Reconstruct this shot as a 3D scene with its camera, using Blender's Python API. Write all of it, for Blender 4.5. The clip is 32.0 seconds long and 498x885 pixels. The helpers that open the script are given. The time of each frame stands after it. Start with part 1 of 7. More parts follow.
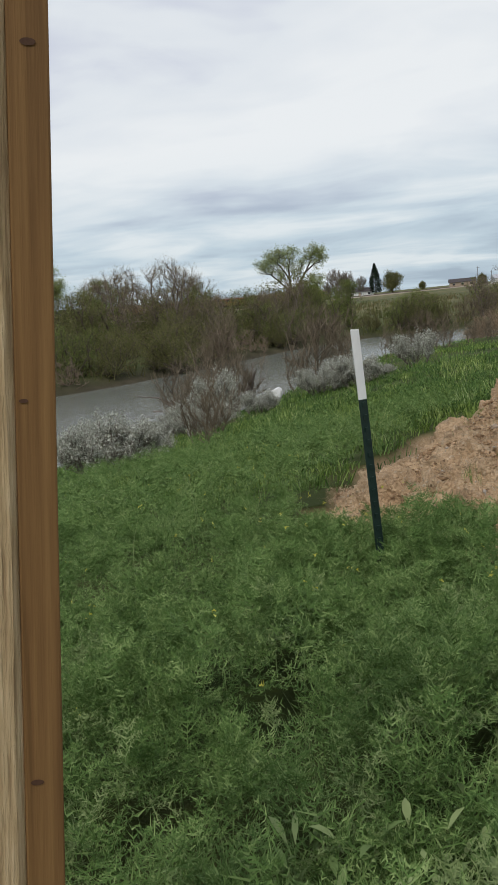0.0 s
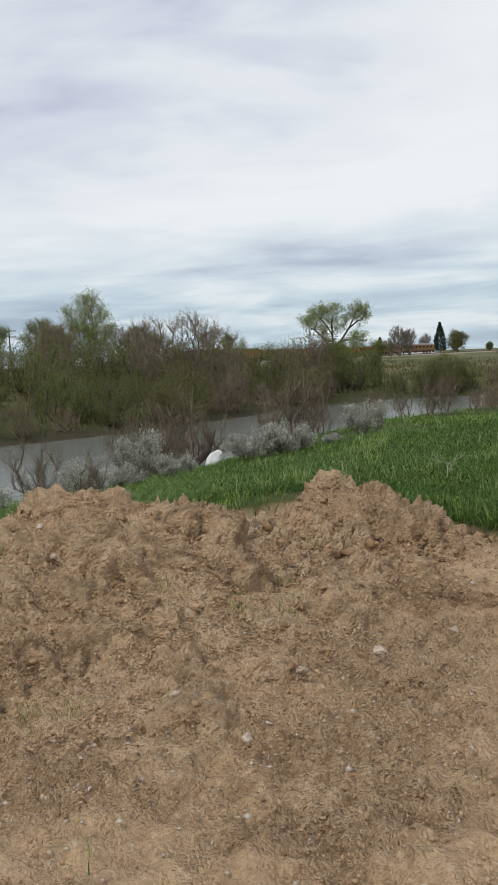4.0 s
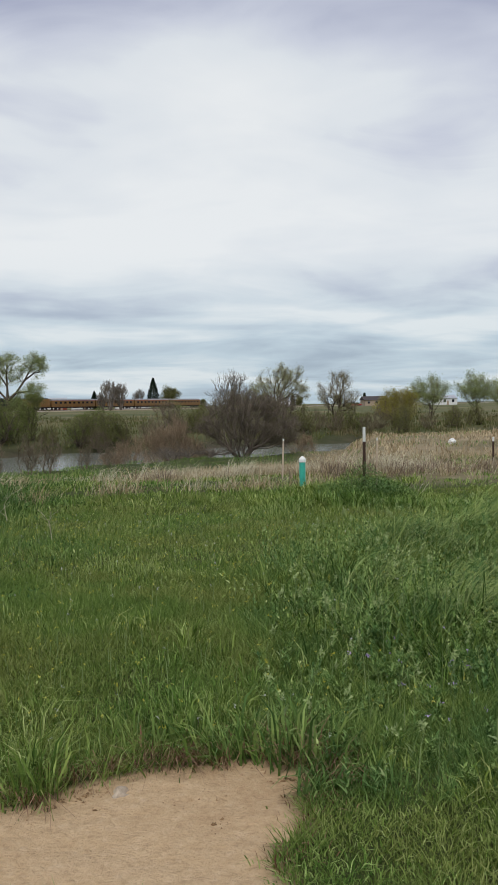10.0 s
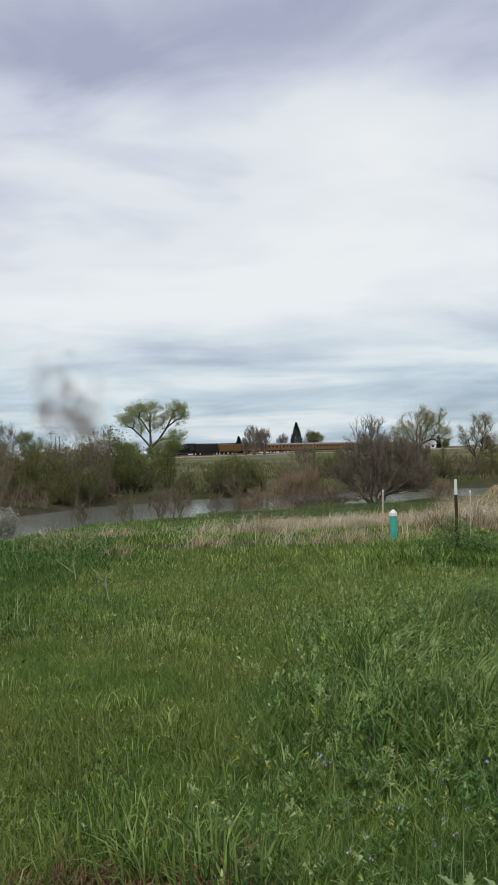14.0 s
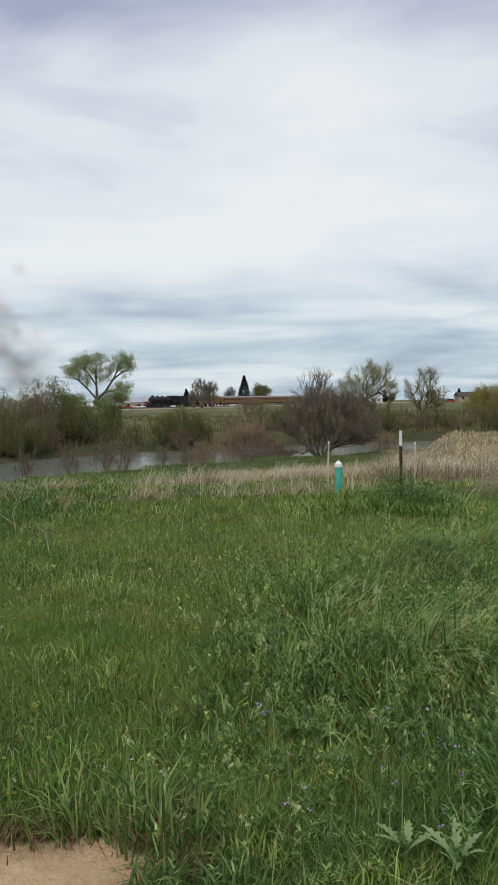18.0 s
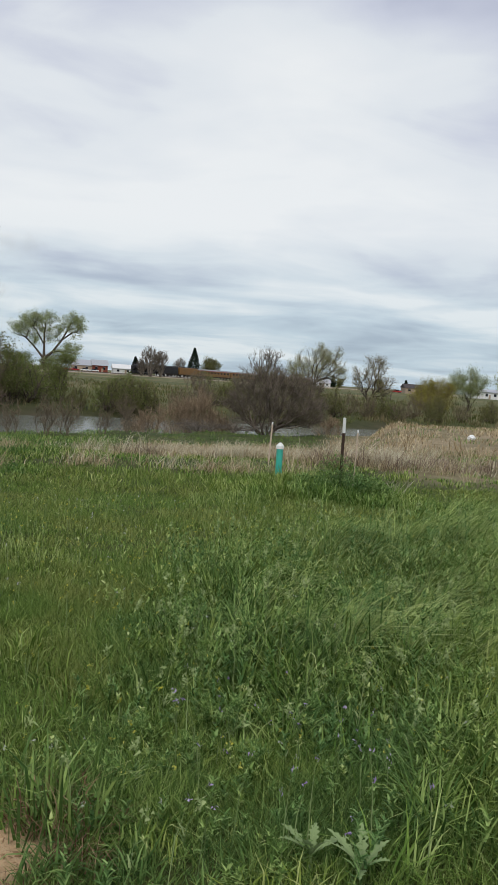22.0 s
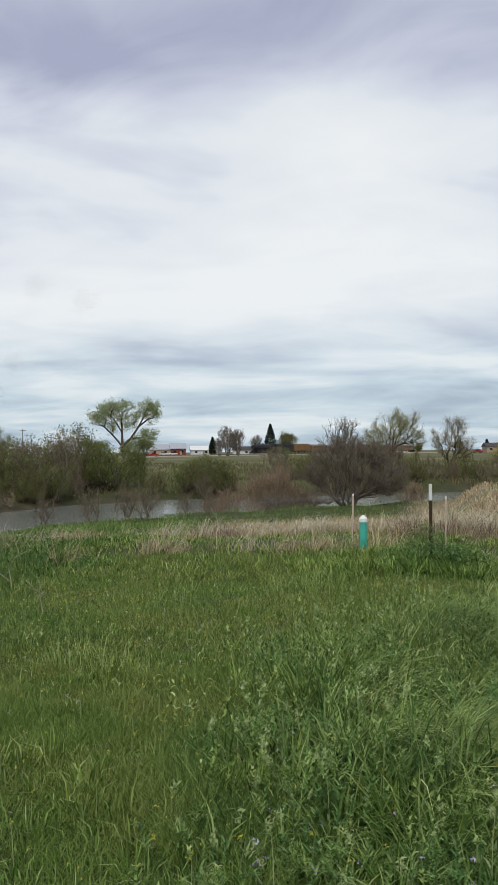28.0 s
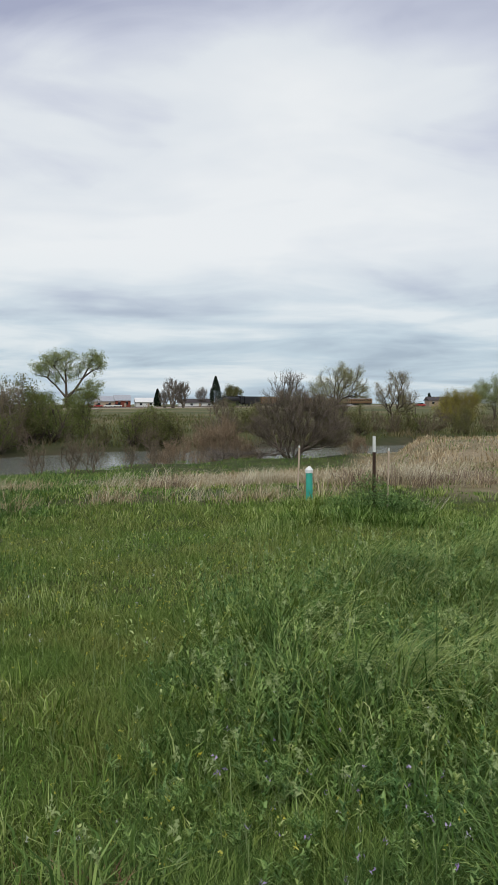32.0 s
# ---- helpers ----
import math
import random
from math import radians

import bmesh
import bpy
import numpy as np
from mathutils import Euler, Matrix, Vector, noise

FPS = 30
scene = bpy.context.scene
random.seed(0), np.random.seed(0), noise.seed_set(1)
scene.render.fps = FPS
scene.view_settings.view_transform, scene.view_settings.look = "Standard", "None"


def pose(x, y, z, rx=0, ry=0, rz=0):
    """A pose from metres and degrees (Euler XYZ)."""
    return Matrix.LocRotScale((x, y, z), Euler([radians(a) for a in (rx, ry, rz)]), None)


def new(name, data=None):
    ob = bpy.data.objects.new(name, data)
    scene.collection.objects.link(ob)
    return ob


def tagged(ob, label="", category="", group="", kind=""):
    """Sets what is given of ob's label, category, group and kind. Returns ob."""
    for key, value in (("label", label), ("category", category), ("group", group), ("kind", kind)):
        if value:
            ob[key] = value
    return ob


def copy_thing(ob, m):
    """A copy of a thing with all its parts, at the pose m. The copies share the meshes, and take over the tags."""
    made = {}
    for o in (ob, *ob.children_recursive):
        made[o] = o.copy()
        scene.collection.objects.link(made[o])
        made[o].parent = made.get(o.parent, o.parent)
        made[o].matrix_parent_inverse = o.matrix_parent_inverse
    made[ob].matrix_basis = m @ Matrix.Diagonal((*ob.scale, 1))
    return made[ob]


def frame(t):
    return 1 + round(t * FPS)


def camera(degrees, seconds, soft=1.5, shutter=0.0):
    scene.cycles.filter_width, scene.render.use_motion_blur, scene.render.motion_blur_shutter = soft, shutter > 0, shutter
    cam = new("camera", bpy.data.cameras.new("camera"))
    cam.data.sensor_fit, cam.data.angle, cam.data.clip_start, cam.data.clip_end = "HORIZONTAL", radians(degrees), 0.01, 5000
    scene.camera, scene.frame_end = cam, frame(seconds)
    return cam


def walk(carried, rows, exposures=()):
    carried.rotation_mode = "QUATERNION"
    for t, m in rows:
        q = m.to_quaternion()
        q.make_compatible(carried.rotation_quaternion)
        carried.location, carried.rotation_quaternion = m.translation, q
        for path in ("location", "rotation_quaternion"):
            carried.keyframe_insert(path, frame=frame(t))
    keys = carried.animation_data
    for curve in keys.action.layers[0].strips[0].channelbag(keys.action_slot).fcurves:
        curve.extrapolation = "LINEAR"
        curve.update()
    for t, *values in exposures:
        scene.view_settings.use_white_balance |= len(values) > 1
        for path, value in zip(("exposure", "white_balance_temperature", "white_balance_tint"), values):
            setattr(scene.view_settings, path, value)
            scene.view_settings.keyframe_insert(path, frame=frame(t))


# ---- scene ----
cam = camera(31.67, 32.0)

# seconds, x, y, z, yaw to the left, pitch up, lean to the left
PATH = [
    (0, -10.728, -4.016, 1.408, 6.60, -8.91, -5.50),
    (0.5, -10.286, -3.662, 1.497, -9.43, -5.33, 2.96),
    (1, -9.855, -3.344, 1.434, 5.33, -2.17, 2.77),
    (1.5, -9.482, -3.114, 1.438, 8.26, -5.95, 2.50),
    (2, -9.031, -2.862, 1.378, 6.11, -5.80, -0.38),
    (2.5, -8.729, -2.862, 1.432, 3.69, -4.26, -1.43),
    (4.5, -6.394, -3.261, 1.602, 13.00, -5.58, -3.52),
    (5, -5.913, -3.032, 1.651, 13.93, -3.23, -4.13),
    (5.5, -5.432, -2.829, 1.671, 6.26, -1.15, -1.86),
    (6, -4.914, -2.620, 1.627, 2.53, -0.02, -0.47),
    (6.5, -4.432, -2.342, 1.585, 7.34, 0.63, 0.32),
    (7, -3.892, -2.093, 1.564, 6.10, 0.28, 1.45),
    (7.5, -3.399, -1.829, 1.522, 7.16, -1.36, -0.28),
    (8, -2.903, -1.548, 1.472, 0.06, -2.82, -1.68),
    (8.5, -2.418, -1.277, 1.424, -0.03, -3.13, -2.69),
    (9, -1.912, -1.052, 1.438, -9.19, -3.24, -1.77),
    (9.5, -1.529, -0.839, 1.453, -12.43, -1.52, -0.20),
    (10, -0.945, -0.716, 1.421, -7.29, -2.48, -0.85),
    (10.5, -0.752, -0.763, 1.447, -9.87, -1.83, 1.21),
    (11, -0.565, -0.710, 1.584, 4.40, -1.03, 1.36),
    (11.5, -0.283, -0.600, 1.594, 2.72, -1.26, 0.45),
    (12, -0.129, -0.488, 1.563, 1.71, -1.94, -0.89),
    (12.5, -0.071, -0.436, 1.548, 1.69, -1.69, -1.94),
    (13, -0.076, -0.432, 1.544, 1.64, -0.59, -1.64),
    (13.5, -0.074, -0.419, 1.537, 2.10, 0.69, -1.54),
    (15.5, -0.042, -0.305, 1.489, 2.05, -1.61, -1.66),
    (16, -0.038, -0.303, 1.491, 0.76, -2.54, -1.67),
    (16.5, -0.038, -0.266, 1.491, -0.15, -2.60, -1.53),
    (17, -0.035, -0.233, 1.486, -0.77, -2.58, -1.40),
    (17.5, -0.037, -0.241, 1.490, -1.15, -2.60, -1.30),
    (18, -0.039, -0.249, 1.484, -1.24, -2.58, -1.21),
    (18.5, -0.042, -0.262, 1.485, -1.25, -2.58, -1.21),
    (19, -0.041, -0.288, 1.486, -1.28, -2.58, -1.20),
    (19.5, -0.041, -0.290, 1.488, -1.28, -2.53, -1.23),
    (20, -0.035, -0.265, 1.491, -1.16, -2.55, -1.10),
    (20.5, -0.033, -0.239, 1.491, -0.02, -2.95, -0.12),
    (21, -0.018, -0.169, 1.501, -5.33, -2.72, 3.58),
    (21.5, -0.005, -0.153, 1.491, -8.47, -2.23, 6.62),
    (22, -0.004, -0.101, 1.493, -4.91, -4.10, 3.92),
    (22.5, -0.020, -0.098, 1.489, -3.22, -4.25, 1.30),
    (23, -0.028, -0.129, 1.493, -2.98, -2.66, 0.73),
    (23.5, -0.033, -0.176, 1.491, -2.96, -1.71, 0.84),
    (24, -0.039, -0.200, 1.495, -2.99, -1.69, 0.94),
    (24.5, -0.037, -0.171, 1.493, -2.98, -1.69, 0.72),
    (26.5, 0.004, 0.163, 1.494, -1.48, -0.76, -0.04),
    (27, 0.020, 0.263, 1.500, -0.75, -0.40, -0.24),
    (27.5, 0.047, 0.376, 1.504, -0.08, 0.07, -0.55),
    (28, 0.072, 0.494, 1.497, 0.41, 0.59, -0.58),
    (28.5, 0.090, 0.596, 1.502, 0.59, 0.92, -0.07),
    (29, 0.112, 0.657, 1.497, 1.95, 0.76, 0.65),
    (29.5, 0.102, 0.641, 1.485, 5.32, 0.37, 1.38),
    (30, 0.075, 0.585, 1.497, -3.88, 0.01, 2.14),
    (30.5, 0.064, 0.568, 1.501, -4.05, -0.92, 1.24),
    (31, 0.069, 0.522, 1.505, -3.63, -1.53, 0.63),
    (31.5, 0.045, 0.416, 1.498, -3.32, -2.01, 0.04),
    (32, 0.017, 0.262, 1.494, -3.15, -2.53, -0.21),
]


def eye_pose(x, y, z, yaw, pitch, lean):
    return pose(x, y, z, 90 + pitch, 0, yaw) @ pose(0, 0, 0, 0, 0, lean)


walk(cam, [(t, eye_pose(x, y, z, yaw, pitch, lean)) for t, x, y, z, yaw, pitch, lean in PATH],
     exposures=[(0.0, 0.0), (2.0, 0.04), (5.0, 0.02), (6.0, -0.06), (8.0, -0.08), (10.0, -0.04), (11.0, 0.0), (22.0, 0.0), (24.0, -0.08), (27.0, 0.02), (28.0, 0.03), (29.0, -0.1), (30.0, 0.04), (31.0, 0.1), (32.0, 0.0)])

# ---- sky and sun ----
SUN_HIGH, SUN_TURN = 52.0, 200.0
world = bpy.data.worlds.new("overcast_sky")
scene.world = world
world.use_nodes = True


def link_nodes(tree):
    """Short forms for adding and linking nodes."""
    def add(kind, **values):
        node = tree.nodes.new(kind)
        for key, value in values.items():
            node.inputs[key.replace("_", " ")].default_value = value
        return node

    def link(a, b):
        tree.links.new(a, b)

    def math_node(op, a, b=None):
        node = tree.nodes.new("ShaderNodeMath")
        node.operation = op
        for slot, v in ((0, a), (1, b)):
            if v is None:
                continue
            if isinstance(v, (int, float)):
                node.inputs[slot].default_value = v
            else:
                tree.links.new(v, node.inputs[slot])
        return node.outputs[0]

    def ramp(value, stops):
        node = tree.nodes.new("ShaderNodeValToRGB")
        e = node.color_ramp.elements
        while len(e) < len(stops):
            e.new(0.5)
        for el, (at, col) in zip(e, stops):
            el.position, el.color = at, (*col, 1) if len(col) == 3 else col
        tree.links.new(value, node.inputs[0])
        return node.outputs[0]

    def mix(fac, a, b):
        node = tree.nodes.new("ShaderNodeMix")
        node.data_type = "RGBA"
        if isinstance(fac, (int, float)):
            node.inputs[0].default_value = fac
        else:
            tree.links.new(fac, node.inputs[0])
        for slot, v in ((6, a), (7, b)):
            if isinstance(v, tuple):
                node.inputs[slot].default_value = (*v, 1)
            else:
                tree.links.new(v, node.inputs[slot])
        return node.outputs[2]

    return add, link, math_node, ramp, mix


def build_world():
    tree = world.node_tree
    tree.nodes.clear()
    add, link, m, ramp, mix = link_nodes(tree)
    coord = add("ShaderNodeTexCoord")
    sep = add("ShaderNodeSeparateXYZ")
    link(coord.outputs["Generated"], sep.inputs[0])
    high = m("MAXIMUM", sep.outputs[2], 0.0)
    deep = m("ADD", high, 0.13)
    u, v = m("DIVIDE", sep.outputs[0], deep), m("DIVIDE", sep.outputs[1], deep)
    plane = add("ShaderNodeCombineXYZ")
    link(u, plane.inputs[0]), link(v, plane.inputs[1])
    # broad cloud sheets and finer ribs in them
    broad = add("ShaderNodeTexNoise", Scale=1.0, Detail=4.0, Roughness=0.5, Distortion=0.4)
    fine = add("ShaderNodeTexNoise", Scale=2.1, Detail=6.0, Roughness=0.55, Distortion=0.9)
    shift = add("ShaderNodeMapping")
    shift.inputs["Location"].default_value = (3.4, 1.3, 0.0)
    shift.inputs["Scale"].default_value = (0.8, 1.0, 1.0)
    link(plane.outputs[0], shift.inputs[0])
    link(shift.outputs[0], broad.inputs[0]), link(shift.outputs[0], fine.inputs[0])
    both = m("ADD", m("MULTIPLY", broad.outputs[0], 0.78), m("MULTIPLY", fine.outputs[0], 0.22))
    # thick grey undersides overhead, a bright even sheet below them, blue-grey bars over the horizon
    lift = ramp(high, [(0.0, (0.5, 0.5, 0.5)), (0.17, (0.60, 0.60, 0.60)), (0.30, (0.60, 0.60, 0.60)), (0.40, (0.42, 0.42, 0.42)), (1.0, (0.46, 0.46, 0.46))])
    level = m("ADD", both, m("SUBTRACT", lift, 0.5))
    cloud = ramp(level, [(0.35, (0.39, 0.42, 0.56)), (0.46, (0.62, 0.655, 0.755)), (0.55, (0.77, 0.81, 0.85)), (0.68, (0.86, 0.885, 0.90))])
    low = ramp(both, [(0.38, (0.37, 0.465, 0.56)), (0.49, (0.50, 0.62, 0.71)), (0.60, (0.72, 0.79, 0.83))])
    near_rim = ramp(high, [(0.0, (1, 1, 1)), (0.07, (0.85, 0.85, 0.85)), (0.17, (0.0, 0.0, 0.0))])
    colour = mix(near_rim, cloud, low)
    sky = add("ShaderNodeTexSky")
    sky.sky_type, sky.sun_disc = "NISHITA", False
    sky.sun_elevation, sky.sun_rotation = radians(SUN_HIGH), radians(SUN_TURN)
    clear = add("ShaderNodeBackground", Strength=0.10)
    link(sky.outputs[0], clear.inputs[0])
    cover = add("ShaderNodeBackground", Strength=1.0)
    link(colour, cover.inputs[0])
    both_shaders = add("ShaderNodeMixShader", Fac=0.93)
    link(clear.outputs[0], both_shaders.inputs[1]), link(cover.outputs[0], both_shaders.inputs[2])
    out = add("ShaderNodeOutputWorld")
    link(both_shaders.outputs[0], out.inputs[0])


build_world()
sun = new("sun", bpy.data.lights.new("sun", "SUN"))
sun.data.energy, sun.data.angle, sun.data.color = 1.5, radians(10), (1.0, 0.96, 0.9)
sun.matrix_world = pose(0, 0, 60, 90 - SUN_HIGH, 0, 180 - SUN_TURN)

# ---- materials ----


def material(name, stops, scale=4.0, rough=0.85, bump=0.0, bump_scale=30.0, metal=0.0, island=0.0, detail=5.0, spec=0.3, per_object=0.0):
    """Noise over object space runs through the colour stops; island or per_object varies the brightness from piece to piece."""
    mat = bpy.data.materials.new(name)
    mat.use_nodes = True
    tree = mat.node_tree
    add, link, m, ramp, mix = link_nodes(tree)
    bsdf = tree.nodes["Principled BSDF"]
    coord = add("ShaderNodeTexCoord")
    n = add("ShaderNodeTexNoise", Scale=scale, Detail=detail, Roughness=0.6)
    link(coord.outputs["Object"], n.inputs[0])
    k = len(stops)
    value = n.outputs[0]
    if island or per_object:
        pick = add("ShaderNodeNewGeometry").outputs["Random Per Island"] if island else add("ShaderNodeObjectInfo").outputs["Random"]
        amount = island or per_object
        value = m("ADD", m("MULTIPLY", value, 1 - amount), m("MULTIPLY", pick, amount))
        colour = ramp(value, [(0.15 + 0.7 * i / max(1, k - 1), c) for i, c in enumerate(stops)])
    else:
        colour = ramp(value, [(0.32 + 0.36 * i / max(1, k - 1), c) for i, c in enumerate(stops)])
    link(colour, bsdf.inputs["Base Color"])
    bsdf.inputs["Roughness"].default_value = rough
    bsdf.inputs["Metallic"].default_value = metal
    bsdf.inputs["Specular IOR Level"].default_value = spec
    if bump:
        b = add("ShaderNodeTexNoise", Scale=bump_scale, Detail=6.0, Roughness=0.65)
        link(coord.outputs["Object"], b.inputs[0])
        node = add("ShaderNodeBump", Strength=bump, Distance=0.02)
        link(b.outputs[0], node.inputs["Height"])
        link(node.outputs[0], bsdf.inputs["Normal"])
    return mat


def leafy(name, stops, island=0.75, glow_through=0.25, scale=1.2):
    """Leaves and blades: some light passes through them."""
    mat = material(name, stops, scale=scale, rough=0.7, island=island, spec=0.12)
    tree = mat.node_tree
    bsdf, out = tree.nodes["Principled BSDF"], tree.nodes["Material Output"]
    thin = tree.nodes.new("ShaderNodeBsdfTranslucent")
    tree.links.new(bsdf.inputs["Base Color"].links[0].from_socket, thin.inputs[0])
    both = tree.nodes.new("ShaderNodeMixShader")
    both.inputs[0].default_value = glow_through
    tree.links.new(bsdf.outputs[0], both.inputs[1])
    tree.links.new(thin.outputs[0], both.inputs[2])
    tree.links.new(both.outputs[0], out.inputs[0])
    return mat


def patchy(name, first, second, island=0.55, scale=0.6, glow_through=0.25):
    """Leaves whose colour runs from one set of stops to the other in soft patches."""
    mat = leafy(name, first, island, glow_through, scale * 2.5)
    tree = mat.node_tree
    add, link, m, ramp, mix = link_nodes(tree)
    bsdf = tree.nodes["Principled BSDF"]
    old = bsdf.inputs["Base Color"].links[0].from_socket
    pick = add("ShaderNodeNewGeometry").outputs["Random Per Island"]
    other = ramp(pick, [(0.1 + 0.8 * i / (len(second) - 1), c) for i, c in enumerate(second)])
    n = add("ShaderNodeTexNoise", Scale=scale, Detail=4.0, Roughness=0.65)
    link(add("ShaderNodeTexCoord").outputs["Object"], n.inputs[0])
    share = ramp(n.outputs[0], [(0.42, (0, 0, 0)), (0.58, (1, 1, 1))])
    both = mix(share, old, other)
    link(both, bsdf.inputs["Base Color"])
    for node in tree.nodes:
        if node.bl_idname == "ShaderNodeBsdfTranslucent":
            link(both, node.inputs[0])
    return mat


def crumbs(tree, add, link, coord, scale):
    """Crumbs of soil: how far from the middle of one, and a number of its own for each."""
    warp = add("ShaderNodeTexNoise", Scale=scale * 0.7, Detail=3.0, Roughness=0.6)
    link(coord, warp.inputs[0])
    push = tree.nodes.new("ShaderNodeVectorMath")
    push.operation = "MULTIPLY_ADD"
    link(warp.outputs["Color"], push.inputs[0])
    push.inputs[1].default_value = (1.3 / scale,) * 3
    link(coord, push.inputs[2])
    cells = add("ShaderNodeTexVoronoi", Scale=scale)
    link(push.outputs[0], cells.inputs["Vector"])
    split = tree.nodes.new("ShaderNodeSeparateColor")
    link(cells.outputs["Color"], split.inputs[0])
    return cells.outputs["Distance"], split.outputs[0]


def ground_material():
    mat = bpy.data.materials.new("ground_soil_and_turf")
    mat.use_nodes = True
    tree = mat.node_tree
    add, link, m, ramp, mix = link_nodes(tree)
    bsdf = tree.nodes["Principled BSDF"]
    coord = add("ShaderNodeTexCoord").outputs["Object"]

    def noise_at(scale, detail=6.0, rough=0.6):
        n = add("ShaderNodeTexNoise", Scale=scale, Detail=detail, Roughness=rough)
        link(coord, n.inputs[0])
        return n.outputs[0]

    def kind(name):
        node = tree.nodes.new("ShaderNodeAttribute")
        node.attribute_name = name
        return node.outputs["Fac"]

    loose = kind("loose")
    soil = ramp(noise_at(1.3), [(0.3, (0.45, 0.305, 0.17)), (0.5, (0.57, 0.41, 0.24)), (0.7, (0.67, 0.50, 0.315))])
    grain = ramp(noise_at(20.0, 8, 0.78), [(0.36, (0.30, 0.185, 0.10)), (0.46, (0.50, 0.335, 0.19)), (0.58, (0.60, 0.43, 0.26)), (0.68, (0.70, 0.54, 0.36))])
    small, small_tone = crumbs(tree, add, link, coord, 150.0)
    large, large_tone = crumbs(tree, add, link, coord, 58.0)
    tones = [(0.0, (0.26, 0.155, 0.078)), (0.3, (0.46, 0.295, 0.160)), (0.65, (0.65, 0.445, 0.26)), (0.92, (0.77, 0.575, 0.37)), (1.0, (0.84, 0.75, 0.60))]
    crumb = mix(0.5, ramp(small_tone, tones), ramp(large_tone, tones))
    soil = mix(m("ADD", m("MULTIPLY", loose, 0.5), 0.10), mix(0.45, soil, grain), crumb)
    soil = mix(kind("damp"), soil, ramp(noise_at(16.0, 8, 0.75), [(0.35, (0.09, 0.052, 0.027)), (0.5, (0.19, 0.115, 0.06)), (0.66, (0.33, 0.215, 0.12))]))
    # turf colour is darkened: the shade in gaps between plants is put into it
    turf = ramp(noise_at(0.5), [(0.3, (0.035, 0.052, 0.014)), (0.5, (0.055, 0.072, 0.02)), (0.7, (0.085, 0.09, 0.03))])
    field = ramp(noise_at(0.035), [(0.3, (0.07, 0.085, 0.032)), (0.5, (0.105, 0.11, 0.045)), (0.62, (0.19, 0.165, 0.085)), (0.75, (0.25, 0.205, 0.12))])
    thatch = ramp(noise_at(2.2), [(0.3, (0.21, 0.155, 0.09)), (0.7, (0.43, 0.35, 0.23))])
    mud = ramp(noise_at(1.1), [(0.3, (0.04, 0.034, 0.022)), (0.7, (0.09, 0.072, 0.048))])
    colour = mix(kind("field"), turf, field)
    colour = mix(kind("verge"), colour, thatch)
    colour = mix(kind("dry"), colour, thatch)
    colour = mix(kind("mud"), colour, mud)
    colour = mix(kind("dirt"), colour, soil)
    link(colour, bsdf.inputs["Base Color"])
    bsdf.inputs["Roughness"].default_value = 0.95
    bsdf.inputs["Specular IOR Level"].default_value = 0.15
    node = add("ShaderNodeBump", Strength=1.0, Distance=1.0)
    cover = m("ADD", m("MULTIPLY", loose, 0.85), 0.15)
    lumps = m("MULTIPLY", m("ADD", m("MULTIPLY", large, -0.028), m("MULTIPLY", small, -0.009)), cover)
    link(m("ADD", lumps, m("ADD", m("MULTIPLY", noise_at(14, 8, 0.7), 0.024), m("MULTIPLY", noise_at(60, 4), 0.006))), node.inputs["Height"])
    link(node.outputs[0], bsdf.inputs["Normal"])
    return mat


def soil_material():
    """Loose sandy soil: pale dry crumbs among darker damp ones, in soft larger patches."""
    mat = bpy.data.materials.new("dug_soil")
    mat.use_nodes = True
    tree = mat.node_tree
    add, link, m, ramp, mix = link_nodes(tree)
    bsdf = tree.nodes["Principled BSDF"]
    coord = add("ShaderNodeTexCoord").outputs["Object"]

    def noise_at(scale, detail=6.0, rough=0.6):
        n = add("ShaderNodeTexNoise", Scale=scale, Detail=detail, Roughness=rough)
        link(coord, n.inputs[0])
        return n.outputs[0]

    tones = [(0.0, (0.40, 0.25, 0.135)), (0.3, (0.60, 0.40, 0.23)), (0.65, (0.76, 0.535, 0.325)), (0.92, (0.84, 0.65, 0.43)), (1.0, (0.85, 0.80, 0.66))]
    small, small_tone = crumbs(tree, add, link, coord, 130.0)
    large, large_tone = crumbs(tree, add, link, coord, 42.0)
    fine = mix(0.45, ramp(small_tone, tones), ramp(large_tone, tones))
    broad = ramp(noise_at(2.6, 5, 0.6), [(0.36, (0.58, 0.385, 0.22)), (0.52, (0.80, 0.56, 0.335)), (0.66, (0.85, 0.66, 0.43))])
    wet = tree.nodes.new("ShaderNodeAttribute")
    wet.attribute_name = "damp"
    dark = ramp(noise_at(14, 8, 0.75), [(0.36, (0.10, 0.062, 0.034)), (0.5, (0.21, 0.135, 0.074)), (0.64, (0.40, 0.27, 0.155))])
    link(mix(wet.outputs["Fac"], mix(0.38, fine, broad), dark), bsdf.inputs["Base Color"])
    bsdf.inputs["Roughness"].default_value = 0.95
    bsdf.inputs["Specular IOR Level"].default_value = 0.1
    node = add("ShaderNodeBump", Strength=1.0, Distance=1.0)
    lumps = m("ADD", m("MULTIPLY", large, -0.030), m("MULTIPLY", small, -0.009))
    link(m("ADD", lumps, m("MULTIPLY", noise_at(17, 10, 0.75), 0.045)), node.inputs["Height"])
    link(node.outputs[0], bsdf.inputs["Normal"])
    return mat


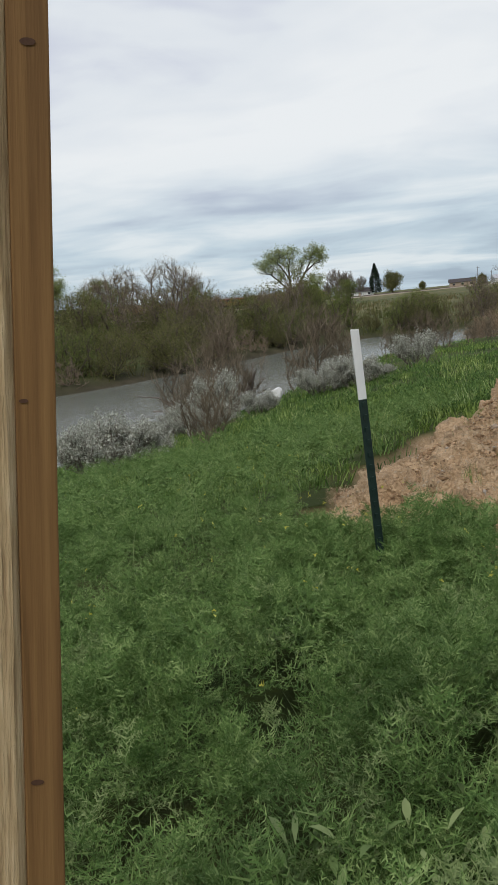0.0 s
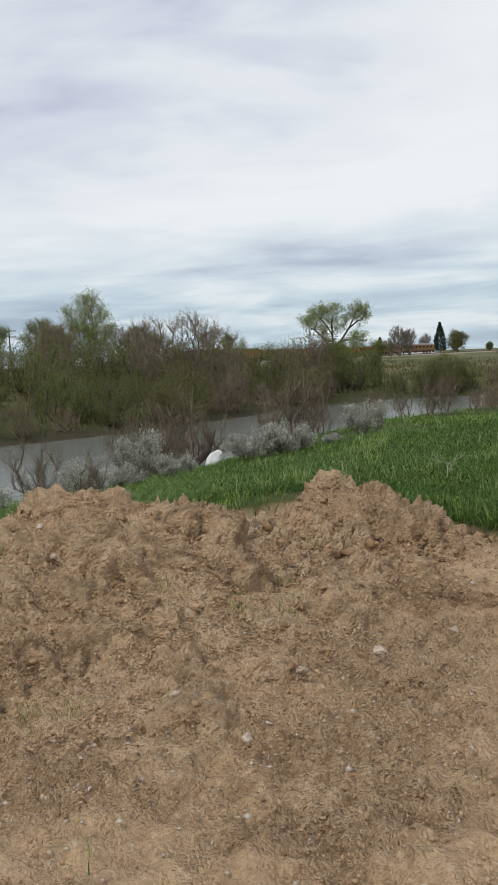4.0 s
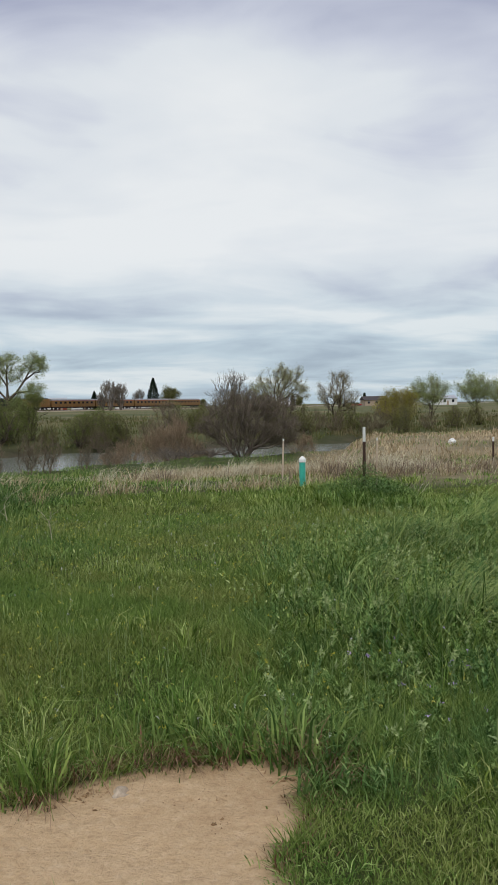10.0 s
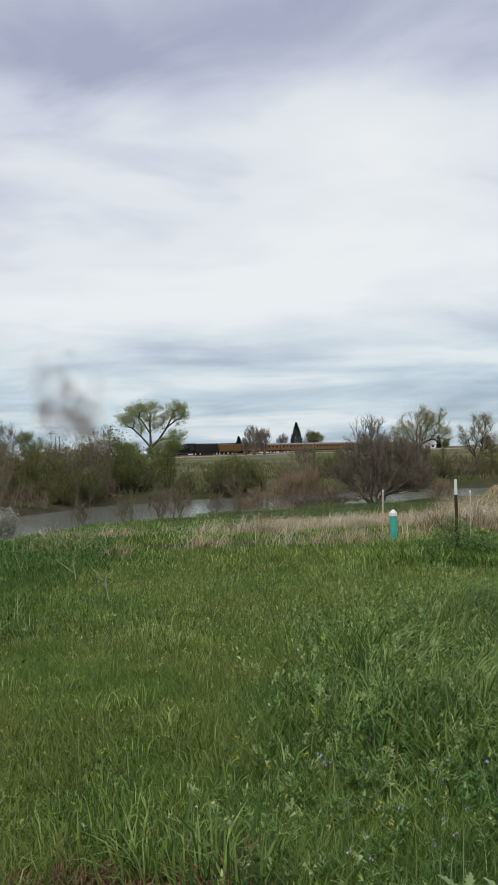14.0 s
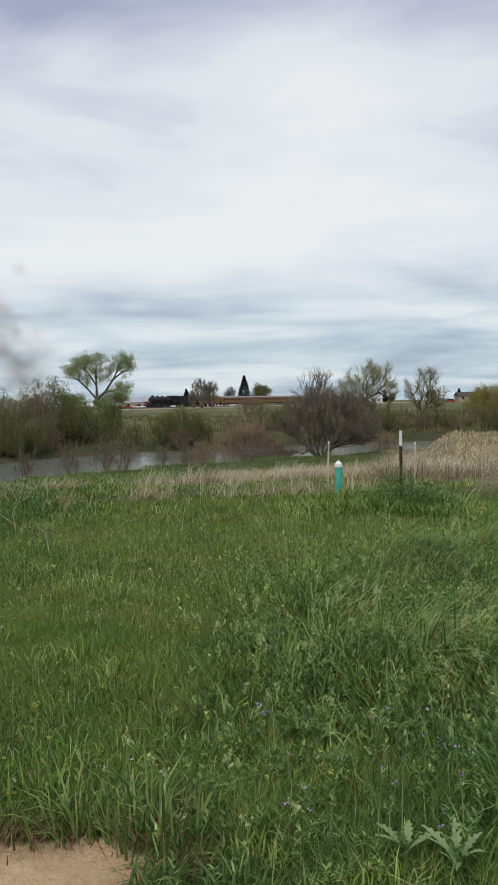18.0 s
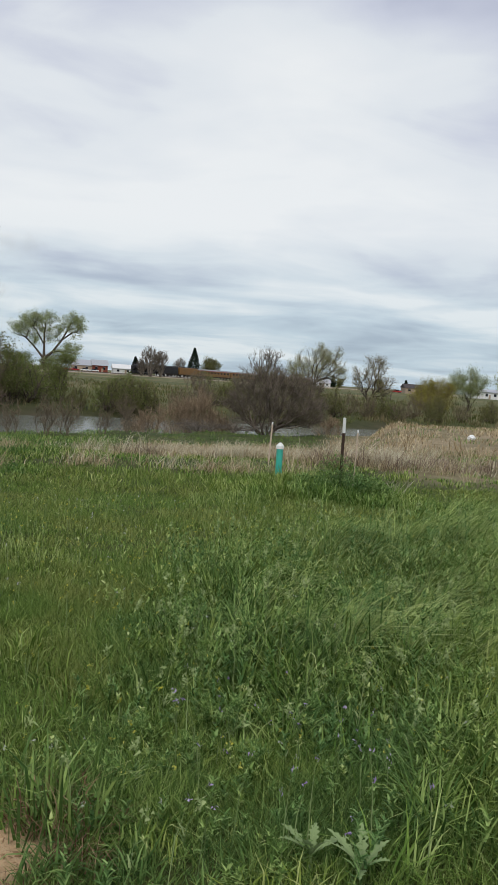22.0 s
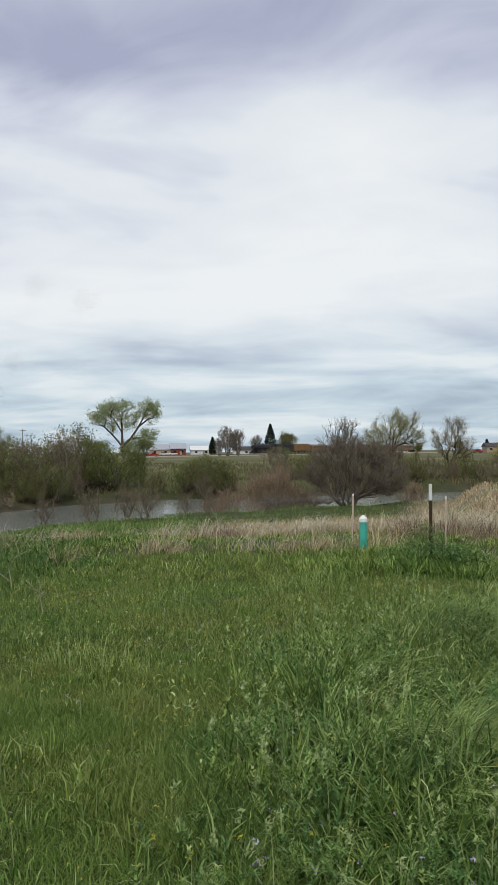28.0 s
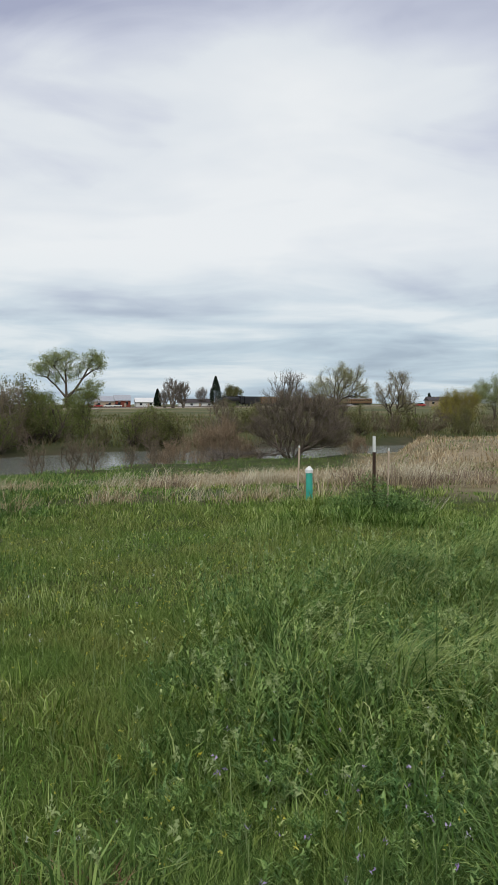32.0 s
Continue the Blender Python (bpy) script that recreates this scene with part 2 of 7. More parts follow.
def water_material():
    mat = bpy.data.materials.new("slow_river_water")
    mat.use_nodes = True
    tree = mat.node_tree
    add, link, m, ramp, mix = link_nodes(tree)
    bsdf = tree.nodes["Principled BSDF"]
    bsdf.inputs["Base Color"].default_value = (0.17, 0.18, 0.155, 1)
    bsdf.inputs["Roughness"].default_value = 0.16
    bsdf.inputs["IOR"].default_value = 1.33
    coord = add("ShaderNodeTexCoord")
    stretch = add("ShaderNodeMapping")
    stretch.inputs["Rotation"].default_value = (0, 0, radians(35))
    stretch.inputs["Scale"].default_value = (1.0, 0.35, 1.0)
    link(coord.outputs["Object"], stretch.inputs[0])
    ripples = add("ShaderNodeTexNoise", Scale=2.4, Detail=5.0, Roughness=0.6)
    link(stretch.outputs[0], ripples.inputs[0])
    node = add("ShaderNodeBump", Strength=0.6, Distance=0.08)
    link(ripples.outputs[0], node.inputs["Height"])
    link(node.outputs[0], bsdf.inputs["Normal"])
    return mat


def plain(name, colour, rough=0.6, metal=0.0, vary=0.2, scale=6.0, bump=0.0):
    dark, light = tuple(c * (1 - vary) for c in colour), tuple(min(1, c * (1 + vary)) for c in colour)
    return material(name, [dark, light], scale=scale, rough=rough, metal=metal, bump=bump)


def timber(name, stops, grain=(60.0, 60.0, 1.6), bump=0.25):
    """Sawn wood with its grain along z."""
    mat = material(name, stops, scale=1.0, rough=0.8, bump=bump, bump_scale=1.0, detail=6)
    tree = mat.node_tree
    squeeze = tree.nodes.new("ShaderNodeMapping")
    squeeze.inputs["Scale"].default_value = grain
    for node in list(tree.nodes):
        if node.bl_idname == "ShaderNodeTexCoord":
            tree.links.new(node.outputs["Object"], squeeze.inputs[0])
    for node in tree.nodes:
        if node.bl_idname == "ShaderNodeTexNoise":
            tree.links.new(squeeze.outputs[0], node.inputs[0])
    return mat


GROUND = ground_material()
WATER = water_material()
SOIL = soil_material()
CLOD = material("soil_clods", [(0.22, 0.138, 0.075), (0.37, 0.245, 0.140), (0.54, 0.385, 0.240)], scale=20, rough=0.95, island=0.6, spec=0.1)
CLOD_DARK = material("turf_clods", [(0.16, 0.098, 0.052), (0.31, 0.20, 0.11), (0.48, 0.33, 0.19)], scale=25, rough=0.95, island=0.5, spec=0.1)
PEBBLE = material("pale_pebbles", [(0.36, 0.29, 0.21), (0.60, 0.53, 0.44)], scale=30, rough=0.8, island=0.6)
STONE = material("pale_limestone", [(0.36, 0.27, 0.18), (0.62, 0.53, 0.42), (0.74, 0.68, 0.58)], scale=9, rough=0.85, bump=0.6, bump_scale=25)
GRASS = patchy("spring_grass", [(0.041, 0.091, 0.015), (0.103, 0.202, 0.038), (0.214, 0.338, 0.076), (0.414, 0.528, 0.188)], [(0.076, 0.123, 0.018), (0.164, 0.236, 0.040), (0.290, 0.366, 0.078), (0.483, 0.528, 0.205)], island=0.7)
GRASS_DARK = patchy("lush_grass", [(0.040, 0.091, 0.024), (0.110, 0.200, 0.054), (0.261, 0.382, 0.126)], [(0.059, 0.115, 0.021), (0.160, 0.242, 0.048), (0.337, 0.426, 0.120)], scale=0.9)
GRASS_BLUE = patchy("blue_green_weeds", [(0.028, 0.066, 0.015), (0.074, 0.148, 0.036), (0.18, 0.28, 0.085)], [(0.036, 0.074, 0.014), (0.094, 0.164, 0.034), (0.21, 0.30, 0.075)], scale=0.8, glow_through=0.15)
GRASS_PALE = leafy("pale_bent_grass", [(0.154, 0.230, 0.048), (0.297, 0.394, 0.109), (0.535, 0.605, 0.254)], island=0.75, scale=0.8)
TURF = patchy("short_turf", [(0.074, 0.134, 0.024), (0.158, 0.244, 0.054), (0.275, 0.375, 0.109)], [(0.111, 0.151, 0.032), (0.211, 0.259, 0.062), (0.338, 0.375, 0.128)], island=0.5, scale=0.9)
GRASS_DRY = leafy("dry_grass", [(0.25, 0.185, 0.10), (0.45, 0.355, 0.215), (0.62, 0.53, 0.36)], glow_through=0.15)
STRAW = leafy("bleached_stalks", [(0.48, 0.43, 0.29), (0.68, 0.64, 0.48)], glow_through=0.1)
WEED = leafy("feathery_weed", [(0.040, 0.090, 0.022), (0.122, 0.206, 0.056), (0.35, 0.44, 0.175)], island=0.35, scale=6.0, glow_through=0.1)
WEED_LEAF = patchy("lush_weed_leaves", [(0.043, 0.099, 0.026), (0.113, 0.218, 0.065), (0.272, 0.397, 0.143)], [(0.065, 0.120, 0.023), (0.158, 0.253, 0.056), (0.328, 0.438, 0.143)], island=0.6, scale=1.2, glow_through=0.12)
HEAD_PALE = leafy("pale_flower_clusters", [(0.26, 0.34, 0.13), (0.45, 0.53, 0.25)], island=0.5)
WEED_STEM = leafy("pale_weed_stems", [(0.14, 0.21, 0.07), (0.30, 0.37, 0.16)])
FLOWER_YELLOW = leafy("yellow_flowers", [(0.45, 0.42, 0.05), (0.65, 0.62, 0.15)])
FLOWER_PALE = leafy("pale_flowers", [(0.45, 0.50, 0.36), (0.62, 0.60, 0.62)])
FLOWER_PURPLE = leafy("purple_flowers", [(0.30, 0.20, 0.42), (0.58, 0.50, 0.68)])
THISTLE = leafy("thistle_leaves", [(0.20, 0.29, 0.11), (0.40, 0.49, 0.25)], island=0.2)
BARK = material("grey_bark", [(0.045, 0.036, 0.028), (0.10, 0.08, 0.06), (0.16, 0.13, 0.10)], scale=3, rough=0.95, bump=0.5, bump_scale=12)
GRASS_BANK = patchy("far_bank_grass", [(0.07, 0.085, 0.028), (0.11, 0.13, 0.04), (0.17, 0.18, 0.065)], [(0.12, 0.11, 0.045), (0.20, 0.17, 0.085), (0.29, 0.24, 0.13)], scale=0.12)
TWIG_BROWN = material("brown_twigs", [(0.099, 0.077, 0.049), (0.173, 0.138, 0.093), (0.266, 0.218, 0.157)], scale=0.8, rough=0.95, island=0.6)
TWIG_GREY = material("grey_twigs", [(0.11, 0.092, 0.075), (0.18, 0.155, 0.125), (0.27, 0.235, 0.20)], scale=1.5, rough=0.95, island=0.6)
ROOTS = material("torn_roots", [(0.20, 0.135, 0.078), (0.38, 0.275, 0.165), (0.60, 0.47, 0.31)], scale=3, rough=0.95, island=0.8)
ROOT_RED = material("reddish_roots", [(0.09, 0.046, 0.027), (0.21, 0.115, 0.065), (0.38, 0.25, 0.15)], scale=3, rough=0.95, island=0.8)
TWIG_DARK = material("dark_twigs", [(0.095, 0.075, 0.059), (0.174, 0.140, 0.112), (0.269, 0.224, 0.185)], scale=0.8, rough=0.95, island=0.6)
TWIG_TAN = material("tan_twigs", [(0.16, 0.115, 0.07), (0.27, 0.20, 0.13), (0.40, 0.31, 0.21)], scale=1.5, rough=0.95, island=0.6)
TWIG_RED = material("reddish_twigs", [(0.14, 0.098, 0.07), (0.23, 0.17, 0.125), (0.33, 0.26, 0.20)], scale=1.5, rough=0.95, island=0.6)
LEAF_SPRING = leafy("young_leaves", [(0.19, 0.235, 0.085), (0.32, 0.375, 0.15), (0.47, 0.51, 0.26)], glow_through=0.5)
LEAF_OLIVE = leafy("olive_leaves", [(0.095, 0.10, 0.033), (0.165, 0.17, 0.06), (0.26, 0.26, 0.105)], glow_through=0.4)
LEAF_BUSH = leafy("dull_green_leaves", [(0.095, 0.128, 0.029), (0.164, 0.207, 0.053), (0.267, 0.312, 0.098)], glow_through=0.4)
LEAF_BUD = leafy("yellowish_buds", [(0.20, 0.17, 0.07), (0.32, 0.28, 0.13), (0.42, 0.37, 0.20)], glow_through=0.4)
LEAF_YELLOW = leafy("yellow_green_leaves", [(0.19, 0.175, 0.03), (0.33, 0.29, 0.06), (0.46, 0.41, 0.12)], glow_through=0.4)
LEAF_PALE = leafy("pale_budding_leaves", [(0.26, 0.28, 0.12), (0.40, 0.41, 0.21), (0.52, 0.50, 0.30)], glow_through=0.4)
LEAF_SAGE = leafy("silver_sage_leaves", [(0.27, 0.28, 0.22), (0.45, 0.46, 0.38), (0.62, 0.62, 0.54)])
NEEDLES = leafy("dark_needles", [(0.010, 0.018, 0.010), (0.022, 0.036, 0.018)], glow_through=0.05)
WOOD_POST = timber("stained_timber", [(0.125, 0.063, 0.020), (0.190, 0.100, 0.034), (0.25, 0.140, 0.050)])
WOOD_RAW = timber("raw_timber_edge", [(0.36, 0.24, 0.12), (0.58, 0.42, 0.23), (0.72, 0.56, 0.34)], (140.0, 140.0, 8.0), 0.8)
WOOD_STAKE = timber("weathered_lath", [(0.47, 0.36, 0.275), (0.55, 0.435, 0.335), (0.60, 0.485, 0.385)], (70.0, 70.0, 2.0), 0.2)
WOOD_KNOT = material("timber_knot", [(0.05, 0.024, 0.013), (0.10, 0.05, 0.028)], scale=60, rough=0.8)
WOOD_GREY = material("dead_grey_wood", [(0.10, 0.08, 0.065), (0.19, 0.16, 0.13)], scale=5, rough=0.9)
POST_GREEN = plain("dark_green_paint", (0.012, 0.028, 0.022), 0.5)
POST_RUST = plain("rusty_brown_steel", (0.06, 0.035, 0.025), 0.8)
POST_WHITE = plain("white_post_paint", (0.74, 0.74, 0.72), 0.5, vary=0.06)
TEAL = plain("teal_plastic", (0.055, 0.42, 0.33), 0.45, vary=0.15)
CAP_WHITE = plain("white_plastic", (0.80, 0.80, 0.78), 0.4, vary=0.05)
IRON = material("sooty_black_iron", [(0.012, 0.012, 0.013), (0.035, 0.035, 0.038)], scale=2, rough=0.55, metal=0.2)
STEEL_GREY = plain("grey_steel", (0.16, 0.16, 0.17), 0.5, metal=0.3)
COACH_YELLOW = material("armour_yellow_paint", [(0.17, 0.088, 0.028), (0.235, 0.125, 0.04)], scale=0.6, rough=0.45)
COACH_GREY = material("grey_roof_paint", [(0.20, 0.20, 0.205), (0.30, 0.30, 0.30)], scale=0.8, rough=0.6)
COACH_DARK = plain("dark_underframe", (0.045, 0.035, 0.03), 0.8)
COACH_RED = plain("red_stripe_paint", (0.40, 0.03, 0.02), 0.5)
GLASS_DARK = plain("dark_window_glass", (0.02, 0.024, 0.03), 0.08, vary=0.1)
WALL_WHITE = plain("white_siding", (0.72, 0.72, 0.70), 0.7, vary=0.08)
WALL_TAN = plain("tan_siding", (0.40, 0.31, 0.23), 0.8, vary=0.12)
WALL_RED = plain("red_barn_boards", (0.22, 0.055, 0.035), 0.8)
ROOF_DARK = plain("dark_shingles", (0.07, 0.06, 0.06), 0.85)
ROOF_METAL = plain("pale_sheet_metal", (0.46, 0.47, 0.49), 0.35, metal=0.4)
CAR_RED = plain("red_car_paint", (0.42, 0.03, 0.03), 0.3)
CAR_WHITE = plain("white_car_paint", (0.75, 0.75, 0.75), 0.3, vary=0.05)
RUBBER = plain("black_rubber", (0.02, 0.02, 0.02), 0.8)
BALLAST = material("rail_ballast", [(0.25, 0.21, 0.17), (0.42, 0.37, 0.31)], scale=2, rough=0.95)
RAIL = plain("rail_steel", (0.16, 0.11, 0.09), 0.5, metal=0.6)
BAG = plain("white_plastic_sack", (0.78, 0.78, 0.76), 0.5, vary=0.08, scale=5, bump=0.6)


SMOKE = material("brown_soot", [(0.11, 0.062, 0.036), (0.25, 0.160, 0.100)], scale=0.8, rough=1.0, island=0.6, spec=0.0)

# ---- mesh helpers ----


def fast_mesh(name, verts, tris, mat, smooth=False):
    """A mesh from arrays of corners and triangles."""
    me = bpy.data.meshes.new(name)
    verts, tris = np.asarray(verts, np.float32), np.asarray(tris, np.int32)
    me.vertices.add(len(verts))
    me.vertices.foreach_set("co", verts.ravel())
    me.loops.add(tris.size)
    me.loops.foreach_set("vertex_index", tris.ravel())
    me.polygons.add(len(tris))
    me.polygons.foreach_set("loop_start", np.arange(0, tris.size, 3, dtype=np.int32))
    me.polygons.foreach_set("loop_total", np.full(len(tris), 3, np.int32))
    if smooth:
        me.polygons.foreach_set("use_smooth", np.ones(len(tris), bool))
    me.update(calc_edges=True)
    me.materials.append(mat)
    return me


def part(name, bm, mat, parent=None, label="", smooth=False):
    """Links a bmesh as one mesh object under a thing or part."""
    me = bpy.data.meshes.new(name)
    bm.to_mesh(me)
    bm.free()
    me.materials.append(mat)
    if smooth:
        for p in me.polygons:
            p.use_smooth = True
    return place(name, me, parent, label)


def place(name, me, parent=None, label=""):
    ob = new(name, me)
    if parent is not None:
        ob.parent = parent
    if label:
        ob["label"] = label
    return ob


def thing(name, m, label, category, group="", kind=""):
    ob = new(name)
    ob.empty_display_size = 0.3
    ob.matrix_basis = m
    return tagged(ob, label, category, group, kind)


def box(bm, x0, y0, z0, x1, y1, z1, bevel=0.0):
    before = set(bm.verts)
    bmesh.ops.create_cube(bm, size=1)
    mine = [v for v in bm.verts if v not in before]
    for v in mine:
        v.co = ((x0 + x1) / 2 + v.co.x * (x1 - x0), (y0 + y1) / 2 + v.co.y * (y1 - y0), (z0 + z1) / 2 + v.co.z * (z1 - z0))
    if bevel:
        edges = {e for v in mine for e in v.link_edges}
        bmesh.ops.bevel(bm, geom=list(edges), offset=bevel, segments=2, affect="EDGES", profile=0.5)
    return bm


def boxed(x0, y0, z0, x1, y1, z1, bevel=0.0):
    return box(bmesh.new(), x0, y0, z0, x1, y1, z1, bevel)


def tube(bm, a, b, r0, r1=None, sides=12, caps=True):
    a, b = Vector(a), Vector(b)
    r1 = r0 if r1 is None else r1
    m = Matrix.Translation((a + b) / 2) @ (b - a).to_track_quat("Z", "Y").to_matrix().to_4x4()
    bmesh.ops.create_cone(bm, cap_ends=caps, segments=sides, radius1=r0, radius2=max(r1, 1e-4), depth=(b - a).length, matrix=m)
    return bm


def tubed(a, b, r0, r1=None, sides=12):
    return tube(bmesh.new(), a, b, r0, r1, sides)


# ---- the lie of the land ----
WATER_Z = -2.3
NEAR_EDGE = np.array([(-60, -30), (-34, -6), (-22, 8), (-17.5, 17), (-15, 24), (-12.6, 33), (-9.3, 44), (-3.5, 51.5), (4, 56.5), (14, 62), (32, 74), (60, 82), (120, 90), (260, 100)], float)
FAR_EDGE = np.array([(-95, -20), (-60, 8), (-40, 26), (-27.6, 36.5), (-23.2, 42), (-19, 51), (-13.5, 64.5), (-8.5, 69), (-2, 71.5), (8, 75), (22, 81), (48, 92), (120, 105), (260, 115)], float)


def side_of(line, x, y):
    """Signed distance to a line of points: positive to its right as one goes along it."""
    x, y = np.asarray(x, float), np.asarray(y, float)
    best = np.full(x.shape, 1e9)
    sign = np.ones(x.shape)
    for (ax, ay), (bx, by) in zip(line[:-1], line[1:]):
        dx, dy = bx - ax, by - ay
        k = np.clip(((x - ax) * dx + (y - ay) * dy) / (dx * dx + dy * dy), 0, 1)
        d = np.hypot(x - ax - k * dx, y - ay - k * dy)
        near = d < best - 1e-9
        cross = (x - ax) * dy - (y - ay) * dx
        sign = np.where(near, np.where(cross >= 0, 1.0, -1.0), sign)
        best = np.where(near, d, best)
    return best * sign


def inside(poly, x, y):
    x, y = np.asarray(x, float), np.asarray(y, float)
    hit = np.zeros(x.shape, bool)
    n = len(poly)
    for i in range(n):
        (ax, ay), (bx, by) = poly[i], poly[(i + 1) % n]
        cond = (ay > y) != (by > y)
        hit ^= cond & (x < (bx - ax) * (y - ay) / ((by - ay) if by != ay else 1e-9) + ax)
    return hit


def wave(x, y, scale, seed=0.0):
    """Cheap smooth noise in about -1..1."""
    x, y = np.asarray(x, float) / scale, np.asarray(y, float) / scale
    out = np.zeros(np.broadcast(x, y).shape)
    for k, (a, b, c) in enumerate(((1.0, 0.6, 0.3), (-0.7, 1.1, 1.9), (1.6, -0.5, 4.1), (0.4, 1.9, 2.7), (-1.9, -1.2, 5.3), (2.7, 1.3, 0.9))):
        out += np.sin(a * x + b * y + c + seed * (k + 1.7)) / (1 + 0.35 * k)
    return out / 3.2


def lattice(x, y, scale, octaves=4, seed=0, gain=0.5, ridge=False):
    """Fractal value noise in about -1..1, or 0..1 ridges."""
    x, y = np.asarray(x, float), np.asarray(y, float)
    total, amp, norm = np.zeros(np.broadcast(x, y).shape), 1.0, 0.0
    for k in range(octaves):
        table = np.random.default_rng(900 + seed * 17 + k).uniform(-1, 1, (256, 256))
        c, d = math.cos(0.7 + 1.1 * k), math.sin(0.7 + 1.1 * k)
        u, v = (x * c - y * d) / scale + 31.7 * k, (x * d + y * c) / scale - 17.3 * k
        iu, iv = np.floor(u).astype(int), np.floor(v).astype(int)
        fu, fv = u - iu, v - iv
        fu, fv = fu * fu * (3 - 2 * fu), fv * fv * (3 - 2 * fv)
        a, b = table[iu % 256, iv % 256], table[(iu + 1) % 256, iv % 256]
        c, d = table[iu % 256, (iv + 1) % 256], table[(iu + 1) % 256, (iv + 1) % 256]
        n = (a * (1 - fu) + b * fu) * (1 - fv) + (c * (1 - fu) + d * fu) * fv
        total += amp * ((1 - 2 * np.abs(n)) if ridge else n)
        norm += amp
        amp, scale = amp * gain, scale * 0.5
    return total / norm


DIRT = [(-11.05, 1.9), (-10.9, 2.6), (-10.6, 4.2), (-9.9, 5.9), (-8.1, 7.0), (-7.0, 5.6), (-6.4, 4.8), (-5.4, 4.05), (-4.9, 3.85), (-4.2, 3.5), (-3.5, 3.3), (-2.8, 3.3), (-2.25, 3.2),
        (-2.02, 2.75), (-1.6, 2.52), (-1.3, 2.52), (-1.15, 2.7), (-0.6, 2.7), (-0.28, 2.62), (-0.36, 2.42), (-0.5, 2.1), (-0.5, 1.4), (-1.3, 0.4), (-2.0, -2.0), (-2.0, -9.0), (-8.0, -9.0), (-8.3, -3.0), (-8.6, -1.6), (-8.9, -0.95), (-9.1, -0.5), (-9.55, -0.2), (-9.9, 0.25), (-10.3, 0.6), (-10.75, 0.85), (-11.1, 1.4)]
TUFT_A = [(-2.44, 1.82), (-2.40, 1.66), (-2.2, 1.68), (-1.95, 1.84), (-1.76, 2.05), (-1.78, 2.24), (-2.0, 2.26), (-2.36, 2.22)]
TUFT_B = [(-1.38, 1.72), (-1.3, 1.6), (-1.2, 1.35), (-0.8, 1.1), (-0.36, 1.1), (-0.36, 1.62), (-0.7, 1.66), (-1.0, 1.68)]


def sunk(x, y):
    """How far the turf beside the track lies below the meadow."""
    across = np.clip((x + 7.0) / 2.0, 0, 1) * np.clip((1.5 - x) / 1.2, 0, 1)
    along = np.clip((y + 3.0) / 2.0, 0, 1) * np.clip((4.6 - y) / 1.5, 0, 1)
    return 0.085 * across * across * (3 - 2 * across) * along * along * (3 - 2 * along)


def land(x, y):
    """Height of the land."""
    x, y = np.asarray(x, float), np.asarray(y, float)
    s_near, s_far = side_of(NEAR_EDGE, x, y), -side_of(FAR_EDGE, x, y)
    bank = np.interp(s_near, [0, 1.2, 2.4, 4, 7, 10, 12, 14, 17], [WATER_Z, -1.9, -1.62, -1.36, -0.90, -0.46, -0.17, 0.0, 0.10])
    fall = 0.06 - 0.068 * np.maximum(y - 0.2 * x - 15, 0)
    k = np.clip((x - 0.205 * y + 0.1) / 2.4, 0, 1)
    fall = fall + 1.42 * k * k * (3 - 2 * k) * np.clip((y - 17) / 25, 0, 1)
    near = np.minimum(bank, fall) + 0.05 * wave(x, y, 2.3) * np.clip(s_near / 6, 0, 1)
    near = near - 0.12 * np.exp(-(((x + 5.4) / 2.2) ** 2) - ((y - 2.0) / 3.0) ** 2)
    near = near - sunk(x, y)
    near = np.maximum(near, WATER_Z + 0.25 * np.minimum(np.maximum(s_near, 0), 2.0))
    far = WATER_Z + 0.45 * (1 - np.exp(-np.maximum(s_far, 0) / 0.8)) + 1.9 * (1 - np.exp(-np.maximum(s_far, 0) / 26.0)) - np.clip((s_far - 30) / 180, 0, 1) * 0.15
    far += 0.12 * wave(x, y, 6.0, 2.0) * np.clip(s_far / 6, 0, 1)
    bed = WATER_Z - 0.9
    mid = (s_near <= 0) & (s_far <= 0)
    out = np.where(s_near > 0, near, np.where(s_far > 0, far, bed))
    rim = np.minimum(np.abs(s_near), np.abs(s_far))
    return np.where(mid, WATER_Z - np.minimum(0.9, rim * 0.4), out)


def mound(x, y):
    """Height of the dug-up soil above the land."""
    x, y = np.asarray(x, float), np.asarray(y, float)
    out = np.zeros(np.broadcast(x, y).shape)
    for cx, cy, h, rx, ry in ((-9.42, 2.3, 0.64, 1.0, 0.95), (-10.3, 1.6, 0.20, 0.6, 0.55), (-9.5, 0.75, 0.20, 0.7, 0.6), (-8.8, 1.4, 0.26, 1.0, 0.9), (-7.65, 5.0, 0.44, 0.55, 0.62), (-8.75, 3.6, 0.41, 1.0, 1.1), (-6.95, 4.45, 0.24, 0.5, 0.45), (-7.5, 4.0, 0.16, 0.6, 0.5), (-8.3, 2.7, 0.2, 0.8, 0.8)):
        out += h * np.exp(-((x - cx) / rx) ** 2 - ((y - cy) / ry) ** 2)
    return out


def dirt_share(x, y):
    """1 on bare soil, 0 on turf, with a ragged rim."""
    jx, jy = x + 0.10 * wave(x, y, 0.16, 3) + 0.12 * wave(x, y, 0.5, 5), y + 0.10 * wave(x, y, 0.17, 7) + 0.10 * wave(x, y, 0.55, 1)
    return inside(DIRT, jx, jy) & ~inside(TUFT_A, jx, jy) & ~inside(TUFT_B, jx, jy)


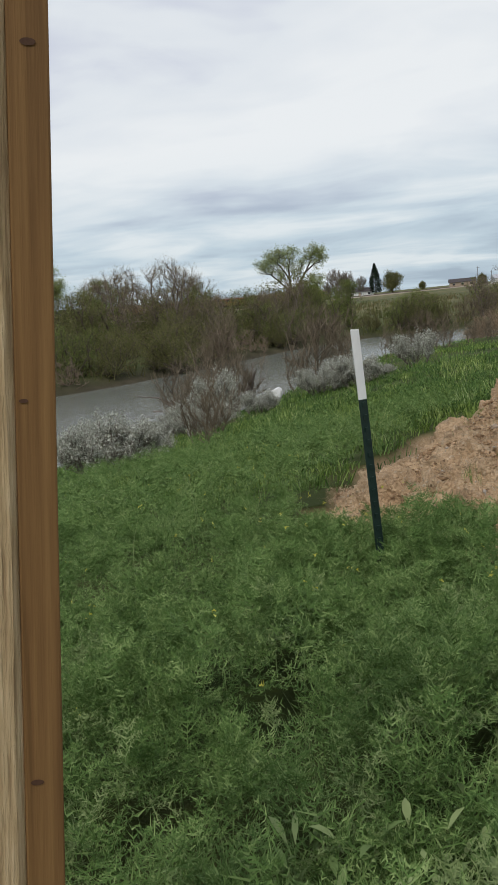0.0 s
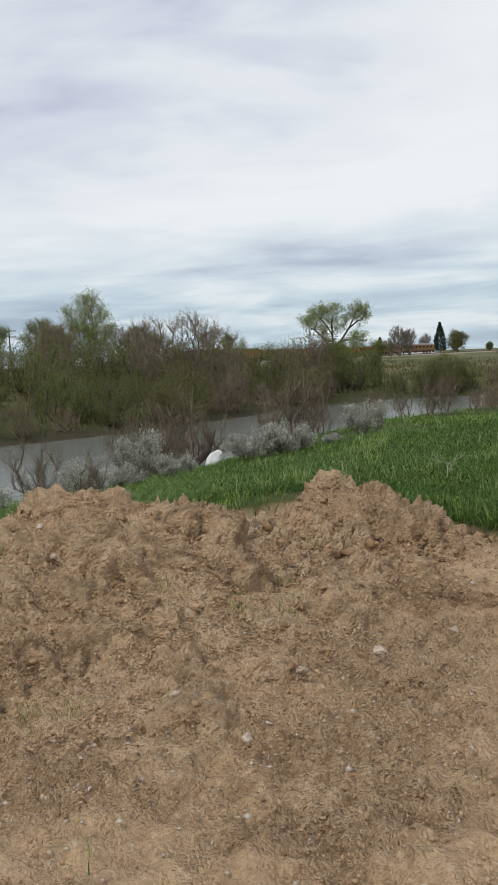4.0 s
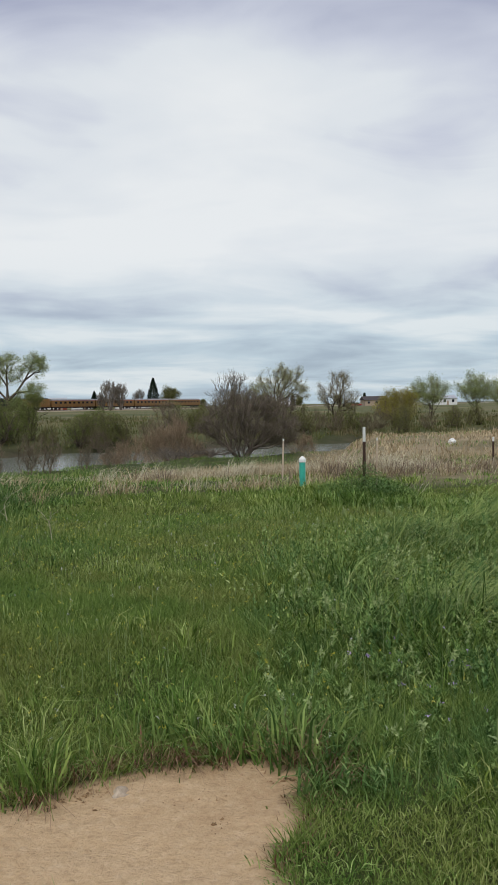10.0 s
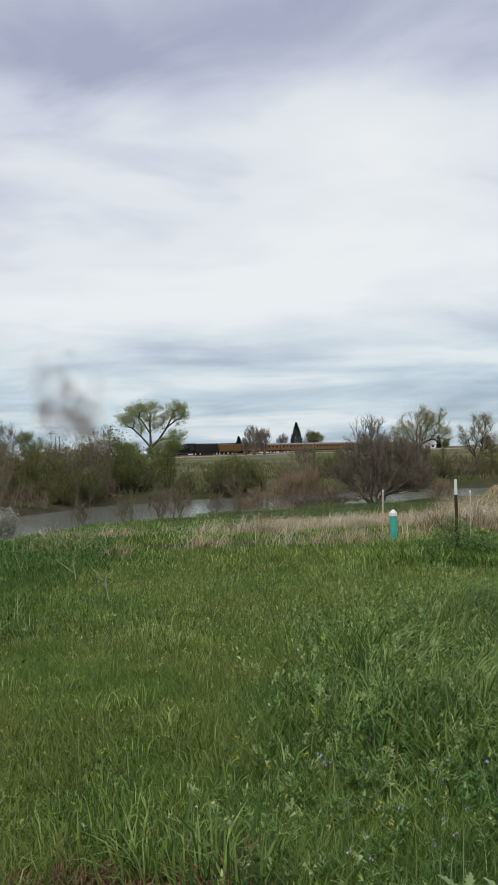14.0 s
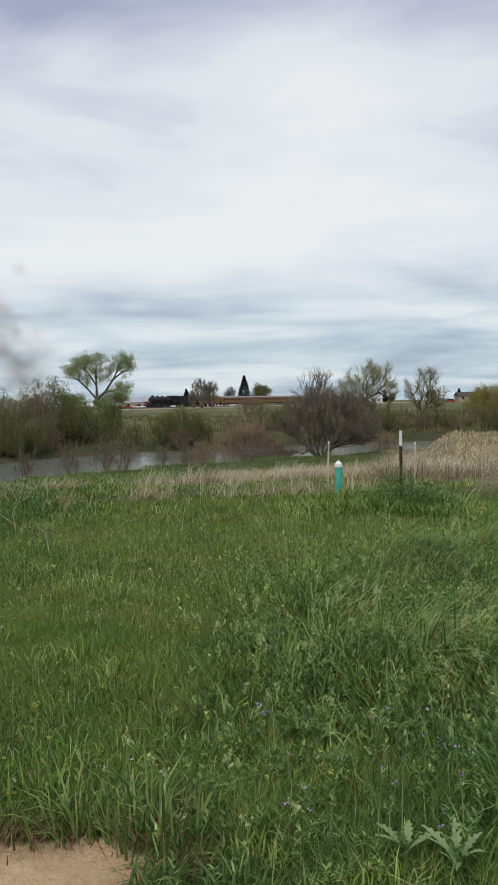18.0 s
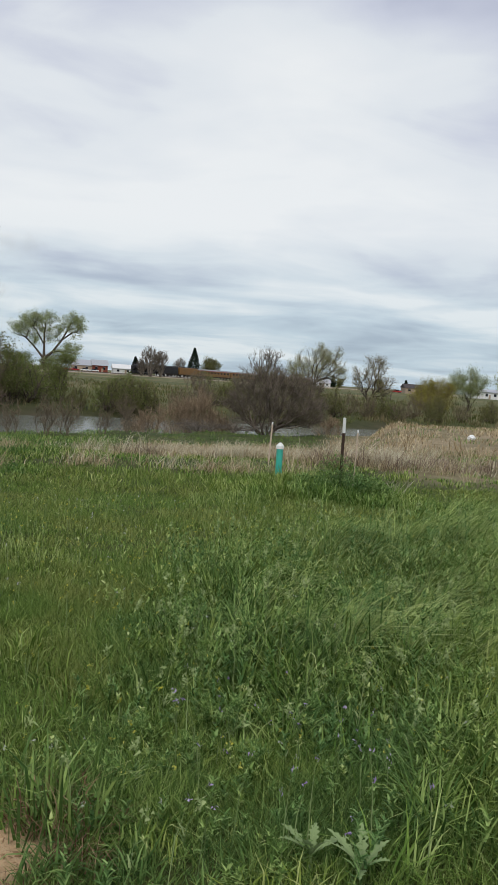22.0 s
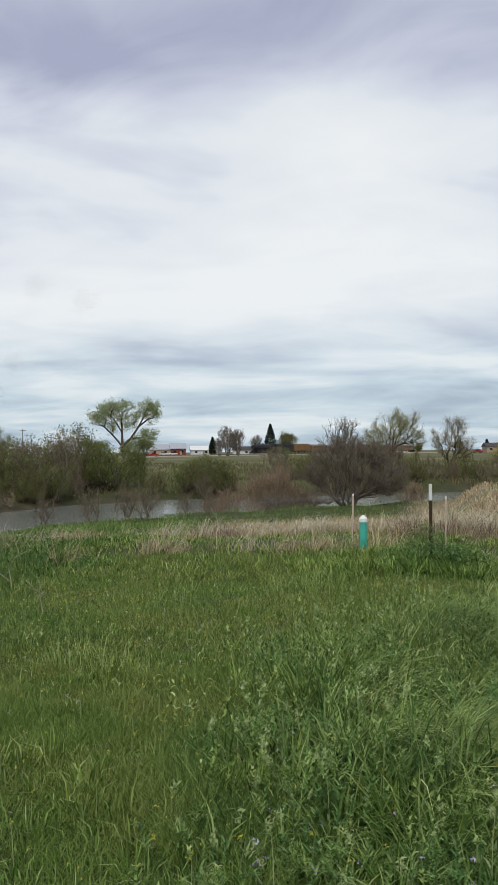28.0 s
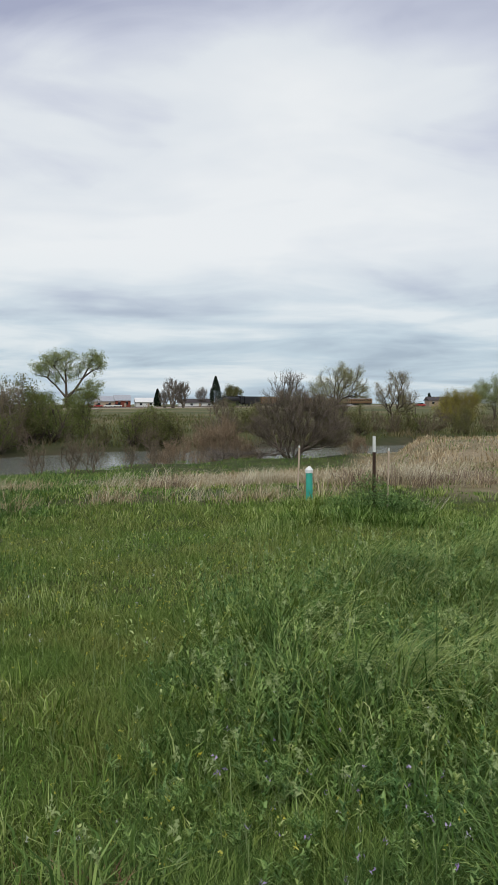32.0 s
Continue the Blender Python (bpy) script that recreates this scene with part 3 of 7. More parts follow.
def damp_share(x, y):
    """Dark wet churned soil in the wheel holes and at the foot of the heap."""
    out = np.zeros(np.broadcast(x, y).shape)
    for cx, cy, rx, ry in ((-3.25, 1.28, 0.45, 0.18), (-6.9, 2.9, 0.5, 0.4), (-7.6, 3.6, 0.6, 0.4)):
        out += np.exp(-(((x - cx) / rx) ** 2) - ((y - cy) / ry) ** 2)
    near_heap = 0.35 * np.clip((-5.2 - x + 0.5 * lattice(x, y, 0.8, 2, 82)) / 1.2, 0, 1) * np.clip(0.2 + 2.6 * lattice(x, y, 0.16, 4, 83, 0.8), 0, 1)
    return np.clip(np.maximum(1.5 * out + 0.8 * lattice(x, y, 0.25, 3, 81) * (out > 0.05) - 0.35, near_heap), 0, 1)


def dry_share(x, y):
    """How much dead grass stands among the green: the rim above the river and the slope to the right of it."""
    s = side_of(NEAR_EDGE, x, y)
    strip = np.exp(-((y - 16.4 - 0.12 * x) / 2.3) ** 2) * np.clip((x + 4.6) / 2.2, 0, 1) * np.clip(0.22 + 0.20 * np.clip(x + 0.5, 0, 2) + 2.6 * lattice(x, y, 1.3, 3, 71), 0, 1)
    slope = np.clip((y - 17.2 - 0.1 * x) / 2, 0, 1) * np.clip((x + 0.06 * y) / 1.6, 0, 1) * np.clip((s - 1) / 3, 0, 1) * np.clip(0.75 + 0.7 * lattice(x, y, 3.0, 3, 72), 0, 1) * np.clip(np.maximum((31 - y) / 4, (x - 0.165 * y) / 1.5), 0, 1)
    return np.clip(np.maximum(strip, slope), 0, 1)


def spread_axis(lo, hi, step, far, grow=1.17):
    """Positions that are close from lo to hi and then ever wider apart."""
    mid = list(np.arange(lo, hi + 1e-6, step))
    up, d = [], step
    at = hi
    while at < far:
        d *= grow
        at += d
        up.append(at)
    down, d, at = [], step, lo
    while at > -far:
        d *= grow
        at -= d
        down.append(at)
    return np.array(down[::-1] + mid + up)


def build_ground():
    xs, ys = spread_axis(-9.0, -1.6, 0.024, 4200, 1.095), spread_axis(-0.4, 4.2, 0.024, 4200, 1.095)
    gx, gy = np.meshgrid(xs, ys)
    z = land(gx, gy)
    bare = dirt_share(gx, gy).astype(float)
    close = np.exp(-((np.maximum(np.abs(gx + 5) - 7, 0)) / 3) ** 2 - (np.maximum(np.abs(gy - 2) - 5, 0) / 3) ** 2)
    crust = 0.012 * lattice(gx, gy, 0.5, 4, 1) + 0.020 * lattice(gx, gy, 0.16, 3, 2, 0.6) - 0.025 * lattice(gx * 0.5, gy, 0.2, 3, 3, 0.6, True)
    calm = np.clip((gx + 5.6) / 1.5, 0, 1) * 0.6
    churn = -0.03 * np.clip(lattice(gx, gy, 0.9, 2, 4) * 1.8 + 0.2 - 0.28 * (gx + 6), 0, 1.2) * lattice(gx, gy, 0.22, 3, 5, 0.6, True)
    lip = bare * np.clip((-gx - 1.8) / 1.2, 0, 1) * ~(dirt_share(gx, gy + 0.20) & dirt_share(gx + 0.12, gy + 0.12))
    z = z + close * lip * (0.02 - 0.045 * lattice(gx, gy, 0.13, 3, 6, 0.7, True))
    pressed = np.zeros(gx.shape)
    for first, slope, half in ((2.98, -0.03, 0.19), (1.55, -0.05, 0.22), (0.5, -0.05, 0.22)):
        d = np.abs(gy - first - slope * (gx + 4) - 0.06 * np.sin(gx * 0.9 + first))
        pressed = np.maximum(pressed, np.clip(2.5 - 2 * d / half, 0, 1) * np.clip((gx + 8.2) / 1.5, 0, 1))
    loose = 1 + 1.1 * np.clip((-4.9 - gx) / 0.8, 0, 1)
    z = z + close * bare * ((crust * loose + churn) * (1 - calm) * (1 - 0.75 * pressed) - 0.095 + sunk(gx, gy))
    broken = np.clip((-4.2 - gx + 0.8 * lattice(gx, gy, 0.7, 2, 91)) / 0.8, 0, 1) * np.clip(0.75 + 1.2 * lattice(gx, gy, 0.6, 3, 92), 0.35, 1)
    edge_soil = np.clip((-gx - 2.6) / 1.5, 0, 1) * ~(dirt_share(gx, gy + 0.26) & dirt_share(gx + 0.12, gy + 0.16))
    broken = np.maximum(broken, edge_soil) * bare * close
    jolt = np.random.default_rng(8).normal(0, 1, gx.shape)
    z = z + broken * (0.065 * lattice(gx, gy, 0.085, 3, 93, 0.8) - 0.055 * lattice(gx, gy, 0.16, 3, 94, 0.7, True) + 0.008 * jolt) + bare * close * 0.0012 * jolt
    z = z + (1 - bare) * close * 0.012 * lattice(gx, gy, 0.5, 3, 7)
    # wheel ruts run along the track: flat pressed bands with a squeezed-up rim and the bars of a tyre
    along = np.clip((gx + 8.2) / 1.5, 0, 1) * np.clip((-gx - 0.9) / 0.8, 0, 1)
    for first, slope, depth, half in ((2.98, -0.03, 0.040, 0.14), (1.55, -0.05, 0.03, 0.20), (0.5, -0.05, 0.03, 0.2)):
        line = first + slope * (gx + 4) + 0.06 * np.sin(gx * 0.9 + first)
        d = np.abs(gy - line + 0.05 * lattice(gx, gy, 0.5, 2, 8))
        bars = 0.5 + 0.5 * np.tanh(3 * np.sin(gx * 32 + np.abs(gy - line) * 22))
        z -= depth * along * bare * (1 / (1 + np.exp(np.clip((d - half) / 0.018, -40, 40)))) * bars
        z += 0.3 * depth * along * bare * np.exp(-((d - half - 0.05) / 0.04) ** 2) * np.clip(1 + 2 * lattice(gx, gy, 0.12, 2, 9), 0, 2)
    z -= 0.025 * bare * damp_share(gx, gy) * (0.2 + lattice(gx, gy, 0.16, 3, 5, 0.6, True))
    ny, nx = gx.shape
    idx = np.arange(nx * ny).reshape(ny, nx)
    a, b, c, d = idx[:-1, :-1].ravel(), idx[:-1, 1:].ravel(), idx[1:, 1:].ravel(), idx[1:, :-1].ravel()
    tris = np.concatenate([np.stack([a, b, c], 1), np.stack([a, c, d], 1)])
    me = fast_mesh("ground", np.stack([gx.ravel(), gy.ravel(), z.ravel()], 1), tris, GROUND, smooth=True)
    s_near, s_far = side_of(NEAR_EDGE, gx, gy), -side_of(FAR_EDGE, gx, gy)
    shares = {
        "dirt": bare,
        "damp": damp_share(gx, gy) * bare,
        "loose": broken,
        "dry": np.maximum(dry_share(gx, gy), 0.55 * np.clip((gx - 3.2) / 1.0, 0, 1) * np.clip((gy - 12.5) / 1.5, 0, 1) * np.clip((21 - gy) / 2, 0, 1)) * (s_near > 0),
        "mud": np.clip(1 - np.minimum(np.where(s_near > 0, s_near / 1.6, 9), np.where(s_far > 0, s_far / 2.6, 9)), 0, 1) + ((s_near <= 0) & (s_far <= 0)),
        "field": np.clip((s_far - 2) / 8, 0, 1),
        "verge": np.clip(1.2 - np.abs((gx + 72) * 0.783 - (gy - 295) * 0.622 - 16) / 18, 0, 1) * (s_far > 0),
    }
    for name, values in shares.items():
        layer = me.attributes.new(name, "FLOAT", "POINT")
        layer.data.foreach_set("value", np.clip(values, 0, 1).astype(np.float32).ravel())
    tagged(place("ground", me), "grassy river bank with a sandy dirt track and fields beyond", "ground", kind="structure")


build_ground()
water = place("water", fast_mesh("water", [(-95, -30, WATER_Z), (260, -30, WATER_Z), (260, 120, WATER_Z), (-95, 120, WATER_Z)], [(0, 1, 2), (0, 2, 3)], WATER))
tagged(water, "slow grey-green river with a rippled surface", "river", kind="structure")

# ---- the heap of dug soil ----


def heap_relief(x, y):
    """Crumbs, lumps and hollows of loose soil."""
    lump = np.clip(mound(x, y) / 0.22, 0, 1)
    torn = np.clip(0.40 + 1.6 * lattice(x, y, 0.9, 2, 14) + 0.8 * np.exp(-((x + 7.5) / 0.8) ** 2 - ((y - 4.7) / 0.8) ** 2), 0.15, 1.5)
    rough = 0.10 * lattice(x, y, 0.45, 2, 11) + 0.14 * torn * (0.25 - lattice(x, y, 0.30, 5, 12, 0.68, True)) + 0.045 * lattice(x, y, 0.11, 3, 13, 0.8) - 0.05 * lattice(x, y, 0.15, 3, 20, 0.7, True) * torn - 0.05 * np.clip(lattice(x, y, 0.20, 3, 18, 0.6) - 0.25, 0, 1) * 2
    return lump * rough


SODS = []


def build_heap():
    """Relief of the heap, with torn sods set into it; the larger sods are kept for their roots."""
    step = 0.016
    xs, ys = np.arange(-11.6, -5.4, step), np.arange(-0.9, 6.8, step)
    gx, gy = np.meshgrid(xs, ys)
    h = mound(gx, gy)
    base = land(gx, gy) - 0.10 - 0.17 * np.exp(-h / 0.04) + h * 0.95
    z = heap_relief(gx, gy)
    rng = np.random.default_rng(4)
    z += np.clip(h / 0.25, 0, 1) * rng.normal(0, 0.006, z.shape) * np.clip(0.9 + 1.2 * lattice(gx, gy, 0.3, 2, 16), 0.15, 2.0)
    sod, lumps = np.zeros(z.shape), np.zeros(z.shape)
    for _ in range(900):
        cx, cy, r = rng.uniform(-11, -6.4), rng.uniform(-0.5, 6.3), 0.03 + 0.13 * rng.uniform(0, 1) ** 2.2
        torn = np.exp(-((cx + 7.35) / 0.8) ** 2 - ((cy - 4.6) / 0.8) ** 2) > 0.3
        if mound(cx, cy) > 0.06 and (torn or rng.uniform() < 0.6):
            ix, iy = int((cx + 11.6) / step), int((cy + 0.9) / step)
            k = int(r * 1.9 / step) + 2
            sl = (slice(max(0, iy - k), iy + k), slice(max(0, ix - k), ix + k))
            dx, dy = gx[sl] - cx, gy[sl] - cy
            a = np.arctan2(dy, dx)
            rr = r * (1 + 0.3 * np.sin(3 * a + cx * 50) + 0.25 * np.sin(5 * a + cy * 70) + 0.5 * lattice(gx[sl], gy[sl], 0.05, 2, 19))
            rise = np.clip((1.25 - np.hypot(dx, dy) / rr) * 1.8, 0, 1)
            lumps[sl] = np.maximum(lumps[sl], rise * r * rng.uniform(0.35, 0.8) * (1 + 0.5 * lattice(gx[sl], gy[sl], 0.07, 3, 19, 0.7)))
            big = r > 0.085
            sod[sl] = np.maximum(sod[sl], rise * rng.uniform(0.15, 0.6))
            if big:
                SODS.append((cx, cy, r))
    z += lumps - 0.03 * (lumps < 0.004) * np.clip(h / 0.2, 0, 1)
    ny, nx = gx.shape
    down_y, down_x = np.gradient(base, step)
    out = z / np.sqrt(1 + down_x ** 2 + down_y ** 2)
    px, py = gx - 1.5 * down_x * out + rng.normal(0, 0.003, z.shape), gy - 1.5 * down_y * out + rng.normal(0, 0.003, z.shape)
    z = base + out
    idx = np.arange(nx * ny).reshape(ny, nx)
    keep = (h > 0.008)[:-1, :-1].ravel()
    a, b, c, d = (q.ravel()[keep] for q in (idx[:-1, :-1], idx[:-1, 1:], idx[1:, 1:], idx[1:, :-1]))
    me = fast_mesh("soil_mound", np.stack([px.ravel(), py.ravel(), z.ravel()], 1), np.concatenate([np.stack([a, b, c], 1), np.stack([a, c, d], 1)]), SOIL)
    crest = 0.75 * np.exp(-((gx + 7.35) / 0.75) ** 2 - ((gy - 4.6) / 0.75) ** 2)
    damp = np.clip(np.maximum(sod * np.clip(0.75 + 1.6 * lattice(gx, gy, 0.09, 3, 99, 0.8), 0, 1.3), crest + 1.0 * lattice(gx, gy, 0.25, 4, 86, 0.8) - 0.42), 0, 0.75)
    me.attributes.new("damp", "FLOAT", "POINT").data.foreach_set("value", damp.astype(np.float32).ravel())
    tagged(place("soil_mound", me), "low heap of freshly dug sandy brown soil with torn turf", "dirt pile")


build_heap()

# ---- grass and weeds ----


def blades(rng, x, y, z, h, w, lean=0.35, fold=0.8, tilt=None):
    """Bent blades, three triangles each."""
    n = len(x)
    turn, bend = rng.uniform(0, 2 * np.pi, n), rng.uniform(0.1, 1, n) * lean
    side = np.stack([np.cos(turn), np.sin(turn), np.zeros(n)], 1) * (w / 2)[:, None]
    tilt = rng.uniform(0, 2 * np.pi, n) if tilt is None else tilt
    out = np.stack([np.cos(tilt), np.sin(tilt), np.zeros(n)], 1)
    base = np.stack([x, y, z], 1)
    mid = base + out * (h * bend * 0.35)[:, None] + np.array([0, 0, 1]) * (h * 0.58)[:, None]
    tip = base + out * (h * bend * 1.15)[:, None] + np.array([0, 0, 1]) * (h * (1 - 0.45 * bend * fold))[:, None]
    verts = np.stack([base - side, base + side, mid - 0.75 * side, mid + 0.75 * side, tip], 1).reshape(-1, 3)
    k = np.arange(n)[:, None] * 5
    tris = np.stack([k + [0, 1, 3], k + [0, 3, 2], k + [2, 3, 4]], 1).reshape(-1, 3)
    return verts, tris


def arched(x, y, z, long, wide, way, start, curl, steps=4):
    """Long blades that leave the ground at the angle start and curl over towards way."""
    out = np.stack([np.cos(way), np.sin(way), np.zeros(len(x))], 1)
    side = np.stack([-np.sin(way), np.cos(way), np.zeros(len(x))], 1) * (wide / 2)[:, None]
    p, rows = np.stack([x, y, z], 1), []
    for i in range(steps + 1):
        k = side * (1.0 - 0.95 * (i / steps) ** 2)
        rows += [p - k, p + k]
        th = start + curl * (i + 0.5) / steps
        p = p + (out * np.sin(th)[:, None] + np.array([0, 0, 1.0]) * np.cos(th)[:, None]) * (long / steps)[:, None]
    v = np.stack(rows, 1).reshape(-1, 3)
    i = (np.arange(len(x)) * 2 * (steps + 1))[:, None]
    t = np.concatenate([i + [2 * r + a, 2 * r + b, 2 * r + c] for r in range(steps) for a, b, c in ((0, 1, 3), (0, 3, 2))])
    return v, t


def scatter(rng, n, x0, x1, y0, y1, keep):
    x, y = rng.uniform(x0, x1, n), rng.uniform(y0, y1, n)
    ok = keep(x, y)
    return x[ok], y[ok]


def green_ground(x, y):
    return ~dirt_share(x, y) & (side_of(NEAR_EDGE, x, y) > 1.2) & (mound(x, y) < np.where((x < -9.9) & (y > 1.6), 0.4, np.where(x < -9.9, 0.1, 0.06)))


def weedy(x, y):
    """The corner that feathery weeds fill."""
    return (x < -8.3 + 0.3 * wave(x, y, 0.8)) & (y < 7.5) & (mound(x, y) < np.where(y > 1.6, 0.4, 0.1))


def lush(x, y):
    """1 where tall weeds and long grass stand, 0 on the short meadow."""
    edge = 0.45 * lattice(x, y, 0.9, 2, 57)
    side = np.clip((x + 0.45 + edge + 0.35 * np.clip(3.4 - y, 0, 1)) / 0.5, 0, 1)
    end = np.clip((6.3 + 1.15 * x + 1.2 * edge - y) / 0.7, 0, 1) * np.clip((10.6 - y) / 0.6, 0, 1)
    return side * end * np.clip((y - 2.2) / 0.4, 0, 1)


def swell(x, y):
    """Billows of the tall growth, 0 to 1."""
    return np.clip(0.45 + 0.9 * lattice(x, y, 0.75, 2, 51) + 0.35 * lattice(x, y, 0.25, 2, 59), 0, 1)


def in_sight(x, y):
    return (x < 0.62 * y + 0.9) & (x > -0.42 * y - 1.2)


def build_grass():
    rng = np.random.default_rng(11)
    done = []

    def sow(name, mat, label, area, count, high, wide, keep, lean=0.5, per=9, around=0.045, wind=False):
        """Blades stand in tufts and fall outwards from the middle of each."""
        cx, cy = scatter(rng, count // per, *area, keep)
        tall = rng.uniform(0.65, 1.25, len(cx)) * np.clip(1 + 0.45 * lattice(cx, cy, 1.1, 2, 21) + 0.55 * lattice(cx, cy, 0.4, 2, 22), 0.4, 1.9) * np.where((cy < 2.6) & (cx < 0.25), np.where(cx > -1.55, 0.42, 0.5), 1.0) * np.where((name in ("near_grass", "mid_grass", "lush_grass")) & (cx > -2.2) & (cy > 3.5), 0.62, 1.0)
        size = rng.uniform(0.6, 1.5, len(cx)) * around
        ox, oy = rng.normal(0, 1, (len(cx), per)), rng.normal(0, 1, (len(cx), per))
        x, y = (cx[:, None] + ox * size[:, None]).ravel(), (cy[:, None] + oy * size[:, None]).ravel()
        h = rng.uniform(*high, len(x)) * np.repeat(tall, per)
        w = rng.uniform(*wide, len(x))
        fall = np.arctan2(oy, ox).ravel() + rng.normal(0, 0.7, len(x))
        if wind:
            fall = -0.5 + 1.6 * lattice(x, y, 1.0, 2, 24) + rng.normal(0, 0.9, len(x))
        v, t = blades(rng, x, y, land(x, y) - 0.015 - dirt_share(x, y) * (0.10 - sunk(x, y)), np.maximum(h, 0.05), w, lean, tilt=fall)
        done.append(tagged(place(name, fast_mesh(name, v, t, mat)), label, "grass", kind="stuff"))

    def worn_share(x, y):
        return np.clip((x - 3.2) / 1.0, 0, 1) * np.clip((y - 12.5) / 1.5, 0, 1) * np.clip((21 - y) / 2, 0, 1)

    def meadow(x, y):
        worn = worn_share(x, y)
        return green_ground(x, y) & ~weedy(x, y) & (rng.uniform(0, 1, len(x)) > np.maximum(dry_share(x, y), worn * 0.75) * 0.95)

    def dark_patch(x, y):
        return meadow(x, y) & (lattice(x, y, 1.2, 3, 25) > np.where(x < -1.5, -0.25, 0.12))

    def lying(x, y):
        return meadow(x, y) & (x > 0.8 + 0.6 * lattice(x, y, 1.0, 2, 33)) & (lattice(x, y, 0.6, 2, 34) > 0.0)

    def dry(x, y):
        return green_ground(x, y) & (rng.uniform(0, 1, len(x)) < dry_share(x, y) * (1 - 0.8 * worn_share(x, y)))

    def tufty(x, y):
        return meadow(x, y) & (lattice(x, y, 0.7, 2, 32) > 0.15)

    def short(x, y):
        return meadow(x, y) & (rng.uniform(0, 1, len(x)) > 0.85 * lush(x, y))

    sow("trackside_grass", GRASS_BLUE, "deep green grass beside the dug soil", (-8.6, -2.4, 2.6, 5.2), 50000, (0.06, 0.16), (0.004, 0.0075), short, 1.3)
    sow("near_grass", GRASS, "fresh green grass beside the dirt track", (-3.6, 3.8, 1.0, 5.2), 92000, (0.05, 0.13), (0.004, 0.0075), short, 1.3)
    sow("edge_grass", GRASS_DARK, "tall dark grass leaning over the edge of the track", (-8.2, 0.9, 2.3, 5.6), 40000, (0.12, 0.25), (0.007, 0.014), lambda x, y: meadow(x, y) & (dirt_share(x, y - 0.35) | dirt_share(x - 0.1, y - 0.2)) & (lattice(x, y, 0.35, 2, 36) > -0.25) & ~(dirt_share(x, y - 0.13) & (lattice(x, y, 0.4, 2, 37) > -0.1)), 0.9, 12, 0.05)
    sow("bank_grass", GRASS_BLUE, "deep green grass on the bank beyond the track", (-10, -1.6, 4.2, 12.5), 110000, (0.07, 0.17), (0.005, 0.009), lambda x, y: short(x, y) & (x < -2.4 + 0.9 * lattice(x, y, 1.0, 2, 97)), 1.5, 10, 0.06)
    sow("mid_grass", GRASS, "fresh green grass on the river bank", (-3.4, 6.5, 5.0, 10), 74000, (0.05, 0.13), (0.004, 0.007), short, 1.1, 8, 0.05)
    sow("tall_grass", GRASS, "tall green grass tufts", (-9, 4.0, 1.6, 4.6), 18000, (0.09, 0.18), (0.005, 0.010), lambda x, y: tufty(x, y) & (x < 0), 1.0, 18, 0.035)
    sow("lush_grass", GRASS_DARK, "dark lush grass in patches", (-10, 6.5, 2.2, 11), 90000, (0.09, 0.20), (0.004, 0.007), lambda x, y: dark_patch(x, y) & (lush(x, y) < 0.5), 1.0, 12, 0.05)
    sow("grass_clumps", GRASS_PALE, "pale green grass clumps", (-7, 3.5, 2.6, 10.5), 22000, (0.10, 0.22), (0.003, 0.006), lambda x, y: short(x, y) & (lattice(x, y, 0.6, 2, 31) > 0.25), 1.2, 22, 0.05)
    sow("far_grass", GRASS, "green grass towards the river", (-3.5, 14, 10, 21), 50000, (0.05, 0.13), (0.010, 0.019), meadow, 1.2, 12, 0.10)
    sow("bank_rim_grass", GRASS_BLUE, "deep green grass on the shoulder of the bank", (-15, -2.2, 10, 22), 40000, (0.06, 0.16), (0.010, 0.019), meadow, 1.4, 12, 0.12)
    sow("rim_grass", GRASS_DARK, "green grass along the top of the bank", (-22, 22, 20, 56), 70000, (0.08, 0.20), (0.018, 0.032), lambda x, y: meadow(x, y) & ((x < -0.07 * y) | (rng.uniform(0, 1, len(x)) < 0.3)), 1.0, 12, 0.2)
    sow("west_grass", GRASS_DARK, "green grass below the weeds", (-18, -8.6, 3, 16), 44000, (0.08, 0.18), (0.009, 0.016), lambda x, y: green_ground(x, y), 1.0, 10, 0.08)
    sow("pale_bank_grass", GRASS_PALE, "pale yellow-green grass on the slope above the river", (-17, -7.5, 4, 19), 8000, (0.12, 0.30), (0.007, 0.013), lambda x, y: green_ground(x, y) & (lattice(x, y, 1.1, 2, 45) > 0.0), 1.0, 12, 0.07)
    sow("dry_grass", GRASS_DRY, "pale dead grass on the rim of the bank", (-7, 9, 10.5, 21), 120000, (0.10, 0.32), (0.005, 0.010), dry, 1.5, 16, 0.08)
    sow("straw_tufts", STRAW, "bleached straw tufts on the rim of the bank", (-7, 6, 10.5, 20), 120000, (0.22, 0.50), (0.004, 0.009), lambda x, y: dry(x, y) & (lattice(x, y, 0.9, 2, 44) > 0.05), 2.2, 30, 0.14, wind=True)
    sow("dead_weeds", TWIG_RED, "brown dead weeds on the rim of the bank", (-4, 7, 11, 16.5), 12000, (0.18, 0.40), (0.006, 0.012), lambda x, y: green_ground(x, y) & (dry_share(x, y) > 0.2) & (lattice(x, y, 1.3, 2, 41) > 0.0), 1.3, 24, 0.10)
    sow("dry_slope_grass", GRASS_DRY, "tan dead grass on the slope", (-3, 47, 18, 70), 72000, (0.10, 0.26), (0.022, 0.04), dry, 1.1, 12, 0.25)
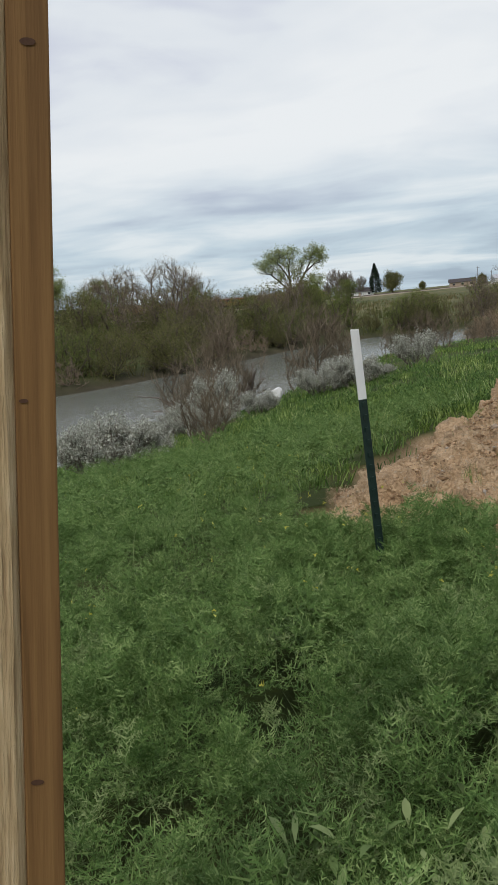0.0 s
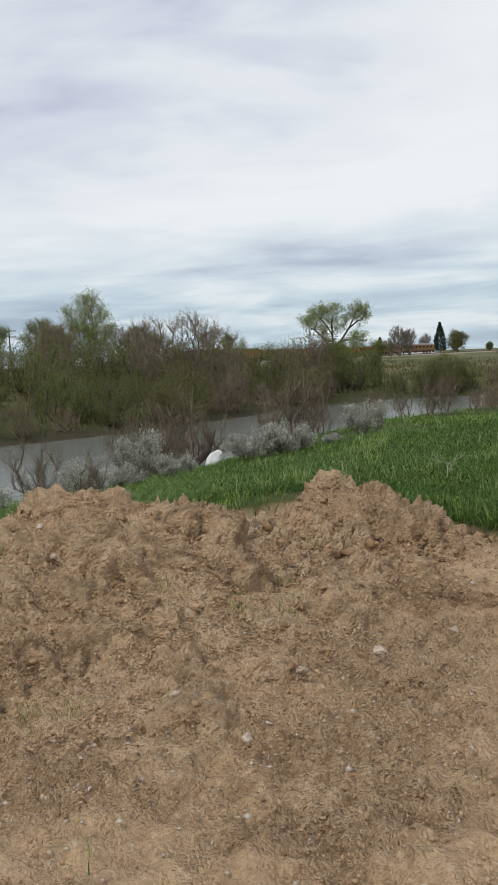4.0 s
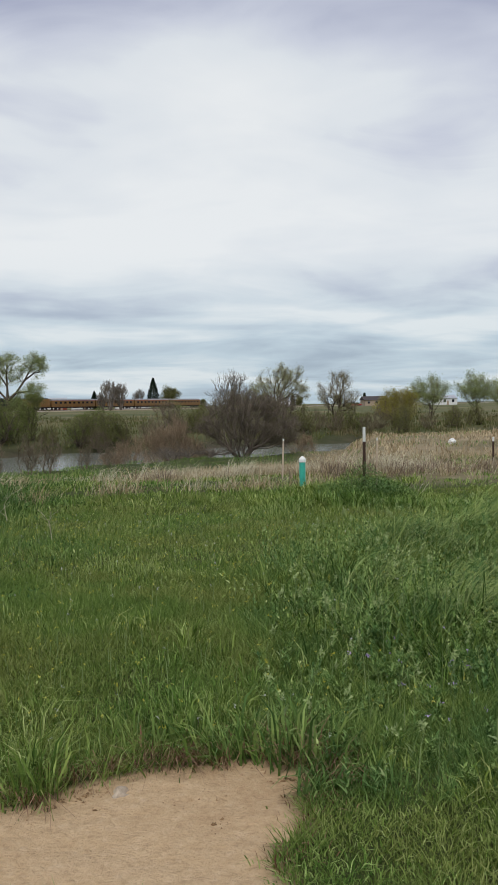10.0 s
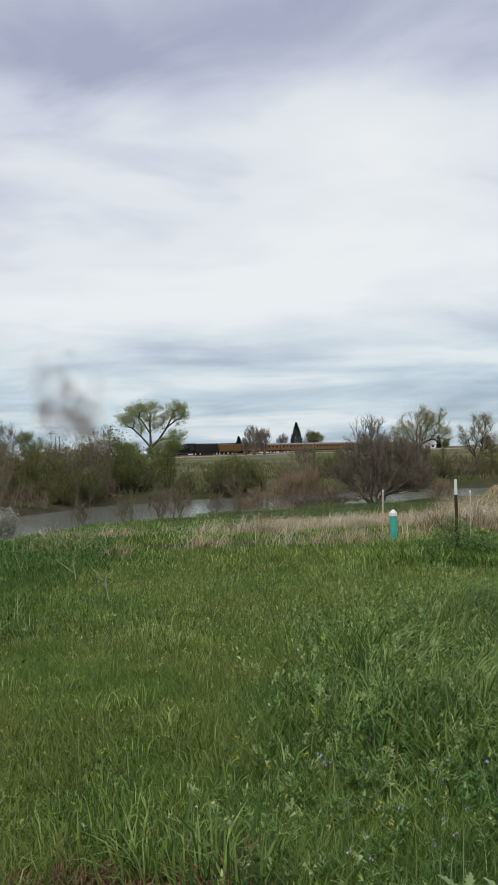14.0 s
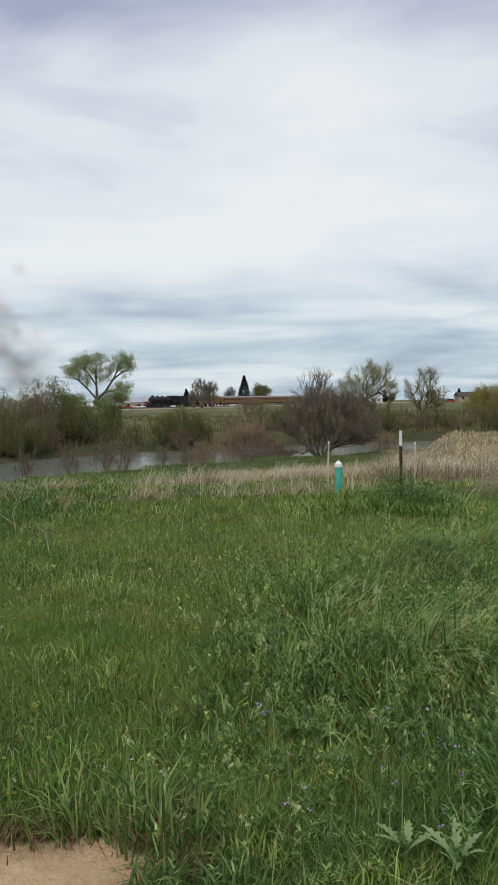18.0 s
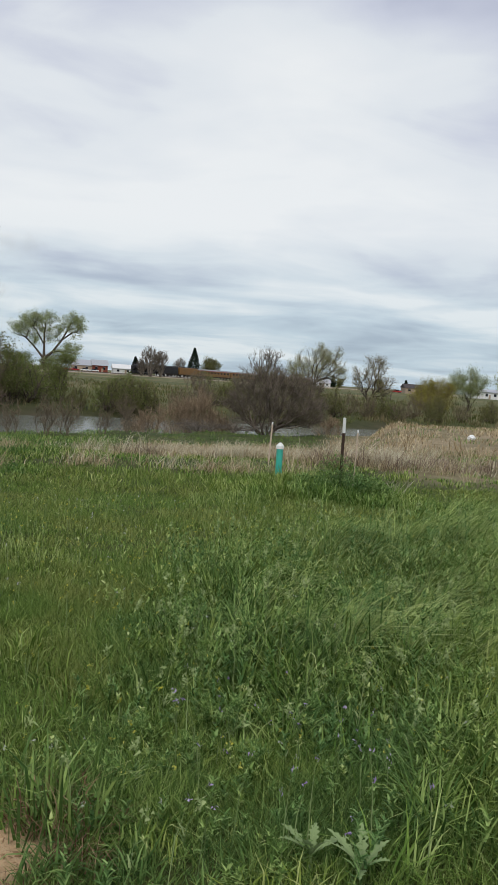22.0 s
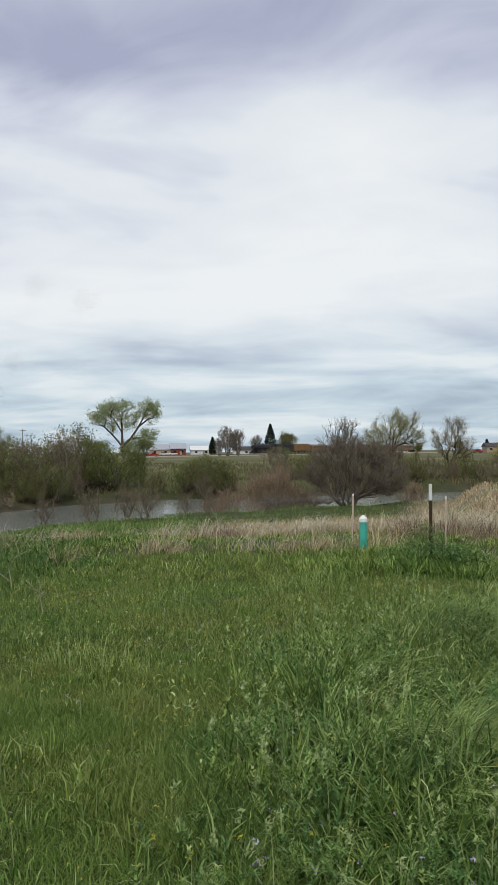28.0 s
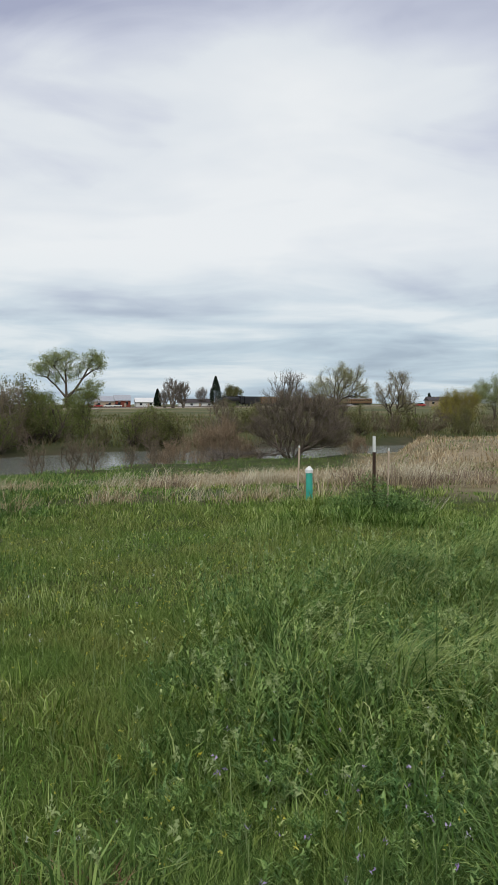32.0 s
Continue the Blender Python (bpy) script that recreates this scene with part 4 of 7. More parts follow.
    sow("far_bank_grass", GRASS_BANK, "tall olive and tan grass on the far bank", (-48, 60, 38, 135), 70000, (0.3, 0.7), (0.05, 0.09), lambda x, y: (side_of(FAR_EDGE, x, y) < -0.8) & (rng.uniform(0, 1, len(x)) < np.exp(side_of(FAR_EDGE, x, y) / 30)), 0.9, 12, 0.35)
    sow("tuft_grass", GRASS_DARK, "short grass tufts on the dirt track", (-2.8, -0.3, 1.0, 2.6), 60000, (0.07, 0.18), (0.003, 0.005), lambda x, y: inside(TUFT_A, x + 0.06 * wave(x, y, 0.1), y) | inside(TUFT_B, x, y + 0.06 * wave(x, y, 0.1)), 1.1)
    sow("dead_tufts", ROOT_RED, "reddish dead grass at the edge of the track", (-3.6, 0.9, 1.9, 3.4), 30000, (0.05, 0.15), (0.004, 0.007), lambda x, y: meadow(x, y) & (dirt_share(x, y - 0.16) | dirt_share(x - 0.12, y - 0.1)) & (lattice(x, y, 0.3, 2, 43) > -0.2), 1.4)
    # torn brown roots where the turf breaks off above the soil
    x, y = scatter(rng, 150, -2.2, 0.3, 2.5, 3.05, lambda x, y: green_ground(x, y) & (dirt_share(x, y - 0.16) | dirt_share(x - 0.15, y)))
    x, y = np.repeat(x, 36) + rng.normal(0, 0.03, 36 * len(x)), np.repeat(y, 36) + rng.normal(0, 0.025, 36 * len(x))
    v, t = blades(rng, x, y, land(x, y) - 0.03, rng.uniform(0.07, 0.17, len(x)), np.full(len(x), 0.004), 1.6, fold=1.8, tilt=rng.normal(-1.57, 1.0, len(x)))
    done.append(tagged(place("root_fringe", fast_mesh("root_fringe", v, t, ROOT_RED)), "reddish brown dead roots along the broken turf", "roots", kind="stuff"))
    # the dense fine sward under and between the tufts
    def sward(name, mat, label, area, count, high, wide, keep, share=1.0):
        x, y = scatter(rng, count, *area, keep)
        h = rng.uniform(*high, len(x)) * np.clip(1 + 0.6 * lattice(x, y, 0.5, 2, 35) + 0.35 * lattice(x, y, 0.16, 2, 38), 0.35, 1.9) * (share(x, y) if callable(share) else share)
        turn, fall, lean = rng.uniform(0, 6.28, len(x)), rng.uniform(0, 6.28, len(x)), rng.uniform(0.1, 1.5, len(x))
        foot = np.stack([x, y, land(x, y) - 0.01 - dirt_share(x, y) * 0.08], 1)
        side = np.stack([np.cos(turn), np.sin(turn), np.zeros(len(x))], 1) * (rng.uniform(*wide, len(x)) / 2)[:, None]
        tip = foot + np.stack([np.cos(fall) * lean, np.sin(fall) * lean, np.ones(len(x))], 1) * h[:, None]
        v = np.stack([foot - side, foot + side, tip], 1).reshape(-1, 3)
        done.append(tagged(place(name, fast_mesh(name, v, np.arange(len(v)).reshape(-1, 3), mat)), label, "grass", kind="stuff"))

    def seen(x, y):
        return short(x, y) & in_sight(x, y)

    def deep(x, y):
        return green_ground(x, y) & in_sight(x, y) & (rng.uniform(0, 1, len(x)) < lush(x, y))

    sward("short_turf", TURF, "fine short turf under the grass", (-3.4, 2.2, 0.9, 6.2), 260000, (0.025, 0.085), (0.0045, 0.008), seen)
    sward("far_turf", TURF, "fine turf farther off in the meadow", (-3.6, 6.0, 3.0, 12.5), 150000, (0.03, 0.09), (0.006, 0.011), short)
    sward("bank_turf", GRASS_BLUE, "fine deep green turf on the bank", (-8.5, -2.4, 3.0, 12.5), 110000, (0.05, 0.13), (0.006, 0.011), short)
    sward("lush_sward", GRASS_DARK, "dense dark grass under the tall weeds", (-0.9, 3.2, 2.1, 5.6), 120000, (0.06, 0.14), (0.004, 0.008), deep)
    sward("far_lush_sward", GRASS_DARK, "dense dark grass under the far weeds", (-0.5, 6.0, 5.4, 10.8), 70000, (0.08, 0.18), (0.006, 0.011), deep)
    return done


build_grass()


def fern_plants(rng, x, y, high, fronds, size, pairs, fine=True):
    """Bushy plants of fern-like fronds: leaflets in pairs along each drooping axis, with finer leaflets along those."""
    n = len(x) * fronds
    step = np.tile((np.arange(fronds) + 0.5) / fronds, len(x))
    turn = np.repeat(rng.uniform(0, 6.28, len(x)), fronds) + np.tile(np.arange(fronds) * 2.4, len(x)) + rng.normal(0, 0.3, n)
    rise = np.clip(0.15 + 1.05 * step + rng.normal(0, 0.2, n), -0.1, 1.45)
    lean = np.repeat(rng.normal(0, 0.12, (len(x), 2)), fronds, 0)
    up = np.repeat(high, fronds) * (0.62 + 0.38 * step)
    foot = np.stack([np.repeat(x, fronds) + lean[:, 0] * up, np.repeat(y, fronds) + lean[:, 1] * up, np.repeat(land(x, y), fronds) + up], 1)
    way = np.stack([np.cos(turn) * np.cos(rise), np.sin(turn) * np.cos(rise), np.sin(rise)], 1)
    side = np.stack([-np.sin(turn), np.cos(turn), np.zeros(n)], 1)
    normal = np.cross(way, side)
    long = rng.uniform(*size, n) * (1.1 - 0.3 * step)
    k = np.linspace(0.12, 1.0, pairs)
    sag = np.array([0, 0, -0.22])
    at = foot[:, None] + (way[:, None] * k[None, :, None] + sag * (k ** 2)[None, :, None]) * long[:, None, None]
    grow_ = (0.42 * np.sin(np.pi * np.clip(0.22 + 0.72 * k, 0, 1)) ** 0.8 + 0.05)[None, :, None] * long[:, None, None]
    tri = [np.stack([foot - side * 0.0015, foot + side * 0.0015, foot + (way + sag) * long[:, None]], 1).reshape(-1, 3)]
    for hand in (-1, 1):
        out = side[:, None] * hand * rng.uniform(0.55, 1.0, (n, pairs, 1)) + way[:, None] * rng.uniform(0.1, 1.0, (n, pairs, 1)) + normal[:, None] * rng.normal(0.05, 0.36, (n, pairs, 1))
        tip = at + out * grow_ * rng.uniform(0.5, 1.2, (n, pairs, 1))
        thick = way[:, None] * (0.0024 if fine else 0.0034)
        tri.append(np.stack([at - thick, at + thick, tip], 2).reshape(-1, 3))
        if fine:
            for q in (0.28, 0.48, 0.67, 0.86):
                for h2 in (-1, 1):
                    base = at + (tip - at) * q
                    leaf = (way[:, None] * h2 * rng.uniform(0.4, 0.95, (n, pairs, 1)) + out * rng.uniform(0.2, 0.9, (n, pairs, 1)) + normal[:, None] * rng.normal(0, 0.35, (n, pairs, 1))) * grow_ * (0.46 - 0.22 * q)
                    w = out * 0.0022
                    tri.append(np.stack([base - w, base + w, base + leaf], 2).reshape(-1, 3))
    v = np.concatenate(tri)
    return v, np.arange(len(v)).reshape(-1, 3)


def broad_leaves(rng, x, y, z, long, wide, rise):
    """Folded lance leaves on a short stalk."""
    n = len(x)
    turn = rng.uniform(0, 2 * np.pi, n)
    way = np.stack([np.cos(turn) * np.cos(rise), np.sin(turn) * np.cos(rise), np.sin(rise)], 1)
    side = np.stack([-np.sin(turn), np.cos(turn), np.zeros(n)], 1)
    base = np.stack([x, y, z], 1)
    lift = np.array([0, 0, 1.0])
    pts = []
    for k, w, sag in ((0.0, 0.05, 0), (0.35, 0.8, 0.03), (0.65, 0.75, 0.12), (1.0, 0.02, 0.32)):
        mid = base + (way * k - lift * sag) * long[:, None]
        s = side * (wide * w / 2)[:, None]
        pts += [mid - s + lift * (wide * w * 0.18)[:, None], mid, mid + s + lift * (wide * w * 0.18)[:, None]]
    v = np.stack(pts, 1).reshape(-1, 3)
    i = (np.arange(n) * 12)[:, None]
    t = []
    for r in range(3):
        for c in range(2):
            a = r * 3 + c
            t += [i + [a, a + 1, a + 4], i + [a, a + 4, a + 3]]
    return v, np.concatenate(t)


def build_weeds():
    rng = np.random.default_rng(23)

    def put(name, mesh, mat, label, category="weeds"):
        tagged(place(name, fast_mesh(name, *mesh, mat)), label, category, kind="stuff")

    def corner(x, y):
        return weedy(x, y) & green_ground(x, y) & (np.hypot(x + 10.7, y + 4.0) > 0.9)

    def lumpy(x, y, lo, hi):
        return (lo + (hi - lo) * np.clip(0.5 + 0.75 * lattice(x, y, 0.55, 2, 51), 0, 1)) * rng.uniform(0.8, 1.15, len(x))

    def ferny(name, mat, label, count, area, keep, high, fronds, size, pairs, fine=True):
        x, y = scatter(rng, count, *area, keep)
        put(name, fern_plants(rng, x, y, lumpy(x, y, *high), fronds, size, pairs, fine), mat, label)

    ferny("feathery_weeds", WEED, "dense feathery dark green weeds in soft bushy heads", 470, (-12.2, -9.2, -3.4, -0.9), corner, (0.04, 0.48), 9, (0.11, 0.19), 8)
    ferny("weeds_below_heap", WEED, "dense feathery weeds below the soil heap", 850, (-13.2, -8.5, -1.0, 2.3), corner, (0.04, 0.34), 8, (0.12, 0.20), 5)
    ferny("weeds_by_post", WEED, "tall feathery weeds round the steel post", 120, (-11.1, -10.2, -0.8, 0.25), corner, (0.20, 0.32), 9, (0.10, 0.17), 6)
    ferny("weeds_by_stake", WEED, "feathery weeds round the wooden stake", 110, (-9.75, -9.05, -1.45, -0.7), green_ground, (0.14, 0.30), 12, (0.07, 0.12), 9)
    ferny("pale_fern_weeds", WEED_STEM, "pale green stems with open fern-like leaves", 80, (-11.8, -9.2, -3.3, -0.9), corner, (0.24, 0.46), 4, (0.07, 0.13), 7)
    ferny("weeds_behind_heap", WEED, "dark green feathery weeds beyond the heap", 1000, (-15, -9.5, 2, 8), lambda x, y: weedy(x, y) & green_ground(x, y), (0.15, 0.42), 8, (0.14, 0.24), 5, False)
    x, y = scatter(rng, 260, -12.2, -8.9, -3.2, 1.5, corner)
    v, t = blades(rng, x, y, land(x, y), lumpy(x, y, 0.26, 0.46), np.full(len(x), 0.004), 0.3)
    put("weed_stalks", (v, t), WEED_STEM, "thin pale green weed stalks")
    # broad leaves low in the near corner
    x, y = scatter(rng, 420, -10.9, -10.0, -2.85, -2.4, corner)
    put("broad_leaf_weeds", broad_leaves(rng, x, y, land(x, y) + rng.uniform(0.16, 0.40, len(x)), rng.uniform(0.05, 0.085, len(x)), rng.uniform(0.014, 0.024, len(x)), rng.uniform(0.1, 1.2, len(x))), WEED_STEM, "pale broad-leaved weeds among the feathery ones")
    # grass blades round the stake and along the foot of the heap
    x, y = scatter(rng, 9000, -10.4, -8.0, -2.0, 2.0, lambda x, y: green_ground(x, y) & (x > -9.7 - 0.3 * y))
    put("corner_grass", blades(rng, x, y, land(x, y) - 0.02, rng.uniform(0.12, 0.34, len(x)), rng.uniform(0.004, 0.008, len(x)), 0.9), GRASS, "grass blades by the stake and the heap", "grass")
    # broad dark blades in tufts by the stake
    x, y = scatter(rng, 190, -9.85, -8.8, -1.3, -0.15, lambda x, y: green_ground(x, y))
    x, y = np.repeat(x, 7) + rng.normal(0, 0.03, 7 * len(x)), np.repeat(y, 7) + rng.normal(0, 0.03, 7 * len(x))
    put("broad_grass", blades(rng, x, y, land(x, y) - 0.02, rng.uniform(0.18, 0.36, len(x)), rng.uniform(0.009, 0.016, len(x)), 0.7), GRASS_DARK, "broad dark green grass blades by the stake", "grass")
    # low leafy mound beside the post
    x, y = scatter(rng, 9000, 1.5, 2.9, 10.7, 11.6, lambda x, y: lattice(x, y, 0.7, 2, 54) > -0.5)
    mound_high = 0.56 * np.exp(-((x - 2.08) / 0.42) ** 2 - ((y - 10.95) / 0.25) ** 2) + 0.20 * np.exp(-((x - 2.65) / 0.3) ** 2 - ((y - 11.3) / 0.4) ** 2) + 0.2 * np.exp(-((x - 1.75) / 0.2) ** 2 - ((y - 11.5) / 0.3) ** 2)
    put("leafy_weeds", broad_leaves(rng, x, y, land(x, y) + rng.uniform(0.05, 1, len(x)) ** 0.6 * (0.05 + mound_high), rng.uniform(0.03, 0.07, len(x)), rng.uniform(0.010, 0.024, len(x)), rng.uniform(-0.1, 1.0, len(x))), WEED_LEAF, "clump of leafy dark green weeds by the post")
    x, y = scatter(rng, 560, 0.5, 3.4, 10.2, 11.6, lambda x, y: lattice(x, y, 0.5, 2, 98) > -0.3)
    near_x, near_y = scatter(rng, 90, 1.1, 1.9, 11.55, 11.95, lambda x, y: x > 0)
    x, y = np.concatenate([x, near_x]), np.concatenate([y, near_y])
    x, y = np.repeat(x, 16) + rng.normal(0, 0.05, 16 * len(x)), np.repeat(y, 16) + rng.normal(0, 0.05, 16 * len(x))
    put("grass_before_post", arched(x, y, land(x, y) - 0.01, rng.uniform(0.16, 0.34, len(x)) * np.clip(1.35 - 0.8 * np.abs(x - 1.8), 0.5, 1.15), rng.uniform(0.008, 0.014, len(x)), rng.uniform(0, 6.28, len(x)), rng.uniform(0, 0.5, len(x)), rng.uniform(0.5, 1.8, len(x)), 3), GRASS, "green grass standing before the pipe and the post", "grass")
    for cx, cy, wide, count in ((-2.45, 11.9, 0.17, 110), (-1.25, 13.0, 0.2, 130), (0.95, 13.3, 0.16, 110), (-4.1, 13.6, 0.2, 90), (1.9, 13.4, 0.15, 90)):
        x, y = rng.normal(cx, wide, count), rng.normal(cy, 0.22, count)
        put("straw_clump", arched(x, y, land(x, y), rng.uniform(0.2, 0.5, count), rng.uniform(0.006, 0.010, count), rng.normal(0.2, 1.2, count), rng.uniform(0.1, 0.9, count), rng.uniform(0.4, 1.6, count), 3), GRASS_DRY, "clump of bleached straw bent over by the wind", "dry grass")
    # tall growth of the meadow: upright tussocks, leafy and feathery weeds, long grass laid over by the wind
    def tall(share):
        return lambda x, y: green_ground(x, y) & in_sight(x, y) & (rng.uniform(0, 1, len(x)) < lush(x, y) * share(x, y))

    def windy(x, y):
        return np.clip((x - 0.25 - 0.5 * lattice(x, y, 0.8, 2, 33)) / 0.6, 0, 1) * np.clip((y - 3.6 - 0.5 * lattice(x, y, 0.7, 2, 34)) / 0.6, 0, 1)

    def canopy(x, y):
        return (0.14 + 0.36 * swell(x, y)) * (0.7 + 0.3 * np.clip((y - 2.4) / 1.5, 0, 1))

    def tufted(count, per, share, area, around):
        x, y = scatter(rng, count, *area, tall(share))
        h = np.repeat(canopy(x, y) * rng.uniform(0.8, 1.2, len(x)), per)
        lean = np.repeat(rng.uniform(0, 6.28, len(x)), per)
        x, y = np.repeat(x, per) + rng.normal(0, around, per * len(x)), np.repeat(y, per) + rng.normal(0, around, per * len(x))
        return x, y, h, lean

    for name, mat, label, count, per, area, wide in (
        ("tall_tussocks", GRASS_DARK, "tall lush grass in upright tussocks", 900, 20, (-0.8, 3.2, 2.1, 5.4), (0.006, 0.012)),
        ("bright_tussocks", GRASS, "bright green upright grass tussocks", 300, 22, (-0.8, 3.0, 2.1, 5.0), (0.005, 0.010)),
        ("far_tussocks", GRASS_DARK, "tall grass tussocks farther off in the meadow", 1300, 14, (-0.6, 6.5, 5.2, 10.6), (0.005, 0.009)),
    ):
        x, y, h, lean = tufted(count, per, lambda x, y: 1 - 0.8 * windy(x, y), area, 0.035)
        put(name, arched(x, y, land(x, y) - 0.01, h * rng.uniform(0.5, 1.1, len(x)), rng.uniform(*wide, len(x)), lean + rng.normal(0, 1.2, len(x)), rng.uniform(0.0, 0.45, len(x)), rng.uniform(0.5, 2.2, len(x)), 3), mat, label, "grass")
    for name, mat, label, count, per, area, wide in (
        ("bent_grass", GRASS_PALE, "pale long grass laid over by the wind", 1150, 20, (0.0, 6.5, 3.6, 10.4), (0.005, 0.0095)),
        ("dark_bent_grass", GRASS_DARK, "dark long grass laid over by the wind", 850, 20, (0.0, 6.5, 3.4, 10.4), (0.004, 0.0075)),
    ):
        x, y, h, lean = tufted(count, per, windy, area, 0.05)
        way = -0.75 + 1.3 * lattice(x, y, 1.1, 2, 24) + rng.normal(0, 0.55, len(x))
        put(name, arched(x, y, land(x, y) - 0.01, h * rng.uniform(0.9, 1.7, len(x)), rng.uniform(*wide, len(x)), way, rng.uniform(0.0, 0.4, len(x)), rng.uniform(1.3, 2.4, len(x)), 4), mat, label, "grass")
    # leafy weeds: narrow leaves up the stem, the top ones small and pale
    for name, mat, label, count, per, low, size in (("bushy_weeds", WEED_LEAF, "lush bushy weeds with narrow leaves", 3400, 24, 0.25, (0.024, 0.054)), ("bushy_weed_tops", GRASS_PALE, "pale young shoots on the bushy weeds", 900, 12, 0.8, (0.018, 0.04))):
        x, y = scatter(rng, count, -0.8, 5.2, 2.2, 9.0, tall(lambda x, y: 0.9 - 0.55 * windy(x, y)))
        h = canopy(x, y) * rng.uniform(0.8, 1.25, len(x))
        k = rng.uniform(low, 1, (len(x), per))
        lean = rng.normal(0, 0.12, (2, len(x), 1))
        bx, by, bz = (x[:, None] + lean[0] * k * h[:, None]).ravel(), (y[:, None] + lean[1] * k * h[:, None]).ravel(), (land(x, y)[:, None] + k * h[:, None]).ravel()
        n = len(bx)
        put(name, arched(bx, by, bz, rng.uniform(*size, n) * (1.25 - 0.6 * k.ravel()), rng.uniform(0.0055, 0.0115, n), rng.uniform(0, 6.28, n), rng.uniform(0.3, 1.0, n), rng.uniform(0.3, 1.2, n), 2), mat, label)
    x, y = scatter(rng, 170, -0.6, 3.4, 2.1, 6.5, tall(lambda x, y: np.clip(0.5 + 1.2 * lattice(x, y, 0.6, 2, 52), 0, 1)))
    put("meadow_weeds", fern_plants(rng, x, y, canopy(x, y) * 0.95, 8, (0.06, 0.11), 6), WEED_LEAF, "feathery green weeds standing in the grass")
    # broad weeds standing in the meadow
    x, y = scatter(rng, 3500, -1.5, 5.5, 3.4, 10.0, lambda x, y: green_ground(x, y) & (lattice(x, y, 0.8, 3, 55) > 0.22))
    put("meadow_leaves", broad_leaves(rng, x, y, land(x, y) + rng.uniform(0.05, 0.20, len(x)), rng.uniform(0.03, 0.065, len(x)), rng.uniform(0.008, 0.018, len(x)), rng.uniform(0.0, 1.2, len(x))), GRASS_PALE, "pale lance leaves among the grass")
    # soft dark weeds over the bank beyond the track, pale sprigs among them, and a tuft of broad blades at the edge
    def west(x, y):
        return green_ground(x, y) & ~weedy(x, y) & (rng.uniform(0, 1, len(x)) < np.clip(0.45 + 1.3 * lattice(x, y, 0.9, 3, 95), 0, 1) * np.clip((-1.2 - x) / 1.5, 0, 1))

    x, y = scatter(rng, 4200, -11.5, -1.2, 5.2, 15.0, west)
    h = (0.10 + 0.22 * swell(x, y)) * rng.uniform(0.8, 1.2, len(x))
    k = rng.uniform(0.2, 1, (len(x), 18))
    bx, by, bz = (np.repeat(x, 18) + rng.normal(0, 0.03, k.size)), (np.repeat(y, 18) + rng.normal(0, 0.03, k.size)), (land(x, y)[:, None] + k * h[:, None]).ravel()
    put("bank_weeds", arched(bx, by, bz, rng.uniform(0.03, 0.075, k.size), rng.uniform(0.008, 0.016, k.size), rng.uniform(0, 6.28, k.size), rng.uniform(0.3, 1.0, k.size), rng.uniform(0.4, 1.4, k.size), 2), GRASS_BLUE, "soft dark blue-green weeds on the bank")
    x, y = scatter(rng, 700, -9.5, -1.5, 5.5, 13.0, lambda x, y: west(x, y) & (lattice(x, y, 1.2, 2, 96) > 0.05))
    x, y = np.repeat(x, 5) + rng.normal(0, 0.05, 5 * len(x)), np.repeat(y, 5) + rng.normal(0, 0.05, 5 * len(x))
    put("pale_sprigs", arched(x, y, land(x, y) + 0.08, rng.uniform(0.10, 0.30, len(x)), rng.uniform(0.004, 0.008, len(x)), rng.uniform(0, 6.28, len(x)), rng.uniform(0.0, 0.5, len(x)), rng.uniform(0.2, 1.0, len(x)), 3), HEAD_PALE, "pale sprigs standing among the bank weeds")
    x, y = rng.normal(-5.15, 0.17, 260), rng.normal(4.28, 0.10, 260)
    put("broad_tuft", arched(x, y, land(x, y) - 0.02, rng.uniform(0.22, 0.46, len(x)), rng.uniform(0.010, 0.020, len(x)), rng.uniform(0, 6.28, len(x)), rng.uniform(0.05, 0.5, len(x)), rng.uniform(0.2, 1.1, len(x)), 4), GRASS_BLUE, "tuft of broad blue-green blades at the edge of the track", "grass")
    # upright mustard-like plants with pale clustered tops that stand above the rest
    x, y = scatter(rng, 560, -1.4, 3.6, 2.4, 7.5, tall(lambda x, y: np.clip(0.55 + 1.2 * lattice(x, y, 0.8, 2, 56) - 0.4 * windy(x, y), 0, 1)))
    h = canopy(x, y) * 1.05 + rng.uniform(0.04, 0.12, len(x))
    vs, ts = blades(rng, x, y, land(x, y), h, np.full(len(x), 0.005), 0.3)
    put("seed_stalks", (vs, ts), WEED_STEM, "upright pale green stalks of flowering weeds")
    top, per = np.repeat(vs.reshape(-1, 5, 3)[:, 4], 26, 0), 26
    at = top + rng.normal(0, 1, top.shape) * [0.007, 0.007, 0.013]
    a, b = rng.normal(0, 0.0048, at.shape), rng.normal(0, 0.0048, at.shape)
    put("seed_heads", (np.stack([at - a, at + a, at + b * 1.4], 1).reshape(-1, 3), np.arange(3 * len(at)).reshape(-1, 3)), HEAD_PALE, "pale yellow-green clustered flower heads", "flowers")
    k = rng.uniform(0.35, 0.9, (len(x), 6))
    foot, tip = vs.reshape(-1, 5, 3)[:, 0], vs.reshape(-1, 5, 3)[:, 2]
    at = (foot[:, None] * (1 - k[..., None]) + tip[:, None] * k[..., None]).reshape(-1, 3)
    put("stalk_leaves", arched(at[:, 0], at[:, 1], at[:, 2], rng.uniform(0.03, 0.06, len(at)), rng.uniform(0.006, 0.011, len(at)), rng.uniform(0, 6.28, len(at)), rng.uniform(0.4, 1.0, len(at)), rng.uniform(0.2, 1.0, len(at)), 2), WEED_STEM, "small pale leaves on the flower stalks")
